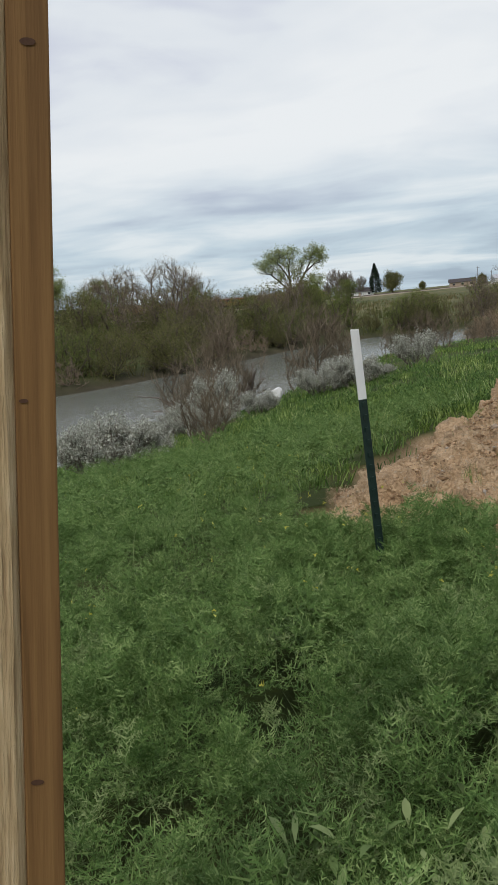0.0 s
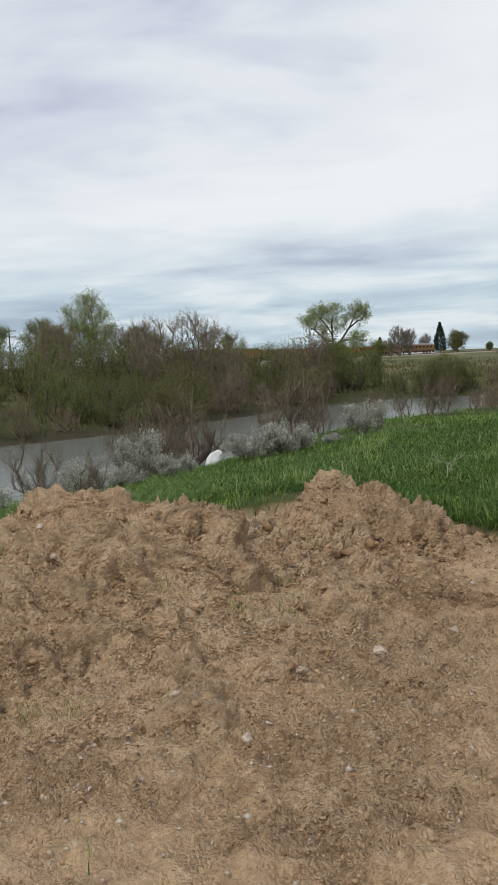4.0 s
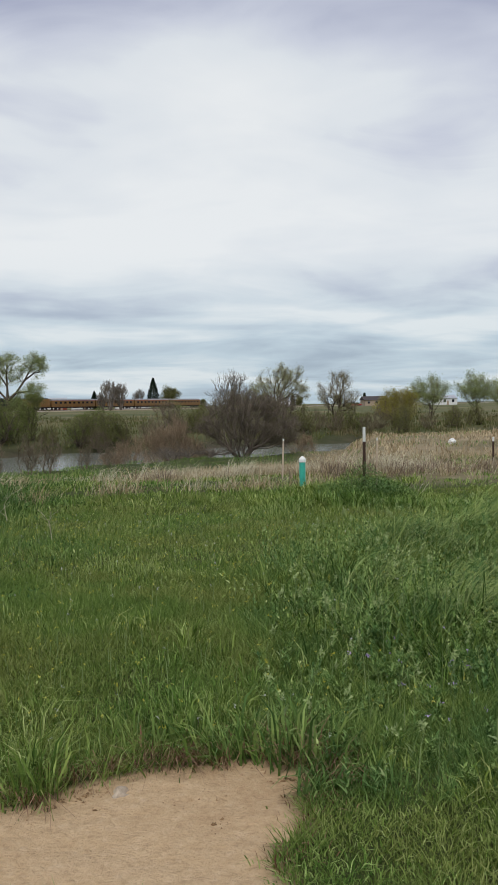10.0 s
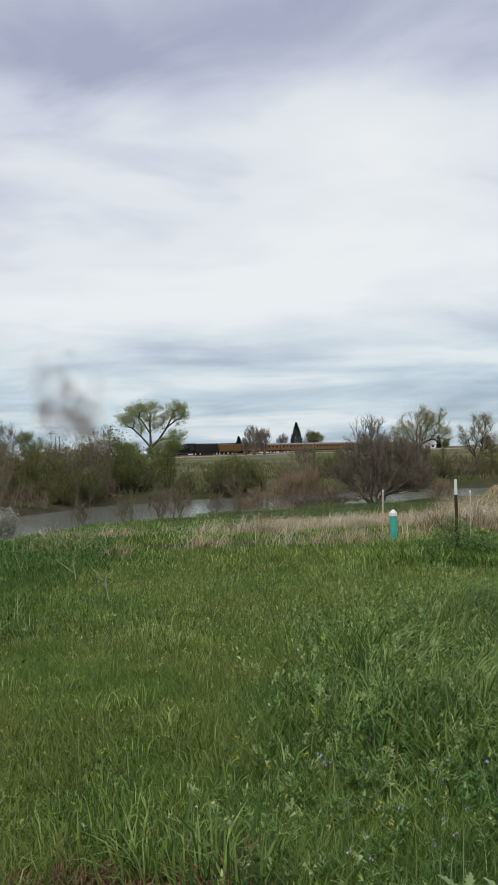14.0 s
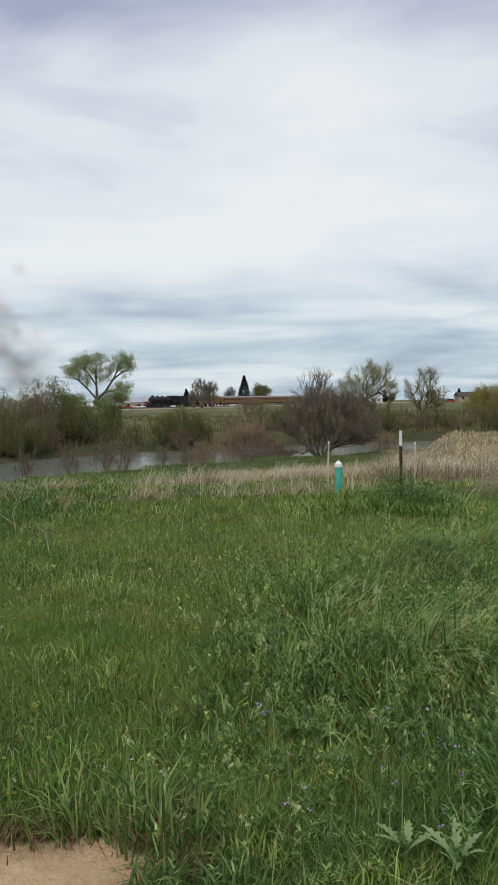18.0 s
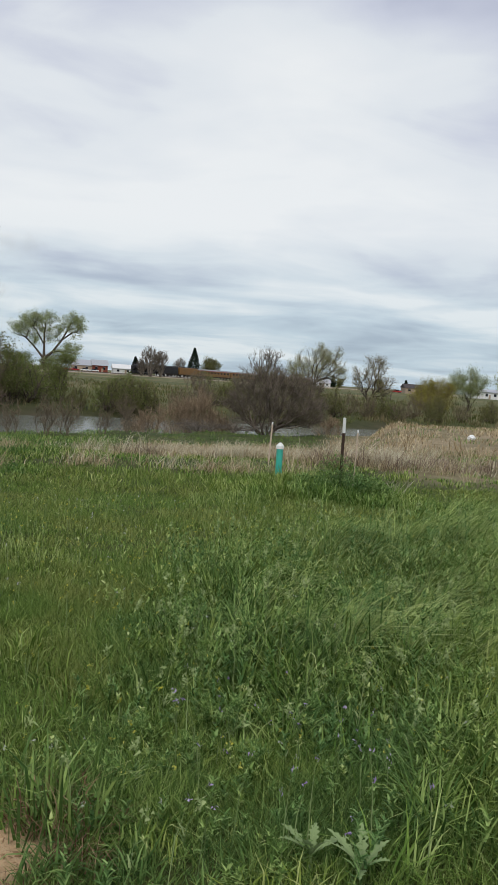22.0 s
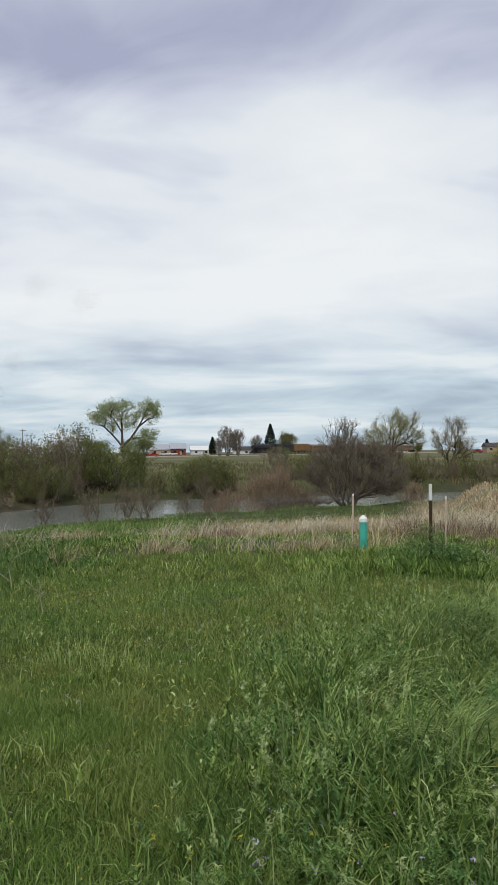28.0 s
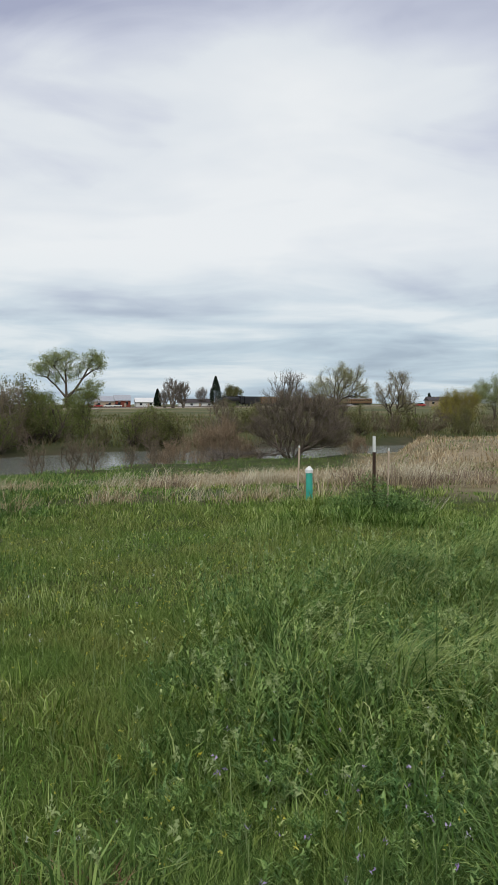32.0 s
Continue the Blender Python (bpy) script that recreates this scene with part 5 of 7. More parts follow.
    # yellow and pale flower heads on thin stems
    for name, mat, label, area, count, high in (
        ("yellow_flower_heads", FLOWER_YELLOW, "tiny yellow-green flower heads on thin stems", (-2.6, 2.6, 2.8, 9.0), 1100, (0.10, 0.20)),
        ("weed_flower_heads", FLOWER_YELLOW, "tiny yellow flower heads among the weeds", (-12, -8.8, -2.0, 3.0), 160, (0.38, 0.55)),
        ("purple_flower_heads", FLOWER_PURPLE, "tiny pale purple flower heads in the grass", (0.0, 0.9, 2.2, 3.4), 40, (0.22, 0.36)),
        ("pale_flower_heads", FLOWER_PALE, "tiny pale flower heads in the grass", (-2.5, 4.0, 2.6, 9.0), 260, (0.10, 0.22)),
    ):
        x, y = scatter(rng, count, *area, green_ground)
        h = rng.uniform(*high, len(x))
        z = land(x, y)
        vs, ts = blades(rng, x, y, z, h, np.full(len(x), 0.004), 0.25)
        k, j = len(x), 5
        px = np.repeat(vs.reshape(-1, 5, 3)[:, 4], j, 0) + rng.normal(0, 0.005, (k * j, 3))
        a, b = rng.normal(0, 0.0036, (k * j, 3)), rng.normal(0, 0.0036, (k * j, 3))
        fv = np.stack([px - a, px + a, px + b], 1).reshape(-1, 3)
        ft = np.arange(len(fv)).reshape(-1, 3)
        tagged(place(name, fast_mesh(name, fv, ft, mat)), label, "flowers", kind="stuff")
        tagged(place("flower_stems", fast_mesh("flower_stems", vs, ts, WEED_STEM)), "thin pale green flower stems", "flowers", kind="stuff")


build_weeds()


def sticks(segs, sides=3):
    """Tapered prisms along segments (start, end, radius, radius)."""
    segs = np.asarray(segs, float)
    a, b, ra, rb = segs[:, :3], segs[:, 3:6], segs[:, 6], segs[:, 7]
    d = b - a
    d /= np.linalg.norm(d, axis=1, keepdims=True) + 1e-9
    ref = np.where(np.abs(d[:, 2:]) < 0.9, np.array([[0, 0, 1.0]]), np.array([[1.0, 0, 0]]))
    u = np.cross(d, ref)
    u /= np.linalg.norm(u, axis=1, keepdims=True) + 1e-9
    w = np.cross(d, u)
    ang = np.arange(sides) * 2 * np.pi / sides
    ring = u[:, None] * np.cos(ang)[None, :, None] + w[:, None] * np.sin(ang)[None, :, None]
    verts = np.concatenate([a[:, None] + ring * ra[:, None, None], b[:, None] + ring * rb[:, None, None]], 1).reshape(-1, 3)
    k = (np.arange(len(segs)) * 2 * sides)[:, None]
    tris = []
    for i in range(sides):
        j = (i + 1) % sides
        tris += [k + [i, j, sides + j], k + [i, sides + j, sides + i]]
    return verts, np.stack(tris, 1).reshape(-1, 3)


def build_dry_stalks():
    """Bleached dead stalks with forked tops, one thing each."""
    rng = np.random.default_rng(31)
    spots = [(-9.02, -0.30, 0.24), (-8.9, -0.15, 0.2), (-4.87, 4.56, 0.62), (-3.9, 5.19, 0.75), (-3.36, 6.15, 0.6), (-4.4, 5.9, 0.5), (-5.7, 6.0, 0.45), (-3.0, 7.2, 0.55), (-4.2, 8.0, 0.6), (-2.4, 9.4, 0.6), (-5.2, 8.6, 0.5), (-1.8, 8.2, 0.45), (-6.6, 7.4, 0.5), (-2.7, 6.6, 0.45)]
    for x, y, h in spots:
        z = float(land(x, y))
        segs = []

        def fork(p, way, long, r, left):
            for piece in range(2):
                q = p + way * long / 2
                segs.append([*p, *q, r, r * 0.8])
                p, r = q, r * 0.8
                if left:
                    for _ in range(rng.integers(1, 3)):
                        out = way * 0.7 + rng.normal(0, 0.72, 3)
                        out[2] = abs(out[2]) * 0.8 + 0.35
                        fork(q, out / np.linalg.norm(out), long * rng.uniform(0.5, 0.75), r * 0.75, left - 1)

        fork(np.array([0, 0, -0.03]), np.array([rng.normal(0, 0.10), rng.normal(0, 0.10), 1.0]), h * 0.48, 0.006 if h > 0.3 else 0.003, 3)
        v, t = sticks(segs)
        ob = place("dry_stalk", fast_mesh("dry_stalk", v, t, STRAW))
        ob.location = (x, y, z)
        tagged(ob, "bleached dead weed stalk with a forked top", "dry stalk", group="dead stalks in the meadow")


build_dry_stalks()

# ---- trees ----


def grow(rng, segs, tips, p, way, long, r, level, kids, spread, up, curl=0.16):
    """One limb in three bends, and its side branches."""
    n = 3
    for i in range(n):
        way = way + rng.normal(0, curl, 3)
        way[2] += up * 0.12
        way = way / np.linalg.norm(way)
        q = p + way * long / n
        r2 = r * 0.82
        segs.append([*p, *q, r, r2])
        p, r = q, r2
        if level and i:
            for _ in range(kids):
                side = rng.normal(0, 1, 3)
                side -= way * (side @ way)
                side /= np.linalg.norm(side) + 1e-9
                out = way * (1 - 0.5 * spread) + side * spread
                out[2] += up * 0.25
                grow(rng, segs, tips, p, out / np.linalg.norm(out), long * rng.uniform(0.5, 0.8), r * 0.62, level - 1, kids, spread, up, curl)
    if level == 0:
        tips.append(p)


def leaf_cloud(rng, tips, per, size, around, droop=0.0):
    tips = np.asarray(tips, float)
    at = np.repeat(tips, per, 0)
    off = rng.normal(0, around, at.shape)
    off[:, 2] -= droop * np.abs(rng.normal(0, 1, len(at)))
    at = at + off
    a, b = rng.normal(0, 1, at.shape), rng.normal(0, 1, at.shape)
    a /= np.linalg.norm(a, axis=1, keepdims=True)
    b -= a * (a * b).sum(1, keepdims=True)
    b /= np.linalg.norm(b, axis=1, keepdims=True)
    s = rng.uniform(0.5, 1.2, len(at))[:, None] * size
    v = np.stack([at - a * s, at + b * s * 0.9, at + a * s], 1).reshape(-1, 3)
    return v, np.arange(len(v)).reshape(-1, 3)


def crown_tree(name, seed, lobes, nodes, bark, twig, base_r=0.1, fork=0.6, stems=1, stem_room=0.1, stiff=0.35, twigs=(5, 0.6, 0.014), up=0.35, leaf=None, leaves=3, leaf_size=0.05, leaf_room=0.12, tip_r=0.012, label="", category="tree", group="", limbs=()):
    """A tree whose limbs reach for points spread through the lobes of its crown; twigs and leaves follow the limbs."""
    rng = np.random.default_rng(seed)
    size = np.array([l[3] * l[4] * l[5] for l in lobes]) ** 0.75
    pick = rng.choice(len(lobes), nodes, p=size / size.sum())
    goal = rng.normal(0, 1, (nodes, 3))
    goal /= np.linalg.norm(goal, axis=1, keepdims=True)
    goal *= rng.uniform(0.05, 1, (nodes, 1)) ** 0.42 * (1 + 0.16 * np.sin(goal[:, :1] * 7 + goal[:, 2:] * 9 + seed))
    lobe = np.array(lobes)[pick]
    goal = goal * lobe[:, 3:] * 0.93 + lobe[:, :3]
    goal[:, 2] = np.maximum(goal[:, 2], 0.25)
    pts, parent, path = [], [], []
    for k in range(stems):
        a = rng.uniform(0, 2 * np.pi)
        foot = np.array([math.cos(a), math.sin(a), 0]) * stem_room * rng.uniform(0, 1)
        last = -1
        for j in range(4):
            p = foot * (0.15 if j == 0 else 1 + 0.8 * j / 3) + np.array([rng.normal(0, 0.05 * fork), rng.normal(0, 0.05 * fork), -0.25 if j == 0 else fork * j / 3])
            pts.append(p), parent.append(last), path.append(0.0 if last < 0 else path[last] + 0.4 * fork / 3)
            last = len(pts) - 1
    for chain in limbs:
        j = int(np.argmin([np.linalg.norm(p - np.array(chain[0])) for p in pts]))
        for q in chain[1:]:
            path.append(path[j] + 0.5 * float(np.linalg.norm(np.array(q) - pts[j])))
            pts.append(np.array(q, float) + rng.normal(0, 0.08, 3)), parent.append(j)
            j = len(pts) - 1
    for g in goal[np.argsort(np.linalg.norm(goal - [0, 0, fork], axis=1))]:
        have = np.array(pts)
        d = np.linalg.norm(have - g, axis=1)
        cost = d + stiff * np.array(path) + 0.9 * np.maximum(have[:, 2] - g[2], 0)
        cost[[i for i in range(len(pts)) if parent[i] < 0]] += 1e3
        j = int(np.argmin(cost))
        # a limb of two bends
        mid = (have[j] + g) / 2 + rng.normal(0, 0.07, 3) * d[j] + np.array([0, 0, 0.05 * d[j]])
        for q in (mid, g):
            path.append(path[j] + float(np.linalg.norm(q - pts[j])))
            pts.append(q), parent.append(j)
            j = len(pts) - 1
    pts, parent = np.array(pts), np.array(parent)
    load = np.ones(len(pts))
    for i in range(len(pts) - 1, -1, -1):
        if parent[i] >= 0:
            load[parent[i]] += load[i]
    r = np.maximum(base_r * (load / load.max()) ** 0.5, tip_r)
    kid = np.where(parent >= 0)[0]
    par = parent[kid]
    root = thing(name, Matrix(), label, category, group)
    place("trunk", fast_mesh("trunk", *sticks(np.concatenate([pts[par], pts[kid], np.minimum(r[par], r[kid] * 1.5)[:, None], r[kid][:, None]], 1), 5), bark), root)
    thin = kid[load[kid] < 12]
    per, long, wide = twigs
    src = np.repeat(thin, per)
    way = pts[src] - pts[parent[src]]
    way /= np.linalg.norm(way, axis=1, keepdims=True) + 1e-9
    k = rng.uniform(0, 1, (len(src), 1))
    at = pts[src] * k + pts[parent[src]] * (1 - k)
    ends, tri_v = [], []
    for order in range(2):
        way = way * 0.7 + rng.normal(0, 0.45, way.shape) + np.array([0, 0, up])
        way /= np.linalg.norm(way, axis=1, keepdims=True)
        size = rng.uniform(0.5, 1.2, (len(at), 1)) * long * (0.6 if order else 1.0)
        side = np.cross(way, rng.normal(0, 1, way.shape))
        side *= wide * (0.7 if order else 1.0) / 2 / (np.linalg.norm(side, axis=1, keepdims=True) + 1e-9)
        tip = at + way * size
        tri_v.append(np.stack([at - side, at + side, tip], 1).reshape(-1, 3))
        ends.append(at + way * size * rng.uniform(0.4, 1.0, size.shape))
        at, way = np.repeat(at + way * size * rng.uniform(0.3, 0.8, size.shape), 2, 0), np.repeat(way, 2, 0)
    v = np.concatenate(tri_v)
    place("branchwork", fast_mesh("branchwork", v, np.arange(len(v)).reshape(-1, 3), twig), root)
    if leaf is not None:
        v, t = leaf_cloud(rng, np.concatenate(ends), leaves, leaf_size, leaf_room)
        place("crown", fast_mesh("crown", v, t, leaf), root)
    return root


def stand(ob, x, y, turn=0.0, size=1.0, sink=0.0):
    ob.matrix_basis = pose(x, y, float(land(x, y)) - sink, 0, 0, turn) @ Matrix.Scale(size, 4)
    return ob


def copy_to(ob, x, y, turn=0.0, size=1.0, tall=1.0):
    m = pose(x, y, float(land(x, y)) - 0.05, 0, 0, turn) @ Matrix.Diagonal((size, size, size * tall, 1))
    return copy_thing_at(ob, m)


def copy_thing_at(ob, m):
    c = copy_thing(ob, Matrix())
    c.matrix_basis = m
    return c

FAR_TREES = "trees on the far bank"


def build_trees():
    tall = crown_tree("riverside_tree", 5, [(-0.9, 0.0, 7.2, 2.6, 1.8, 1.7), (-3.4, 0.0, 6.0, 1.8, 1.3, 0.9), (3.0, 0.0, 7.0, 1.8, 1.4, 1.4), (0.4, 0.2, 5.6, 1.6, 1.0, 1.0), (2.7, 0.0, 3.7, 1.8, 1.5, 1.3), (1.0, 0.3, 2.4, 1.6, 1.3, 1.1), (-2.2, 0.0, 7.2, 1.3, 1.2, 1.0), (-1.4, 0.0, 4.6, 1.0, 1.0, 0.7)], 170, BARK, TWIG_GREY,
                      base_r=0.25, fork=2.7, stiff=0.2, twigs=(3, 0.75, 0.03), up=0.1, leaf=LEAF_SPRING, leaves=9, leaf_size=0.08, leaf_room=0.19, tip_r=0.026, label="slender forked tree with sparse fresh green leaves", group=FAR_TREES,
                      limbs=[[(0, 0, 2.7), (-0.2, 0, 4.5), (-0.5, 0, 6.2), (-0.9, 0, 8.2)], [(0, 0, 2.7), (-1.3, 0.1, 4.2), (-2.6, 0, 5.2), (-4.2, 0, 5.7)], [(-0.2, 0, 4.5), (-1.3, 0, 6.2), (-2.4, 0, 7.6)], [(0, 0, 2.7), (0.9, -0.1, 3.6), (1.8, 0, 5.2), (2.6, 0, 6.6), (3.2, 0, 8.0)], [(0.9, 0, 3.6), (2.4, 0, 3.9), (3.6, 0, 3.6)], [(1.8, 0, 5.2), (3.0, 0.2, 6.0), (4.2, 0.1, 6.5)]])
    stand(tall, -16.5, 111.4, 0)
    one = crown_tree("broadleaf_tree", 8, [(0, 0, 9.0, 4.6, 4.6, 3.6), (-2.5, 0, 6.0, 3.0, 3, 2.2), (2.6, 0, 6.5, 2.8, 2.8, 2.2), (0.5, 0, 12.0, 2.2, 2.2, 1.6)], 230, BARK, TWIG_GREY,
                     base_r=0.3, fork=3.5, stiff=0.5, twigs=(4, 1.0, 0.04), leaf=LEAF_SPRING, leaves=3, leaf_size=0.13, leaf_room=0.35, tip_r=0.03, label="tall broadleaf tree coming into leaf", group=FAR_TREES)
    stand(one, -59.7, 137)
    # bare and half-bare trees along the far bank
    bare = crown_tree("bare_tree", 12, [(0, 0, 5.0, 2.7, 2.7, 2.0), (-0.9, 0.3, 3.2, 2.2, 2.2, 1.5), (1.2, 0, 2.6, 1.9, 1.9, 1.4), (0.4, 0, 6.1, 1.9, 1.9, 1.1), (0, 0, 1.4, 2.2, 2.2, 1.0)], 200, TWIG_DARK, TWIG_BROWN, base_r=0.13, fork=0.9, stems=3, stem_room=0.35, stiff=0.6,
                      twigs=(6, 0.85, 0.020), up=0.25, leaf=LEAF_BUD, leaves=1, leaf_size=0.03, leaf_room=0.12, tip_r=0.022, label="rounded grey-brown tree with a dense crown of bare twigs", group=FAR_TREES)
    stand(bare, -23.3, 60.9, 20, 0.92)
    for x, y, turn, size in ((-28.8, 68.3, 80, 0.90), (-19.6, 59.8, 150, 0.58), (-23.2, 71.6, 230, 0.80), (-34, 62, 300, 0.86), (-26.2, 62.5, 10, 0.72), (-38.5, 70, 50, 0.8), (-14.2, 66.5, 120, 0.66), (-16.1, 63.4, 200, 0.58), (1.9, 76.5, 160, 0.52), (-31.5, 72.0, 260, 0.8)):
        copy_to(bare, x, y, turn, size)
    olive = crown_tree("willow_shrub", 15, [(0, 0, 1.8, 2.0, 2.0, 1.5), (0.7, 0.4, 2.7, 1.2, 1.2, 0.9), (-0.9, 0, 1.0, 1.6, 1.6, 0.9), (0.6, 0, 0.8, 1.9, 1.9, 0.7)], 62, BARK, TWIG_BROWN, base_r=0.10, fork=0.3, stems=7, stem_room=0.9, stiff=0.8,
                       twigs=(4, 0.75, 0.022), up=0.6, leaf=LEAF_OLIVE, leaves=5, leaf_size=0.065, leaf_room=0.18, tip_r=0.014, label="dense olive brown willow shrub in bud", category="shrub", group=FAR_TREES)
    stand(olive, -14.8, 69.6, 0, 1.4)
    spring = crown_tree("leafy_shrub", 16, [(0, 0, 1.8, 1.9, 1.9, 1.5), (-0.8, 0.4, 2.5, 1.2, 1.2, 0.9), (0.9, 0, 1.0, 1.6, 1.6, 0.9), (-0.5, 0, 0.8, 1.9, 1.9, 0.7)], 58, BARK, TWIG_BROWN, base_r=0.10, fork=0.3, stems=6, stem_room=0.9, stiff=0.8,
                        twigs=(4, 0.65, 0.022), up=0.4, leaf=LEAF_BUSH, leaves=4, leaf_size=0.056, leaf_room=0.12, tip_r=0.014, label="green shrub in young leaf", category="shrub", group=FAR_TREES)
    stand(spring, -16.0, 62.9, 40, 1.0)
    brown = crown_tree("bare_shrub", 17, [(0, 0, 1.6, 1.9, 1.9, 1.4), (0.5, 0, 2.3, 1.2, 1.2, 0.8), (0, 0, 0.8, 2.0, 2.0, 0.7)], 60, TWIG_BROWN, TWIG_BROWN, base_r=0.05, fork=0.3, stems=10, stem_room=0.6, stiff=0.9,
                       twigs=(7, 0.7, 0.016), up=0.6, leaf=LEAF_OLIVE, leaves=1, leaf_size=0.03, leaf_room=0.1, tip_r=0.012, label="bare brown shrub above the water", category="shrub", group=FAR_TREES)
    stand(brown, -19.0, 54.8, 70, 1.0)
    reddish = crown_tree("reddish_shrub", 18, [(0, 0, 1.4, 1.4, 1.4, 1.1), (0, 0, 0.7, 1.4, 1.4, 0.6)], 60, TWIG_RED, TWIG_RED, base_r=0.035, fork=0.3, stems=5, stem_room=0.8, stiff=0.6,
                         twigs=(5, 0.5, 0.015), up=0.3, tip_r=0.011, label="leafless shrub with reddish twigs", category="shrub", group=FAR_TREES)
    stand(reddish, -13.6, 66.2, 10, 1.0)
    rng = np.random.default_rng(77)
    kinds = {"o": olive, "s": spring, "b": brown, "r": reddish}
    row = [("s", -43.2, 67.8, 1.6), ("s", -40.9, 74.4, 1.5), ("o", -36.5, 66, 1.4), ("s", -33, 57, 1.2), ("o", -30, 60, 1.25), ("o", -24.6, 61.5, 1.15), ("o", -26.5, 76, 1.3), ("s", -52, 70, 1.6), ("o", -46.0, 60.0, 1.4), ("s", -42.0, 52.0, 1.2), ("o", -18.6, 66, 1.2), ("o", -21.5, 65, 1.3), ("b", -24, 66.5, 1.3), ("s", -29, 63.5, 1.2), ("o", -32, 66, 1.3), ("o", -36, 58, 1.2), ("o", -16.8, 66.4, 1.0), ("s", -12.4, 72.5, 1.15), ("s", -14.0, 73.5, 1.2), ("s", -10.6, 75.5, 0.95), ("s", -17.8, 73, 1.1),
           ("s", -5.6, 72.8, 0.86), ("s", -3.6, 73.4, 0.82), ("s", -4.6, 74.6, 0.84), ("o", -2.4, 73.8, 0.72), ("o", -4.2, 72.4, 0.75), ("b", 0.3, 75.0, 0.75), ("b", 2.4, 77.2, 0.8), ("s", 3.4, 85.0, 0.9), ("o", 5.2, 84.0, 0.8), ("o", 11.5, 81.0, 0.7), ("o", 15.0, 83.0, 0.75), ("b", 18.5, 84.5, 0.7), ("b", 22.5, 86.5, 0.7), ("b", 9.5, 79.5, 0.7), ("o", 26.5, 88.0, 0.7), ("o", 6.0, 90.0, 0.7), ("b", 30.0, 90.0, 0.7), ("o", 34.0, 93.0, 0.7), ("o", 13.0, 82.5, 0.8), ("b", 17.0, 86.0, 0.75), ("o", 20.0, 87.0, 0.8), ("b", 24.5, 89.5, 0.8), ("o", 37.5, 96.0, 0.7)]
    # an unbroken fringe of shrubs along the water
    nominal = {"o": 3.6, "s": 3.4, "b": 3.1, "r": 2.5}
    edge = FAR_EDGE
    for (ax, ay), (bx, by) in zip(edge[2:8], edge[3:9]):
        long = math.hypot(bx - ax, by - ay)
        n = int(long / 1.4)
        for i in range(n):
            k = (i + rng.uniform(0, 1)) / n
            off = rng.choice([rng.uniform(0.2, 1.3), rng.uniform(2.4, 7.5)])
            x, y = ax + (bx - ax) * k - (by - ay) / long * off, ay + (by - ay) * k + (bx - ax) / long * off
            if -11.5 < x < -6.5 and rng.uniform() < 0.5:
                continue
            near_left = x < -24.5
            kind = rng.choice(list("osssob" if off > 2.5 else "ossbbr"))
            size = rng.uniform(0.55, 1.2) * (1.25 if off > 2.5 else 0.85) * (0.75 if near_left and off < 2.5 else 1.0)
            crown = rng.uniform(-0.2, 1.6) if x > -22 else rng.uniform(0.6, 2.3)
            row.append((kind, x, y, min(size, (crown - float(land(x, y))) / nominal[kind])))
    for k, x, y, size in row:
        copy_to(kinds[k], x, y, rng.uniform(0, 360), size * rng.uniform(0.93, 1.07), rng.uniform(0.92, 1.08))
    # young green trees on the far terrace upstream
    young = crown_tree("young_tree", 19, [(0, 0, 3.9, 2.4, 2.4, 2.0), (0.8, 0, 5.2, 1.5, 1.5, 1.1), (-1.0, 0, 2.4, 1.9, 1.9, 1.4)], 130, BARK, TWIG_BROWN, base_r=0.12, fork=1.0, stems=2, stem_room=0.3, stiff=0.6, twigs=(5, 0.7, 0.024), up=0.3,
                       leaf=LEAF_BUSH, leaves=7, leaf_size=0.05, leaf_room=0.15, tip_r=0.018, label="young tree in thin yellow-green leaf", group=FAR_TREES)
    stand(young, -47.5, 78, 0)
    for x, y, turn, size in ((-53, 84, 70, 1.1), (-44, 86, 130, 1.0), (-39.5, 82, 20, 0.95), (-58, 92, 200, 1.25), (-50, 96, 260, 1.2), (-36, 88, 300, 0.95), (-32, 80, 40, 0.8), (-56, 76, 90, 1.0), (-64, 88, 10, 1.2), (-24.5, 84, 150, 0.75), (-13.2, 77.5, 210, 0.62), (-13.1, 70.2, 75, 0.66), (-10.1, 77.0, 320, 0.66)):
        copy_to(young, x, y, turn, size)
    # shrubs on the near shore, standing before the water
    big = crown_tree("spreading_bush", 21, [(0.7, 0, 2.3, 3.7, 2.6, 1.5), (0.5, 0, 3.0, 2.9, 2.0, 1.0), (2.6, 0, 1.5, 2.2, 2.0, 1.1), (-1.5, 0, 1.7, 1.6, 1.6, 1.3), (0.8, 0, 1.0, 2.8, 2.2, 0.8)], 440, TWIG_DARK, TWIG_DARK, base_r=0.16, fork=0.35, stems=6, stem_room=0.5, stiff=0.75,
                     twigs=(16, 0.6, 0.016), up=0.3, leaf=LEAF_OLIVE, leaves=1, leaf_size=0.022, leaf_room=0.08, tip_r=0.014, label="large dense leafless bush with dark spreading limbs", category="shrub")
    big.matrix_basis = pose(5.75, 55.0, float(land(5.75, 55.0)) - 0.05) @ Matrix.Diagonal((0.95, 0.95, 1.05, 1))
    low = crown_tree("twiggy_bush", 22, [(0, 0, 1.4, 1.6, 1.5, 1.3), (0.3, 0, 2.2, 1.0, 1, 0.8)], 110, TWIG_TAN, TWIG_TAN, base_r=0.035, fork=0.25, stems=9, stem_room=0.6, stiff=0.9, twigs=(8, 0.6, 0.016), up=0.4, tip_r=0.010, label="pale leafless bush at the water's edge", category="shrub", group="bushes at the water's edge")
    stand(low, 0.0, 55.5, 0)
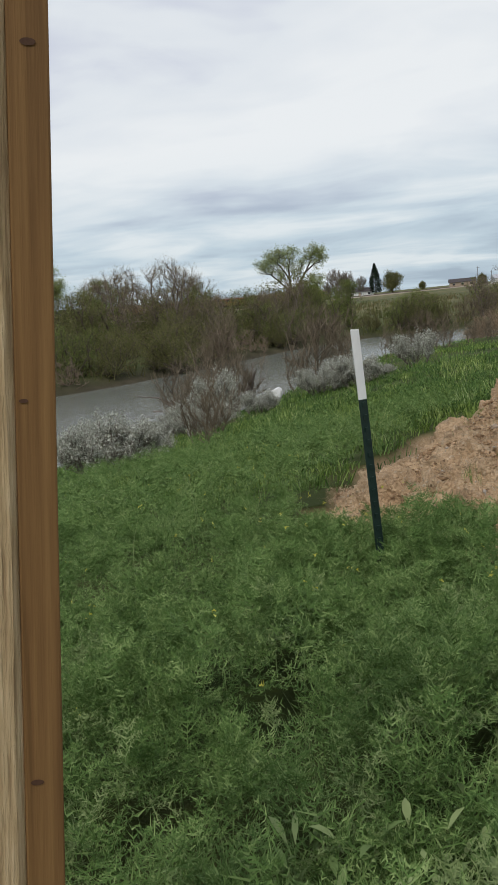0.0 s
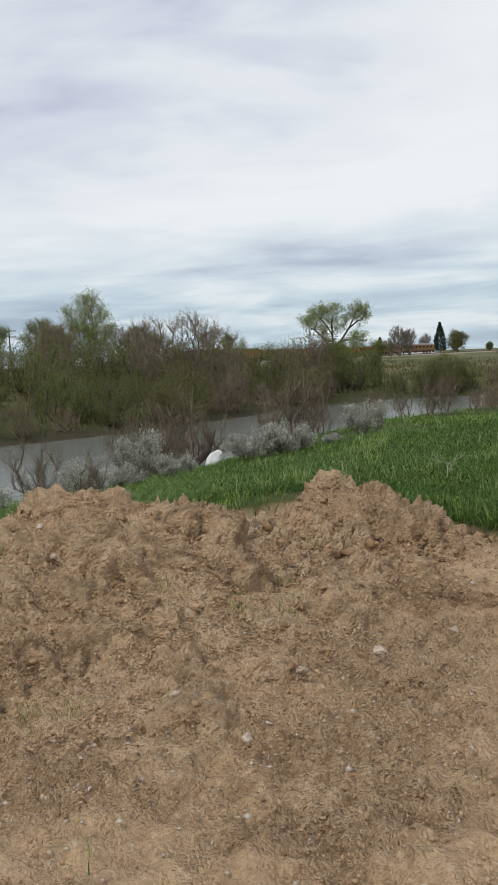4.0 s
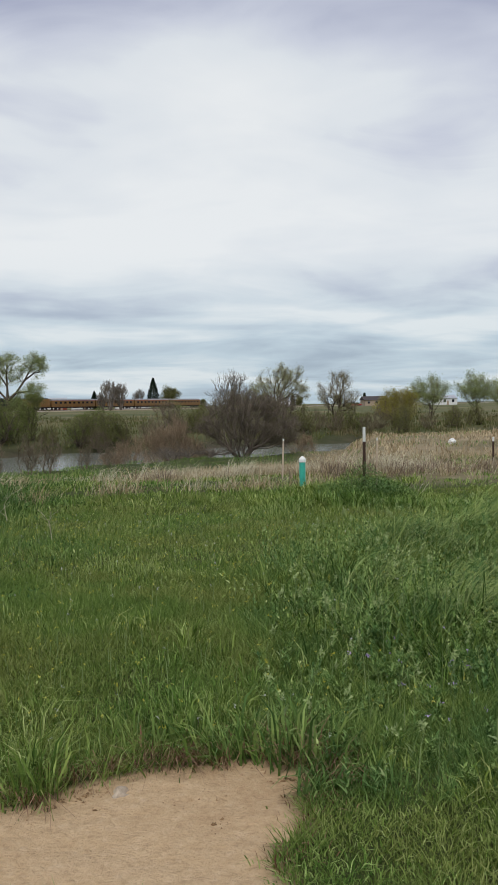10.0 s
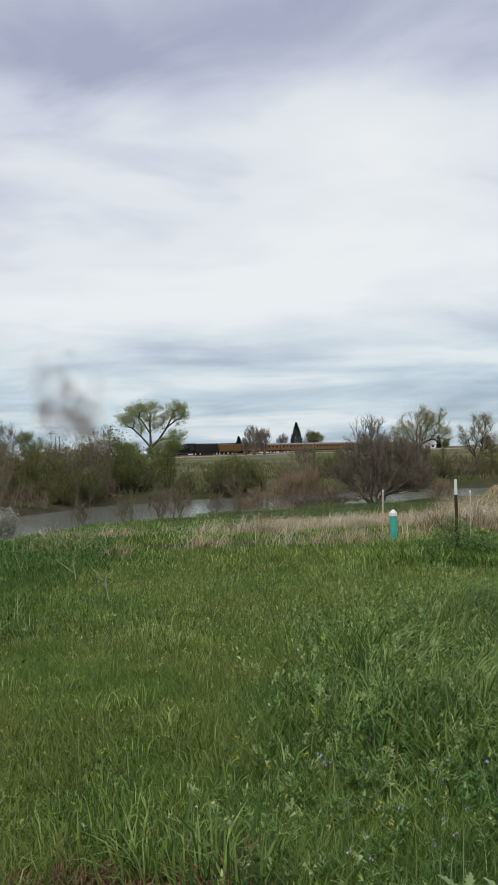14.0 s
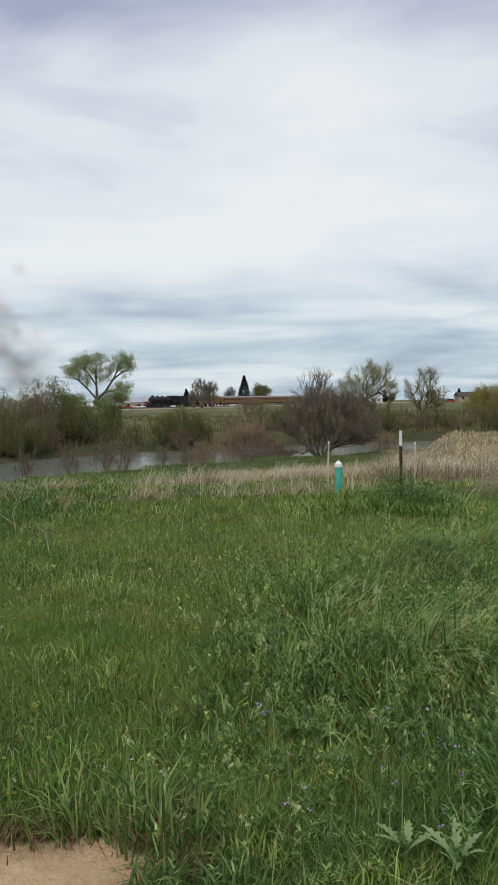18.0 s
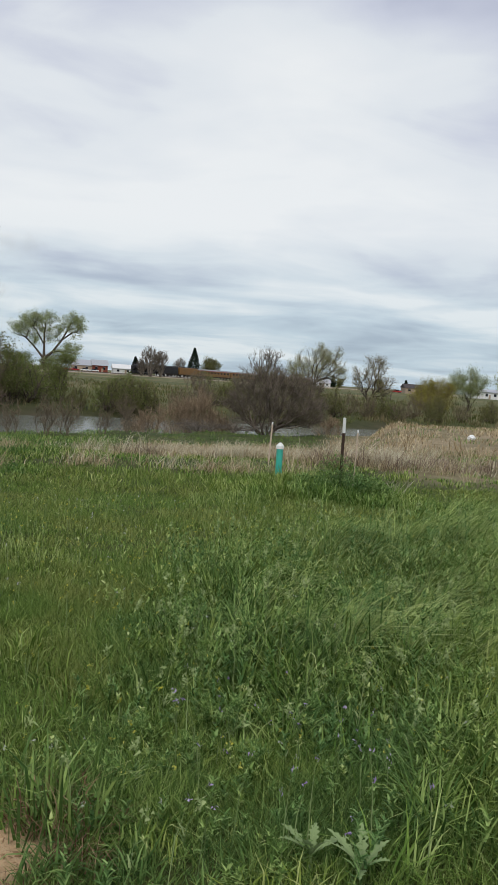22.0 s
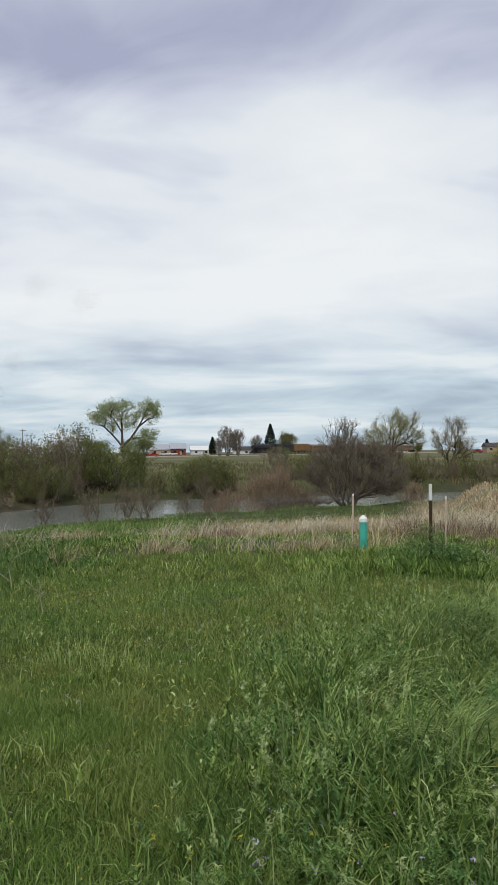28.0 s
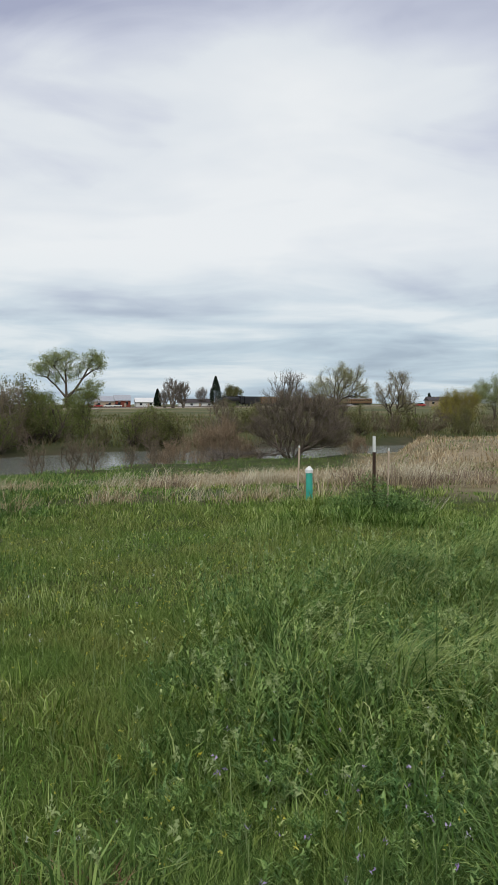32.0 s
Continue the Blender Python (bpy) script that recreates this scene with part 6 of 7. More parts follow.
    for x, y, turn, size, tall_ in ((2.4, 56.6, 120, 0.9, 0.8), (-1.4, 53.8, 200, 0.75, 0.9), (1.2, 55.2, 60, 1.0, 1.1), (3.4, 57.4, 290, 0.7, 0.7), (-2.6, 52.6, 20, 0.55, 0.8), (10.4, 59.8, 40, 0.8, 0.7)):
        copy_to(low, x, y, turn, size, tall_)
    # dead branches lying between the bushes
    drift = crown_tree("dead_branch", 23, [(0.5, 0, 0.5, 1.9, 0.9, 0.35)], 40, WOOD_GREY, TWIG_GREY, base_r=0.06, fork=0.2, stems=2, stem_room=0.5, stiff=0.8, twigs=(4, 0.5, 0.014), up=0.0, tip_r=0.012, label="fallen grey branch on the dry bank", category="branch", group="fallen branches")
    stand(drift, 2.3, 53.6, 170)
    copy_to(drift, 3.6, 54.4, 20, 1.1, 0.9)
    copy_to(drift, 1.2, 53.0, 100, 0.8, 1.0)
    # trees towards the right
    rough = crown_tree("half_bare_tree", 25, [(0, 0, 3.4, 2.9, 2.9, 2.4), (0, 0, 4.9, 1.8, 1.8, 1.1)], 150, BARK, TWIG_GREY, base_r=0.14, fork=0.8, stems=3, stem_room=0.3, stiff=0.9, twigs=(5, 0.8, 0.022), up=0.4, tip_r=0.016, label="tree with a fan of bare grey twigs", group=FAR_TREES)
    stand(rough, 9.9, 99, 40)
    pale = crown_tree("pale_willow", 26, [(0, 0, 5.4, 5.6, 4.6, 3.0), (1.8, 0, 7.2, 3.2, 3, 2.0), (-3.4, 0, 4.0, 2.8, 2.4, 2.2), (4.0, 0, 4.0, 2.5, 2.2, 2.2), (0, 0, 3.0, 4.5, 3.5, 1.8)], 260, BARK, TWIG_GREY, base_r=0.30, fork=2.0, stems=2, stem_room=0.4, stiff=0.6, twigs=(5, 0.9, 0.035), up=0.0,
                      leaf=LEAF_PALE, leaves=6, leaf_size=0.06, leaf_room=0.2, tip_r=0.025, label="broad tree with pale budding leaves", group=FAR_TREES)
    stand(pale, 24.6, 157, 10)
    buds = crown_tree("budding_tree", 27, [(0, 0, 3.8, 2.3, 2.2, 2.1), (0.4, 0, 5.2, 1.4, 1.4, 0.9), (1.5, 0, 2.8, 1.2, 1.2, 1.2)], 150, BARK, TWIG_GREY, base_r=0.16, fork=1.5, stems=2, stem_room=0.2, stiff=0.6, twigs=(5, 0.6, 0.022), up=0.15,
                      leaf=LEAF_BUD, leaves=6, leaf_size=0.03, leaf_room=0.11, tip_r=0.018, label="round tree with yellowish buds", group=FAR_TREES)
    stand(buds, 19.8, 89.4, 10)
    yellow = crown_tree("yellow_shrub", 28, [(0, 0, 2.0, 2.9, 2.6, 1.8), (0.8, 0, 3.0, 1.8, 1.8, 1.0)], 130, TWIG_BROWN, TWIG_BROWN, base_r=0.07, fork=0.4, stems=8, stem_room=0.6, stiff=0.8, twigs=(5, 0.7, 0.025), up=0.5,
                        leaf=LEAF_YELLOW, leaves=6, leaf_size=0.055, leaf_room=0.2, tip_r=0.016, label="dense yellow-brown shrub across the river", category="shrub", group=FAR_TREES)
    stand(yellow, 28.6, 97, 0)
    green = crown_tree("small_green_tree", 29, [(0, 0, 3.3, 2.6, 2.6, 2.2)], 110, BARK, TWIG_BROWN, base_r=0.12, fork=1.0, stems=2, stem_room=0.3, stiff=0.6, twigs=(4, 0.7, 0.03), up=0.2, leaf=LEAF_SPRING, leaves=6, leaf_size=0.075, leaf_room=0.28, tip_r=0.02, label="small tree in bright young leaf", group=FAR_TREES)
    stand(green, 38.2, 113, 0)
    copy_to(green, 47.8, 121, 140, 1.1)
    copy_to(green, 49.2, 114, 250, 0.95)
    copy_to(green, 58.0, 118, 30, 1.1)
    copy_to(spring, 21.8, 87.5, 20, 0.6)
    copy_to(yellow, 31.0, 108, 90, 0.75)
    # the group of trees round the farmhouse, beyond the railway
    far_bare = crown_tree("upright_bare_tree", 31, [(0, 0, 7.6, 4.4, 4.0, 4.4), (-1.5, 0, 8.8, 2.6, 2.6, 3.0), (2.2, 0, 6.6, 2.8, 2.8, 3.0), (0, 0, 3.4, 2.6, 2.6, 2.0)], 200, TWIG_GREY, TWIG_GREY, base_r=0.3, fork=1.5, stems=4, stem_room=0.8, stiff=0.8, twigs=(7, 1.5, 0.06), up=0.7, tip_r=0.045, label="far bare tree with a rounded crown of grey twigs", group="trees before the railway")
    stand(far_bare, -11.0, 352, 0)
    copy_to(far_bare, -7.2, 353, 140, 0.9, 1.0)
    copy_to(far_bare, -14.6, 355, 50, 0.62, 1.0)
    copy_to(far_bare, 0.6, 433, 200, 0.75, 1.1)
    weeping = crown_tree("weeping_tree", 32, [(0, 0, 6.8, 4.6, 4.2, 4.0), (0, 0, 3.5, 4.0, 4.0, 2.4)], 130, BARK, TWIG_BROWN, base_r=0.35, fork=2.0, stems=1, stiff=0.5, twigs=(4, 1.6, 0.08), up=-0.3, leaf=LEAF_OLIVE, leaves=3, leaf_size=0.30, leaf_room=0.5, tip_r=0.06, label="far rounded tree in olive leaf", group="trees round the farmhouse")
    stand(weeping, 15.4, 430, 0)
    for x, y, turn, size in ((72, 520, 60, 0.6), (130, 560, 160, 0.7), (190, 600, 260, 0.8), (-96, 430, 10, 0.6), (-130, 450, 100, 0.7), (-70, 470, 200, 0.55), (40, 540, 240, 0.5), (104, 560, 300, 0.6)):
        copy_to(weeping, x, y, turn, size)
    for x, y, h, w in ((7.5, 430, 15.0, 5.6), (-21.2, 437, 8.8, 3.4), (96, 540, 8.0, 3.0), (150, 570, 8, 3.4)):
        rng2 = np.random.default_rng(int(h * 10))
        root = thing("conifer", pose(x, y, float(land(x, y))), "dark narrow conifer far behind the railway", "conifer", group="far conifers")
        place("trunk", fast_mesh("trunk", *sticks([[0, 0, -0.2, 0, 0, h * 0.95, 0.25, 0.05]], 6), BARK), root)
        n = 1500
        up = rng2.uniform(0.08, 1, n) ** 0.9
        r = (w / 2) * np.minimum(1.0, (1.03 - up) * 1.9) * rng2.uniform(0.35, 1.05, n) ** 0.6
        a = rng2.uniform(0, 2 * np.pi, n)
        at = np.stack([r * np.cos(a), r * np.sin(a), up * h], 1)
        v, t = leaf_cloud(rng2, at, 2, 0.42, 0.14, 0.1)
        place("needles", fast_mesh("needles", v, t, NEEDLES), root)


build_trees()


def build_bank_shrubs():
    """Sagebrush, saplings and a dead log on the near bank."""
    sage = crown_tree("sagebrush", 41, [(0, 0, 0.48, 0.80, 0.7, 0.42), (0.3, 0, 0.75, 0.4, 0.4, 0.28), (-0.45, 0.1, 0.55, 0.4, 0.4, 0.35)], 120, TWIG_GREY, TWIG_GREY, base_r=0.03, fork=0.15, stems=7, stem_room=0.2, stiff=0.8, twigs=(4, 0.24, 0.009), up=0.9,
                      leaf=LEAF_SAGE, leaves=3, leaf_size=0.026, leaf_room=0.03, tip_r=0.005, label="silvery grey sagebrush on the bank", category="shrub", group="sagebrush on the bank")
    stand(sage, -8.4, 24.6, 0)
    for x, y, turn, size, tall in ((-14.2, 19.4, 40, 0.95, 1.35), (-13.7, 16.6, 90, 0.7, 0.8), (-11.4, 21.0, 10, 1.0, 0.8), (-10.4, 20.8, 200, 1.0, 0.85), (-10.9, 21.8, 130, 0.9, 0.9), (-14.6, 9.2, 60, 0.95, 0.95), (-14.2, 10.4, 280, 0.9, 0.8), (-14.0, 14.6, 150, 0.8, 1.0),
                                   (-15.2, 11.0, 300, 0.9, 1.0), (-14.7, 16.4, 320, 0.8, 0.9), (-13.0, 18.4, 220, 0.75, 0.8), (-15.6, 18.2, 0, 0.7, 0.8), (-9.4, 23.6, 70, 0.5, 0.6), (-16.4, 13.8, 10, 0.9, 0.8)):
        copy_to(sage, x, y, turn, size, tall)
    sapling = crown_tree("bare_sapling", 42, [(0, 0, 1.5, 0.85, 0.85, 0.7), (0, 0, 0.8, 0.7, 0.7, 0.5)], 46, TWIG_BROWN, TWIG_BROWN, base_r=0.032, fork=0.35, stems=4, stem_room=0.3, stiff=0.7, twigs=(5, 0.45, 0.014), up=0.45, tip_r=0.010, label="leafless sapling with thin twigs", category="sapling", group="saplings on the bank")
    stand(sapling, -13.1, 10.3, 0, 0.62)
    for x, y, turn, size in ((-13.3, 13.5, 50, 0.5), (-11.9, 32.0, 100, 1.5), (-11.1, 33.0, 10, 1.4), (-12.6, 31.2, 70, 0.9), (-10.6, 31.5, 220, 0.8), (-6.0, 42.0, 30, 0.95), (-5.2, 43.0, 130, 0.9), (-15.7, 25.4, 150, 1.3), (-15.0, 26.2, 250, 1.5), (-16.0, 24.4, 320, 1.2), (-14.6, 24.8, 20, 0.8),
                             (-3.6, 45.5, 60, 0.7), (-2.5, 47.0, 200, 0.7), (-7.4, 40.0, 260, 0.8), (-14.2, 27.6, 40, 1.0), (-16.3, 26.6, 90, 0.9), (-8.6, 36.5, 45, 0.7)):
        copy_to(sapling, x, y, turn, size)
    z = float(land(-15.1, 27.5))
    log = thing("dead_log", pose(-15.1, 27.5, z, 0, 0, -15), "dead grey forked log leaning over the water", "log")
    place("log", fast_mesh("log", *sticks([[-3.2, 0.5, 0.35, -1.6, 0.2, 0.30, 0.09, 0.12], [-1.6, 0.2, 0.3, 0.1, 0, 0.25, 0.12, 0.17], [0.1, 0, 0.25, 0.9, 0.1, 1.0, 0.17, 0.13], [0.9, 0.1, 1.0, 1.25, 0.1, 1.75, 0.13, 0.03]], 8), WOOD_GREY), log)
    place("branch", fast_mesh("branch", *sticks([[-1.2, 0.1, 0.3, -2.6, -0.2, 1.0, 0.06, 0.03], [-2.6, -0.2, 1.0, -3.4, -0.3, 1.1, 0.03, 0.015], [-0.6, 0.1, 0.3, -1.2, 0.2, 1.3, 0.05, 0.02]], 6), WOOD_GREY), log)
    # white sack lying in the grass
    bm = bmesh.new()
    bmesh.ops.create_icosphere(bm, subdivisions=4, radius=0.22)
    for v in bm.verts:
        k = 1 + 0.25 * noise.noise(v.co * 5) + 0.1 * noise.noise(v.co * 14)
        v.co = Vector((v.co.x * 0.95 * k, v.co.y * 0.7 * k, v.co.z * 1.6 * k))
        v.co = Matrix.Rotation(math.radians(42), 4, "Y") @ v.co
        v.co.z = max(v.co.z, -0.2)
    sack = part("plastic_sack", bm, BAG, smooth=True)
    sack.location = (-12.9, 22.6, float(land(-12.9, 22.6)) + 0.13)
    tagged(sack, "crumpled white plastic sack lying in the grass", "sack")


build_bank_shrubs()

# ---- posts, stakes and the marker pipe ----


def steel_post(x, y, top, paint, split, label, lean=0.0):
    z = float(land(x, y))
    h = top - z
    root = thing("steel_post", pose(x, y, z, 0, lean, 25), label, "post", group="steel fence posts")
    for name, mat, z0, z1 in (("shaft", paint, -0.2, h - split), ("painted_tip", POST_WHITE, h - split, h)):
        bm = bmesh.new()
        box(bm, -0.019, -0.004, z0, 0.019, 0.004, z1, 0.0015)
        box(bm, -0.004, 0.0045, z0, 0.004, 0.034, z1, 0.0015)
        if name == "shaft":
            for k in range(int(max(0, h - split) / 0.055)):
                box(bm, -0.007, -0.011, 0.03 + k * 0.055, 0.007, -0.0045, 0.05 + k * 0.055)
        part(name, bm, mat, root, "white-painted tip" if mat is POST_WHITE else "")
    return root


steel_post(-10.62, -0.23, 1.262, POST_GREEN, 0.30, "dark green steel post with a white tip, standing in weeds", -2.6)
steel_post(2.2, 11.2, 1.08, POST_RUST, 0.2, "rusty brown steel post with a white tip by the dry grass")
steel_post(6.95, 18.0, 0.62, POST_RUST, 0.10, "short rusty steel post in dry grass")


def wooden_stake(x, y, top, wide, lean_x, lean_y, label, turn=0.0):
    z = float(land(x, y))
    root = thing("wooden_stake", pose(x, y, z, lean_x, lean_y, turn), label, "stake", group="survey stakes")
    h = top - z
    bm = bmesh.new()
    box(bm, -wide / 2, -0.009, 0.1, wide / 2, 0.009, h - 0.04, 0.002)
    part("lath", bm, WOOD_STAKE, root)
    bm = bmesh.new()
    tube(bm, (0, 0, 0.0995), (0, 0, -0.12), wide * 0.62, 0.003, 4)
    part("point", bm, WOOD_STAKE, root)
    bm = boxed(-wide * 0.5, -0.0085, h - 0.0395, wide * 0.49, 0.0085, h, 0.0015)
    part("splintered_top", bm, POST_WHITE if wide < 0.027 else WOOD_STAKE, root)
    return root


wooden_stake(-9.388, -1.0, 1.09, 0.028, 0, -4.2, "pale wooden survey stake with a splintered top")
wooden_stake(1.62, 14.7, 0.80, 0.0265, 0, 2.0, "thin pale wooden stake in dry grass")
wooden_stake(2.38, 11.25, 0.93, 0.016, 0, 1.0, "thin pale lath beside the steel post")


def marker_pipe():
    x, y = 1.48, 12.05
    z = float(land(x, y))
    root = thing("marker_pipe", pose(x, y, z), "teal plastic marker pipe with a white cap in the grass", "marker pipe")
    part("pipe", tubed((0, 0, -0.2), (0, 0, 0.555 - z), 0.046, sides=24), TEAL, root, smooth=False)
    bm = bmesh.new()
    tube(bm, (0, 0, 0.556 - z), (0, 0, 0.60 - z), 0.054, sides=24)
    tube(bm, (0, 0, 0.601 - z), (0, 0, 0.645 - z), 0.054, 0.014, sides=24)
    part("cap", bm, CAP_WHITE, root, "white pointed cap")


marker_pipe()


def timber_post():
    """The fence post close to the camera at the start: a smooth stained face and a sawn edge."""
    root = thing("fence_post", pose(-11.184, -3.112, 0.0, 0, 6.12, 18.6), "brown stained square timber post", "fence post")
    part("beam", boxed(-0.0445, 0.0, -0.3, 0.0, 0.09, 2.6, 0.0025), WOOD_POST, root)
    bm = bmesh.new()
    steps = 90
    left, right = [], []
    for i in range(steps + 1):
        z = -0.3 + 2.9 * i / steps
        wob = 0.0035 * noise.noise(Vector((z * 3, 0, 0))) + 0.002 * noise.noise(Vector((z * 13, 4, 0)))
        ring = [(-0.13, -0.004), (-0.0535 + wob, -0.006), (-0.0447, 0.003), (-0.0447, 0.09), (-0.13, 0.09)]
        left.append([bm.verts.new((x, y, z)) for x, y in ring])
    for p, q in zip(left[:-1], left[1:]):
        for i in range(5):
            bm.faces.new((p[i], p[(i + 1) % 5], q[(i + 1) % 5], q[i]))
    bm.faces.new(left[0]), bm.faces.new(left[-1][::-1])
    part("sawn_board", bm, WOOD_RAW, root, "rough pale sawn board")
    for kx, kz, kr in ((-0.022, 1.71, 0.005), (-0.03, 0.88, 0.0045), (-0.035, 1.33, 0.003)):
        bm = bmesh.new()
        bmesh.ops.create_circle(bm, cap_ends=True, segments=14, radius=kr, matrix=Matrix.Translation((kx, -0.0012, kz)) @ Matrix.Rotation(radians(90), 4, "X") @ Matrix.Diagonal((1.7, 0.8, 1, 1)))
        part("knot", bm, WOOD_KNOT, root)


timber_post()

# ---- stones, pebbles and clods on the track ----


STONE_TAN = material("tan_fieldstone", [(0.30, 0.22, 0.15), (0.50, 0.41, 0.31), (0.62, 0.54, 0.44)], scale=9, rough=0.9, bump=0.6, bump_scale=25)


def boulder(name, seed, x, y, size, squash, mat, label, category="stone", group=""):
    bm = bmesh.new()
    bmesh.ops.create_icosphere(bm, subdivisions=3, radius=0.5)
    for v in bm.verts:
        p = v.co * 2.2 + Vector((seed, seed * 2, 0))
        k = 1 + 0.5 * noise.noise(p) + 0.22 * noise.noise(p * 2.7)
        v.co = Vector((v.co.x * k * size[0], v.co.y * k * size[1], v.co.z * k * size[2]))
    ob = part(name, bm, mat)
    ob.location = (x, y, float(land(x, y)) + (float(mound(x, y)) * 0.95 + float(heap_relief(x, y)) - 0.05 if float(mound(x, y)) > 0.05 else 0.0) + size[2] * squash)
    ob.rotation_euler = (0, 0, seed * 1.3)
    return tagged(ob, label, category, group)


boulder("limestone_rock", 3.1, -5.26, 2.62, (0.26, 0.19, 0.15), 0.0, STONE, "white broken limestone rock on the dirt track", "rock")
STONES = [(-7.2, 1.5, 0.08), (-6.78, 1.95, 0.07), (-7.58, 1.13, 0.06), (-7.7, 0.25, 0.06), (-3.31, 1.86, 0.10), (-2.07, 1.63, 0.05), (-1.03, 2.57, 0.12), (-9.3, 1.9, 0.06), (-9.05, 1.5, 0.05), (-9.78, 1.82, 0.05), (-6.2, 3.3, 0.06), (-5.9, 1.6, 0.05), (-4.2, 1.5, 0.04), (-3.0, 2.7, 0.05), (-2.6, 2.8, 0.05), (-1.6, 2.4, 0.05), (-8.3, 4.9, 0.09), (-6.6, 3.0, 0.05), (-8.1, 0.6, 0.05)]
for i, (sx, sy, ss) in enumerate(STONES):
    boulder("stone", 4.7 + i * 1.37, sx, sy, (ss * 0.9, ss * 0.7, ss * 0.6), -0.45, STONE_TAN, "pale stone lying on the bare soil", "stone", "stones on the soil")
boulder("white_lump", 9.4, 10.1, 29.1, (0.26, 0.22, 0.2), 0.5, BAG, "white lump lying in the dry grass", "sack")


def build_clods():
    rng = np.random.default_rng(51)
    iv = np.array([(1, 0, 0), (-1, 0, 0), (0, 1, 0), (0, -1, 0), (0, 0, 1), (0, 0, -1.0)])
    it = np.array([(0, 2, 4), (2, 1, 4), (1, 3, 4), (3, 0, 4), (2, 0, 5), (1, 2, 5), (3, 1, 5), (0, 3, 5)])

    def litter(name, mat, label, area, n, size, keep, few=2.5):
        x, y = scatter(rng, n, *area, keep)
        s = rng.uniform(0, 1, len(x)) ** few * (size[1] - size[0]) + size[0]
        k = 1 + rng.normal(0, 0.55, (len(x), len(iv), 1))
        ax = s[:, None] * rng.uniform(0.6, 1.4, (len(x), 3)) * [1, 1, 0.75]
        high = mound(x, y)
        z = land(x, y) + sunk(x, y) - 0.10 + np.where(high > 0.03, high * 0.95 + heap_relief(x, y), 0) - s * 0.1
        v = iv[None] * np.clip(k, 0.3, 1.8) * ax[:, None] + np.stack([x, y, z], 1)[:, None]
        t = (it[None] + (np.arange(len(x)) * len(iv))[:, None, None]).reshape(-1, 3)
        tagged(place(name, fast_mesh(name, v.reshape(-1, 3), t, mat)), label, "soil", kind="stuff")

    litter("soil_clods", CLOD, "loose tan crumbs of soil on the heap", (-11, -6.6, -0.6, 6.6), 52000, (0.004, 0.015), lambda x, y: (mound(x, y) > 0.05) & (lattice(x, y, 0.35, 3, 63) > -0.15), 1.8)
    litter("track_clods", CLOD, "crumbs of soil on the dirt track", (-9.6, -2.4, -1.0, 5.0), 80000, (0.002, 0.0105), lambda x, y: dirt_share(x, y) & (lattice(x, y, 0.7, 3, 61) > -0.05 + 0.14 * (x + 5.8)))
    litter("torn_lumps", CLOD_DARK, "torn lumps of soil and turf", (-9.0, -6.4, 3.2, 6.0), 1800, (0.012, 0.05), lambda x, y: mound(x, y) > 0.08)
    litter("edge_clods", CLOD_DARK, "torn clods along the edge of the grass", (-8.2, -0.1, 2.2, 7.0), 26000, (0.005, 0.032), lambda x, y: dirt_share(x, y) & ~dirt_share(x + 0.1, y + 0.22) & (x < -2.4))
    litter("edge_crumbs", CLOD_DARK, "dark crumbs under the edge of the grass", (-2.5, -0.1, 2.2, 3.2), 6000, (0.003, 0.010), lambda x, y: dirt_share(x, y) & ~dirt_share(x + 0.05, y + 0.15))
    litter("pebbles", PEBBLE, "pale pebbles scattered on the soil", (-11, -2.5, -1.8, 6.6), 8000, (0.002, 0.013), lambda x, y: dirt_share(x, y))
    litter("dark_crumbs", CLOD_DARK, "dark damp crumbs of soil", (-11, -2.5, -1.0, 6.6), 14000, (0.002, 0.011), lambda x, y: dirt_share(x, y) & (lattice(x, y, 0.45, 3, 64) > 0.12 + 0.06 * np.maximum(x + 5, 0)))

    litter("scattered_crumbs", CLOD_DARK, "brown crumbs scattered over the pale track", (-6.0, -0.1, -0.6, 3.4), 26000, (0.002, 0.008), lambda x, y: dirt_share(x, y) & (lattice(x, y, 0.35, 3, 66, 0.65) > 0.10 + 0.05 * (x + 4)))
    litter("pressed_clods", CLOD, "broken clods pressed up beside the wheel tracks", (-8.0, -2.0, 1.0, 3.4), 40000, (0.004, 0.020), lambda x, y: dirt_share(x, y) & ((np.abs(y - 2.98 + 0.03 * (x + 4) - 0.06 * np.sin(x * 0.9 + 2.98)) < 0.2) | (np.abs(y - 1.78 + 0.05 * (x + 4)) < 0.07)) & (np.sin(x * 32 + y * 9) * 0.5 + lattice(x, y, 0.14, 2, 67) > 0.62))
    litter("damp_clods", CLOD_DARK, "dark damp clods in the wheel holes", (-8.5, -2.5, 0.8, 4.2), 22000, (0.002, 0.011), lambda x, y: dirt_share(x, y) & (damp_share(x, y) > 0.55))

    # torn turf on the heap and track: shaggy tufts of dead grass and roots that hang downhill over a dark clod
    def surface(x, y):
        high = mound(x, y)
        return land(x, y) + sunk(x, y) - 0.10 + np.where(high > 0.03, high * 0.95 + heap_relief(x, y), 0)

    x, y = scatter(rng, 400, -11, -6.6, -0.6, 6.4, lambda x, y: (mound(x, y) > 0.06) & (lattice(x, y, 0.8, 2, 62) > -0.1))
    more_x, more_y = scatter(rng, 160, -8.6, -4.6, -0.5, 3.8, lambda x, y: dirt_share(x, y) & (lattice(x, y, 0.6, 2, 62) > 0.1))
    sod_x, sod_y, sod_r = (np.repeat(q, 3) for q in np.array(SODS).T)
    sod_x, sod_y = sod_x + rng.normal(0, 0.4, len(sod_x)) * sod_r, sod_y + rng.normal(0, 0.4, len(sod_x)) * sod_r
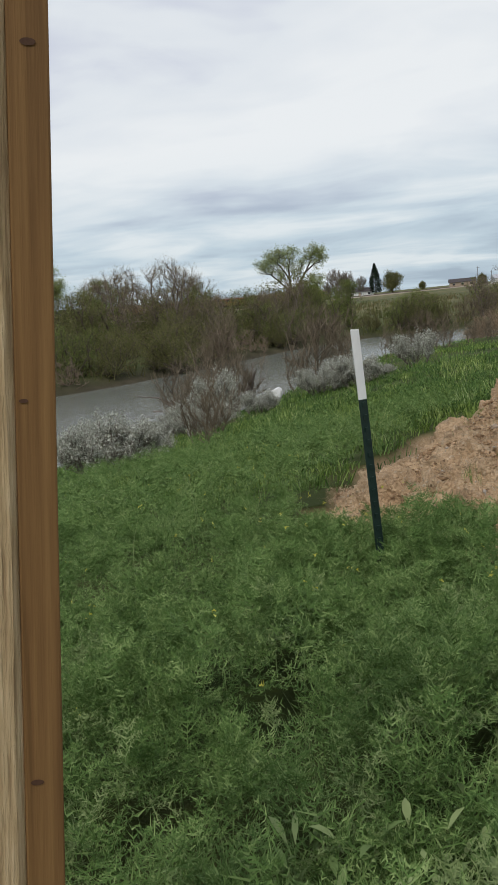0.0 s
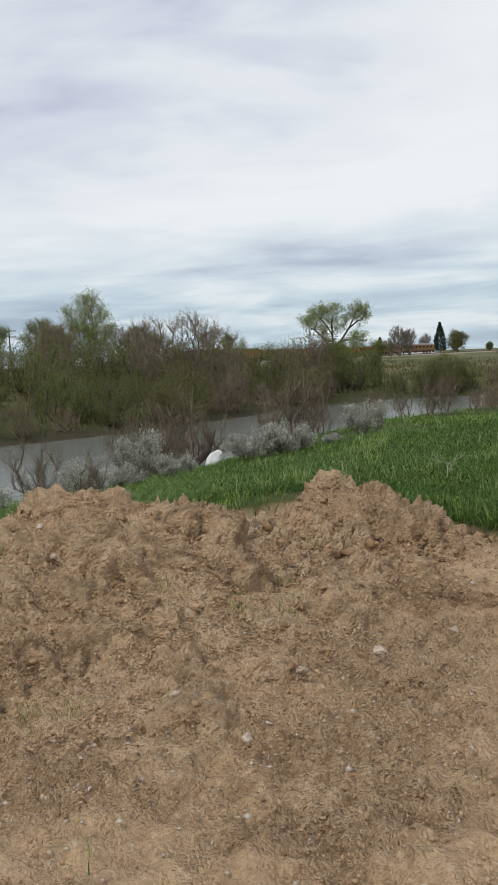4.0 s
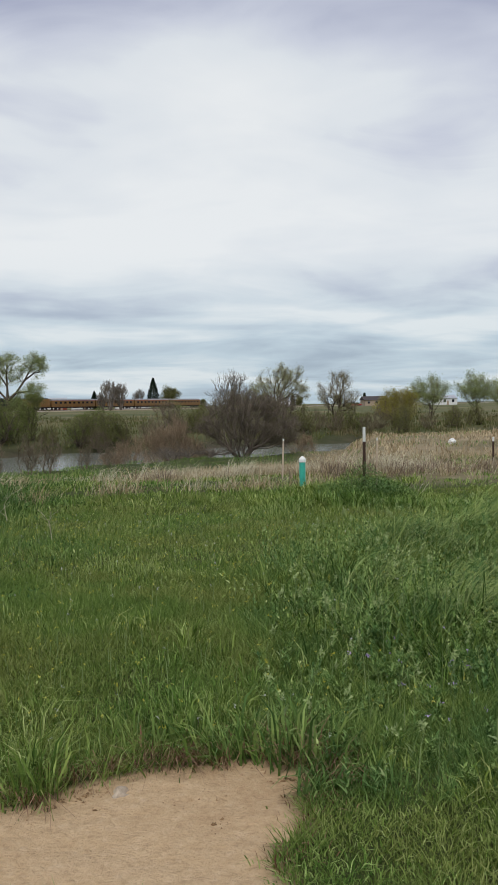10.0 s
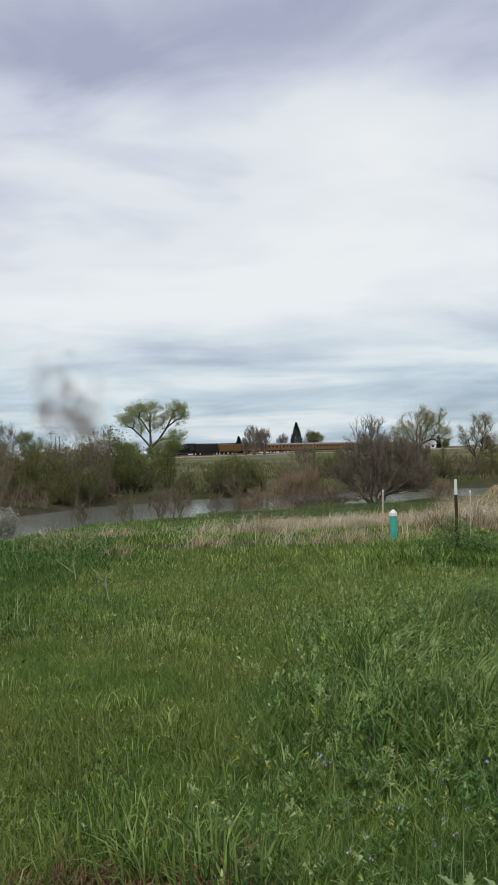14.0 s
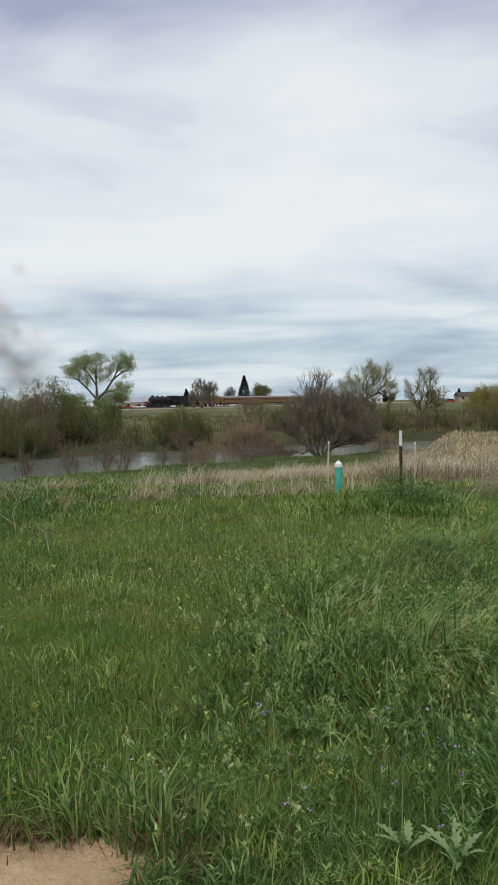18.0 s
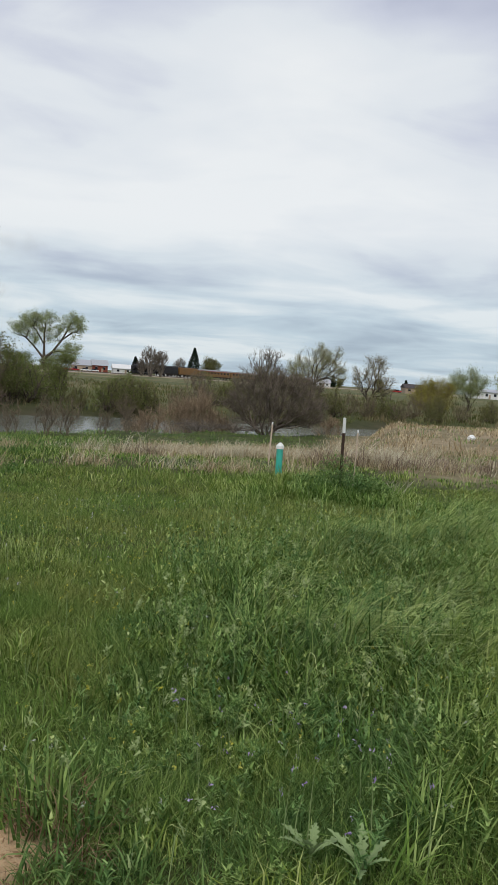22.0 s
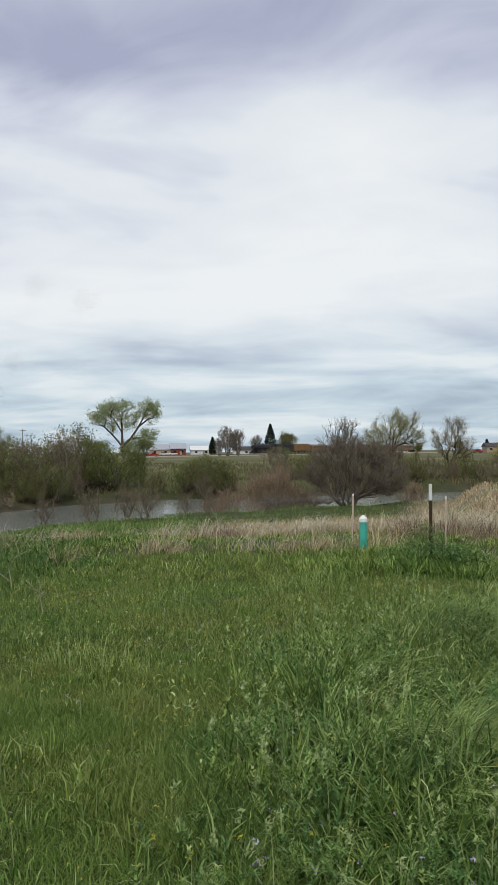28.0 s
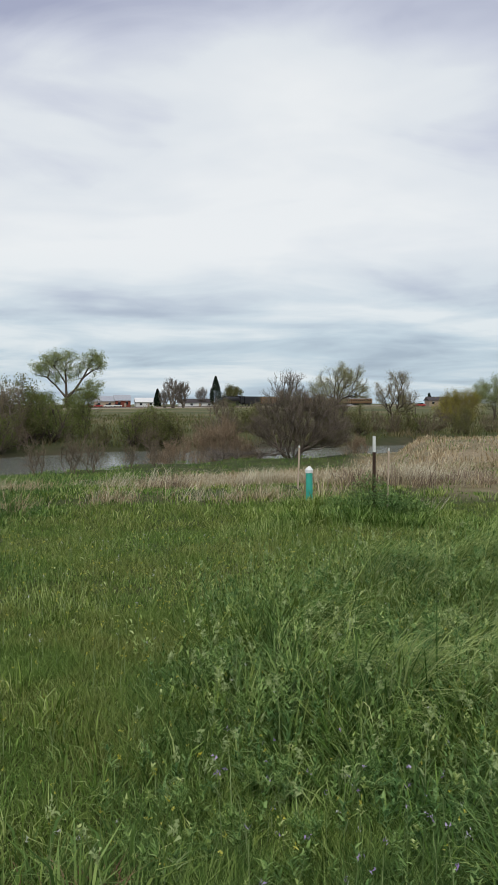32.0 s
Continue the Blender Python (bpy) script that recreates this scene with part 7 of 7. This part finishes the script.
    lift = np.concatenate([np.zeros(len(x) + len(more_x)), 0.3 * sod_r])
    x, y = np.concatenate([x, more_x, sod_x]), np.concatenate([y, more_y, sod_y])
    size = np.concatenate([rng.uniform(0.7, 1.6, len(x) - len(sod_x)), 11 * sod_r * rng.uniform(0.8, 1.4, len(sod_x))]) * np.where(mound(x, y) > 0.06, 1.0, 0.5)
    k = 1 + rng.normal(0, 0.3, (len(x), len(iv), 1))
    v = iv[None] * k * (size * 0.02)[:, None, None] * [1.3, 1.0, 0.7] + np.stack([x, y, surface(x, y) + lift], 1)[:, None]
    t = (it[None] + (np.arange(len(x)) * len(iv))[:, None, None]).reshape(-1, 3)
    tagged(place("turf_clods", fast_mesh("turf_clods", v.reshape(-1, 3), t, CLOD_DARK)), "dark clods of torn turf in the heap", "soil", kind="stuff")
    per = 46
    n = len(x) * per
    far = np.repeat(size, per)
    way = np.repeat(rng.uniform(0, 6.28, len(x)), per) + rng.normal(0, 1.0, n)
    out = np.stack([np.cos(way), np.sin(way), np.zeros(n)], 1)
    cross = np.stack([-np.sin(way), np.cos(way), np.zeros(n)], 1) * 0.0010
    base = np.stack([np.repeat(x, per), np.repeat(y, per), np.repeat(surface(x, y) + lift + 0.02 * size, per)], 1) + rng.normal(0, 1, (n, 3)) * np.stack([0.030 * far, 0.022 * far, 0.004 * far], 1)
    long = rng.uniform(0.015, 0.05, n) * far
    mid = base + out * (long * 0.45)[:, None] + np.array([0, 0, 1]) * (long * rng.uniform(-0.05, 0.16, n))[:, None]
    tip = base + out * (long * 0.85)[:, None]
    tip[:, 2] = np.clip(surface(tip[:, 0], tip[:, 1]) + 0.004, base[:, 2] - long * 0.5, base[:, 2] + long * 0.3)
    v = np.stack([base - cross, base + cross, mid - cross, mid + cross, tip], 1).reshape(-1, 3)
    k = np.arange(n)[:, None] * 5
    t = np.stack([k + [0, 1, 3], k + [0, 3, 2], k + [2, 3, 4]], 1).reshape(-1, 3)
    tagged(place("torn_roots", fast_mesh("torn_roots", v, t, ROOTS)), "shaggy tan roots and dead turf hanging from clods", "roots", kind="stuff")
    x, y = scatter(rng, 2600, -11, -6.6, -0.5, 6.4, lambda x, y: (mound(x, y) > 0.05) & (lattice(x, y, 0.5, 2, 65) > 0.0))
    z = surface(x, y) + rng.uniform(0.0, 0.015, len(x))
    turn, long = rng.uniform(0, 2 * np.pi, len(x)), rng.uniform(0.02, 0.07, len(x))
    v, t = sticks(np.stack([x, y, z, x + np.cos(turn) * long, y + np.sin(turn) * long, z + rng.normal(0, 0.008, len(x)), np.full(len(x), 0.002), np.full(len(x), 0.001)], 1))
    tagged(place("root_bits", fast_mesh("root_bits", v, t, ROOTS)), "bits of dry root lying on the soil", "roots", kind="stuff")
    # a few sprouts of green on the heap
    x, y = scatter(rng, 90, -10.6, -7.0, 0.0, 5.0, lambda x, y: mound(x, y) > 0.08)
    x, y = np.repeat(x, 26) + rng.normal(0, 0.035, 26 * len(x)), np.repeat(y, 26) + rng.normal(0, 0.035, 26 * len(x))
    v, t = blades(rng, x, y, surface(x, y) - 0.01, rng.uniform(0.03, 0.09, len(x)), np.full(len(x), 0.0035), 1.0)
    tagged(place("heap_sprouts", fast_mesh("heap_sprouts", v, t, TURF)), "dull green sprouts on the soil heap", "grass", kind="stuff")
    x, y = scatter(rng, 2600, -9.5, -2.5, -1.2, 4.5, lambda x, y: dirt_share(x, y) & (x < -4.5) & (wave(x, y, 0.25, 9) > 0.68))
    v, t = blades(rng, x, y, land(x, y) + mound(x, y) - 0.05, rng.uniform(0.04, 0.11, len(x)), np.full(len(x), 0.005), 0.8)
    tagged(place("sprouting_grass", fast_mesh("sprouting_grass", v, t, GRASS)), "small sprouts of grass on the bare soil", "grass", kind="stuff")


build_clods()


def thistle(x, y, seed):
    """Rosette of long lobed leaves."""
    rng = np.random.default_rng(seed)
    z = float(land(x, y))
    root = thing("thistle", pose(x, y, z, 0, 0, seed * 70), "pale grey-green thistle with lobed leaves in the grass", "thistle", group="thistles in the grass")
    part("stem", tubed((0, 0, -0.02), (0, 0, 0.09), 0.006, 0.004, 6), THISTLE, root)
    for k in range(6):
        a, rise, long = k * 1.05 + rng.uniform(-0.2, 0.2), rng.uniform(0.6, 1.15), rng.uniform(0.13, 0.2)
        bm = bmesh.new()
        rows = []
        for i in range(13):
            s = i / 12
            w = 0.020 * math.sin(math.pi * min(1, s * 0.9 + 0.08)) * (1.0 if i % 2 else 0.45)
            r, h = long * s * math.cos(rise), 0.05 + long * s * math.sin(rise) - 0.05 * s * s
            rows.append([bm.verts.new((r * math.cos(a) - w * q * math.sin(a), r * math.sin(a) + w * q * math.cos(a), h + abs(q) * w * 0.35)) for q in (-1, 0, 1)])
        for p, q in zip(rows[:-1], rows[1:]):
            for c in range(2):
                bm.faces.new((p[c], p[c + 1], q[c + 1], q[c]))
        part("leaf", bm, THISTLE, root)


thistle(0.50, 2.50, 1)
thistle(0.64, 2.40, 2)

# ---- railway and train ----
TRACK_A, TRACK_WAY = Vector((-72.0, 295.0, 0.0)), Vector((0.622, 0.783, 0.0))
TRACK_TURN = math.degrees(math.atan2(TRACK_WAY.y, TRACK_WAY.x))
TRACK_Z = 0.02
TRAIN_ROWS = [(0.0, -51.0), (2.5, -34.0), (4.5, -20.0), (6.5, -6.0), (7.6, 0.5), (8.5, 7.4), (11.0, 25.0), (13.5, 42.0), (16.0, 56.0), (19.0, 70.5), (21.0, 81.0), (23.0, 90.5), (25.5, 102.5), (28.0, 114.0), (30.0, 123.0), (32.0, 132.0)]


def on_track(s, z=0.0):
    p = TRACK_A + TRACK_WAY * s
    return pose(p.x, p.y, TRACK_Z + 0.45 + z, 0, 0, TRACK_TURN)


def build_railway():
    root = thing("railway_track", pose(TRACK_A.x, TRACK_A.y, TRACK_Z, 0, 0, TRACK_TURN), "straight railway line on a low gravel bank", "railway", kind="structure")
    bm = bmesh.new()
    for s in (-420, 900):
        for y, z in ((-5.5, -1.4), (-2.2, 0.12), (2.2, 0.12), (5.5, -1.4)):
            bm.verts.new((s, y, z))
    bm.verts.ensure_lookup_table()
    for k in range(3):
        bm.faces.new([bm.verts[i] for i in (k, k + 4, k + 5, k + 1)])
    part("ballast", bm, BALLAST, root)
    for y in (-0.75, 0.75):
        part("rail", boxed(-420, y - 0.04, 0.27, 900, y + 0.04, 0.43), RAIL, root)
    for k in range(0, 300):
        if k == 0:
            me = part("sleeper", boxed(-0.12, -1.3, 0.125, 0.12, 1.3, 0.265), WOOD_GREY, root)
            me.location.x = -80
        else:
            ob = place("sleeper", me.data, root)
            ob.location.x = -80 + k * 0.9


build_railway()


def wheel_parts(root, name, xs, r, mat, wide=2.6, thick=0.14):
    out = []
    for x in xs:
        for y in (-0.75, 0.75):
            bm = tubed((0, -thick / 2, 0), (0, thick / 2, 0), r, sides=20)
            box(bm, -r * 0.9, -thick / 2 - 0.02, -0.06, r * 0.9, -thick / 2 - 0.005, 0.06)
            box(bm, -0.06, -thick / 2 - 0.02, -r * 0.9, 0.06, -thick / 2 - 0.005, r * 0.9)
            ob = part(name, bm, mat, root)
            ob.location = (x, y, r)
            out.append((ob, x, y, r))
    return out


def build_locomotive():
    """The chimney end stands at x = 0 and the train follows along +x."""
    root = thing("steam_locomotive", on_track(0), "black steam locomotive at the tail of the train", "locomotive")
    bm = tubed((0.6, 0, 2.95), (11.6, 0, 2.95), 1.22, 1.32, 24)
    part("boiler", bm, IRON, root, smooth=False)
    part("smokebox_front", tubed((0.2, 0, 2.95), (0.6, 0, 2.95), 1.0, 1.22, 24), IRON, root)
    part("chimney", tubed((1.6, 0, 4.0), (1.6, 0, 4.75), 0.55, 0.62, 16), IRON, root)
    for x in (4.4, 7.2):
        part("dome", tubed((x, 0, 4.0), (x, 0, 4.62), 0.6, 0.42, 16), IRON, root)
    part("headlamp", tubed((0.0, 0, 3.5), (0.22, 0, 3.5), 0.2, sides=14), STEEL_GREY, root)
    bm = boxed(11.6, -1.55, 1.5, 14.4, 1.55, 4.4, 0.08)
    cab = part("cab", bm, IRON, root)
    part("cab_roof", boxed(11.3, -1.65, 4.41, 14.9, 1.65, 4.6, 0.06), IRON, root)
    for y in (-1.56, 1.56):
        part("cab_window", boxed(12.2, y - 0.015, 3.1, 13.7, y + 0.015, 3.9), GLASS_DARK, cab)
        part("running_board", boxed(0.8, y - 0.35, 1.95, 11.5, y + 0.05, 2.05), IRON, root)
        part("cylinder", tubed((0.9, y * 0.9, 1.0), (2.5, y * 0.9, 1.0), 0.5, sides=16), IRON, root)
        part("side_rod", boxed(2.5, y * 0.72 - 0.04, 0.82, 10.6, y * 0.72 + 0.04, 0.98), STEEL_GREY, root)
    part("frame", boxed(0.2, -0.55, 0.7, 14.2, 0.55, 1.7, 0.05), IRON, root)
    bm = bmesh.new()
    for k in range(8):
        box(bm, -0.9 + 0.0 * k, -1.3 + k * 0.36, 0.15, 0.2, -1.2 + k * 0.36, 0.75)
    part("pilot", bm, IRON, root)
    wheels = wheel_parts(root, "driving_wheel", (4.2, 6.3, 8.4, 10.4), 0.98, IRON)
    wheels += wheel_parts(root, "leading_wheel", (1.2, 2.8), 0.46, IRON)
    return root, wheels


def build_tender(label, first, last, body, top):
    root = thing("tender", on_track(0), label, "tender")
    part("tank", boxed(first, -1.55, 1.1, last, 1.55, 4.15, 0.25), body, root)
    part("deck_rim", boxed(first + 0.6, -1.2, 4.155, last - 0.6, 1.2, 4.45, 0.05), top, root)
    part("frame", boxed(first + 0.1, -1.3, 0.75, last - 0.1, 1.3, 1.095), COACH_DARK, root)
    wheels = wheel_parts(root, "wheel", np.linspace(first + 1.4, last - 1.4, 5), 0.5, IRON)
    return root, wheels


def build_coach(first, long, label):
    root = thing("passenger_coach", on_track(0), label, "railway coach", group="yellow coaches of the train")
    a, b = first + 0.25, first + long - 0.25
    side = part("body", boxed(a, -1.5, 1.1, b, 1.5, 3.55, 0.12), COACH_YELLOW, root)
    bm = bmesh.new()
    n = 8
    ring = [(-1.53 * math.cos(math.pi * k / n), 3.552 + 0.62 * math.sin(math.pi * k / n)) for k in range(n + 1)]
    va = [bm.verts.new((a, y, z)) for y, z in ring]
    vb = [bm.verts.new((b, y, z)) for y, z in ring]
    for k in range(n):
        bm.faces.new((va[k], vb[k], vb[k + 1], va[k + 1]))
    bm.faces.new(va), bm.faces.new(vb[::-1])
    part("roof", bm, COACH_GREY, root, "grey rounded roof")
    for y in (-1.51, 1.51):
        part("stripe", boxed(a + 0.05, y - 0.012, 3.40, b - 0.05, y + 0.012, 3.50), COACH_RED, root)
        for k in range(9):
            wx = a + 2.2 + k * (b - a - 4.4) / 8
            part("window", boxed(wx - 0.6, y - 0.015, 2.35, wx + 0.6, y + 0.015, 3.1), GLASS_DARK, root)
    part("underframe", boxed(a + 0.4, -1.25, 0.62, b - 0.4, 1.25, 1.095), COACH_DARK, root)
    part("vestibule", boxed(b + 0.005, -0.6, 1.2, b + 0.4, 0.6, 3.4), COACH_DARK, root)
    wheels = wheel_parts(root, "wheel", (a + 2.2, a + 4.6, b - 4.6, b - 2.2), 0.46, IRON)
    return root, wheels


TRAIN = [build_locomotive(), build_tender("black tender of the steam locomotive", 15.0, 28.2, IRON, IRON), build_tender("yellow water tender with a dark top", 29.0, 42.0, COACH_YELLOW, IRON)]
for k in range(4):
    TRAIN.append(build_coach(42.8 + k * 25.2, 25.2, "armour yellow passenger coach with a grey roof" if k else "armour yellow coach with a worn grey roof"))


# ---- the far side: poles, farm buildings, parked cars ----


def utility_pole(x, y, top, arms=1):
    z = float(land(x, y))
    h = top - z
    root = thing("utility_pole", pose(x, y, z, 0, 0, 35), "weathered wooden utility pole beyond the river", "utility pole", group="utility poles")
    part("pole", tubed((0, 0, -0.3), (0, 0, h), 0.16, 0.11, 8), WOOD_GREY, root)
    for k in range(arms):
        part("crossarm", boxed(-1.2, -0.30, h - 0.7 - k * 1.1, 1.2, -0.165, h - 0.55 - k * 1.1), WOOD_GREY, root)


for px, py, pt, pa in ((-79.8, 150, 9.0, 2), (-84.6, 319.5, 10.6, 1), (-81.7, 320.2, 8.9, 2), (-83.4, 321, 8.9, 1), (-50.9, 437.5, 9.6, 1), (62, 470, 9.5, 1), (78, 480, 8.8, 1), (70, 476, 7.0, 1)):
    utility_pole(px, py, pt, pa)


def house(x, y, wide, deep, eaves, ridge, wall, roof, label, turn=0.0, name="farmhouse", category="house"):
    root = thing(name, pose(x, y, float(land(x, y)), 0, 0, turn), label, category, group="buildings beyond the railway")
    part("wall", boxed(-wide / 2, -deep / 2, -0.3, wide / 2, deep / 2, eaves), wall, root)
    bm = bmesh.new()
    o = 0.5
    pts = [(-wide / 2 - o, -deep / 2 - o, eaves + 0.02), (wide / 2 + o, -deep / 2 - o, eaves + 0.02), (wide / 2 + o, deep / 2 + o, eaves + 0.02), (-wide / 2 - o, deep / 2 + o, eaves + 0.02), (-wide / 2 - o, 0, ridge), (wide / 2 + o, 0, ridge)]
    v = [bm.verts.new(p) for p in pts]
    for f in ((0, 1, 5, 4), (2, 3, 4, 5), (0, 4, 3), (1, 2, 5), (3, 2, 1, 0)):
        bm.faces.new([v[i] for i in f])
    part("roof", bm, roof, root)
    n = max(2, int(wide / 4))
    for k in range(n):
        wx = -wide / 2 + (k + 0.5) * wide / n
        w = part("window", boxed(wx - 0.6, -deep / 2 - 0.05, eaves * 0.4, wx + 0.6, -deep / 2 - 0.005, eaves * 0.8), GLASS_DARK, root)
        part("frame", boxed(wx - 0.7, -deep / 2 - 0.03, eaves * 0.8 + 0.005, wx + 0.7, -deep / 2 - 0.005, eaves * 0.8 + 0.14), WALL_WHITE, w)
    part("door", boxed(wide * 0.08, -deep / 2 - 0.06, -0.1, wide * 0.08 + 1.0, -deep / 2 - 0.051, 2.0), WALL_TAN, root)
    return root


house(-47.5, 449, 11, 9, 3.0, 5.9, WALL_TAN, ROOF_METAL, "low farm shed with a pale metal roof", -8, "farm_shed", "shed")
house(-39.5, 447, 7.5, 8, 3.4, 6.3, WALL_RED, ROOF_METAL, "red-brown barn with a pale metal roof", 12, "barn", "barn")
house(-28.5, 455, 10, 8, 2.6, 4.9, WALL_WHITE, WALL_WHITE, "white farm building with a white roof", 10, "white_shed", "shed")
house(-2.5, 436, 17, 10, 2.2, 4.2, WALL_WHITE, ROOF_DARK, "white farmhouse with a dark shingle roof", 4)
house(58, 500, 14, 9, 2.6, 4.6, WALL_TAN, ROOF_DARK, "low tan house among far trees", -6)
house(84, 520, 12, 9, 2.8, 5.0, WALL_WHITE, ROOF_METAL, "far white house with a metal roof", 5)
house(118, 430, 12, 9, 2.8, 4.8, WALL_TAN, ROOF_DARK, "low tan house beyond the fields", 0)
house(142, 400, 13, 8, 3.2, 4.6, WALL_WHITE, ROOF_METAL, "long white building beyond the fields", 8)
house(-118, 420, 16, 9, 4.6, 6.2, WALL_WHITE, ROOF_METAL, "tall white shed beyond the railway", 0, "white_shed", "shed")


def parked_car(x, y, paint, label, turn):
    root = thing("parked_car", pose(x, y, float(land(x, y)), 0, 0, turn), label, "car", group="parked cars")
    part("body", boxed(-2.2, -0.9, 0.4, 2.2, 0.9, 1.0, 0.15), paint, root)
    part("cabin", boxed(-1.3, -0.78, 1.005, 1.1, 0.78, 1.55, 0.18), GLASS_DARK, root)
    for wx in (-1.4, 1.4):
        for wy in (-0.91, 0.91):
            w = part("wheel", tubed((wx, wy - 0.09, 0.33), (wx, wy + 0.09, 0.33), 0.33, sides=16), RUBBER, root)
            part("rim", tubed((wx, wy - 0.095, 0.33), (wx, wy - 0.0905, 0.33), 0.2, sides=12), STEEL_GREY, w)


for cx, cy, cp, cl, ct in ((-54.5, 433, CAR_RED, "red car parked by the farm", 20), (-50.0, 434, CAR_RED, "red car parked by the shed", 10), (-45.0, 433, CAR_WHITE, "white car parked by the shed", 5), (-40.5, 432, CAR_WHITE, "white car parked by the barn", 15), (-84, 345, CAR_WHITE, "white car parked beside the railway", 40), (-92, 340, CAR_RED, "red car parked beside the railway", 45), (96, 380, CAR_RED, "red car far across the field", 10)):
    parked_car(cx, cy, cp, cl, ct)


def field_fence():
    first = None
    for k in range(26):
        x, y = 14 + k * 4.2, 120 + k * 1.2
        z = float(land(x, y))
        if first is None:
            first = thing("fence_post", pose(x, y, z), "thin wooden post of a field fence", "fence post", group="field fence posts")
            part("post", tubed((0, 0, -0.2), (0, 0, 1.2), 0.09, 0.08, 6), WOOD_GREY, first)
        else:
            copy_thing(first, pose(x, y, z))


field_fence()

# ---- smoke: thin rigid wisps that leave the chimney, rise and drift apart ----


def build_smoke():
    rng = np.random.default_rng(63)
    out = []
    shapes = []
    for k in range(5):
        n = 1980
        wide = (1.3, 1.6, 1.9, 2.2, 2.6)[k]
        at = rng.normal(0, 0.75 * wide, (n, 3)) + np.repeat(rng.normal(0, 0.65 * wide, (33, 3)), n // 33, 0)
        v, t = leaf_cloud(rng, at, 1, 0.044 + 0.008 * wide, 0.02)
        shapes.append(fast_mesh("smoke_wisp", v, t, SMOKE))
    # moments at which soot leaves the chimney: three bursts
    leaves = [6.1 + 1.2 * k / 39 for k in range(40)] + [7.33 + 0.55 * k / 17 for k in range(18)] + [7.9 + 0.95 * k / 39 for k in range(40)]
    for k, t0 in enumerate(leaves):
        ob = tagged(place("smoke_wisp", shapes[k % 5]), "thin wisp of brown smoke from the locomotive", "smoke", group="smoke over the train", kind="stuff")
        out.append((ob, float(t0), rng.normal(0, 1, 3), float(rng.uniform(0.08, 1.0) if t0 < 7.8 else rng.uniform(0.08, 0.7)), float(rng.uniform(0, 360))))
    return out


WISPS = build_smoke()


def train_at(t):
    return float(np.interp(t, [a for a, _ in TRAIN_ROWS], [b for _, b in TRAIN_ROWS]))


def motions():
    """The train rolls along its line, its wheels turn, and the smoke stays behind and thins."""
    for root, wheels in TRAIN:
        walk(root, [(t, on_track(s)) for t, s in TRAIN_ROWS])
        for ob, x, y, r in wheels:
            step = 0.12 if r > 0.9 else 0.08
            times = np.arange(0, 32.0 + step, step)
            walk(ob, [(float(min(t, 32.0)), pose(x, y, r, 0, math.degrees(train_at(min(t, 32.0)) / r), 0)) for t in times])
    for ob, t0, side, rise, turn in WISPS:
        rows = []
        for t in sorted({0.0, t0 - 0.3, t0 - 0.06, t0, t0 + 0.15, t0 + 0.4, t0 + 0.8, t0 + 1.5, t0 + 3, t0 + 5.5, t0 + 9, t0 + 13, t0 + 17, t0 + 21, 32.0}):
            if t > 32.0:
                continue
            if t < t0:
                rows.append((t, on_track(train_at(t) + 1.6, -5.5) @ pose(0, 0, 0, 0, 0, turn)))
                continue
            age = t - t0
            drift = 0.4 * age + 0.42 * max(0.0, age - 9) ** 2
            m = on_track(train_at(t0) + 1.6 - drift, 5.3 + rise * (3.9 * age / (1 + 0.05 * age) + 4.0 * (1 - math.exp(-age))) + 0.6 * min(age, 1))
            k = 0.1 + 0.8 * (1 - math.exp(-age / 2.0)) + 0.10 * age + 0.032 * age * age
            rows.append((t, m @ pose(side[0] * k, side[1] * k, side[2] * k * 0.9 + 0.3, 0, 0, turn + 6 * age)))
        walk(ob, rows)


motions()
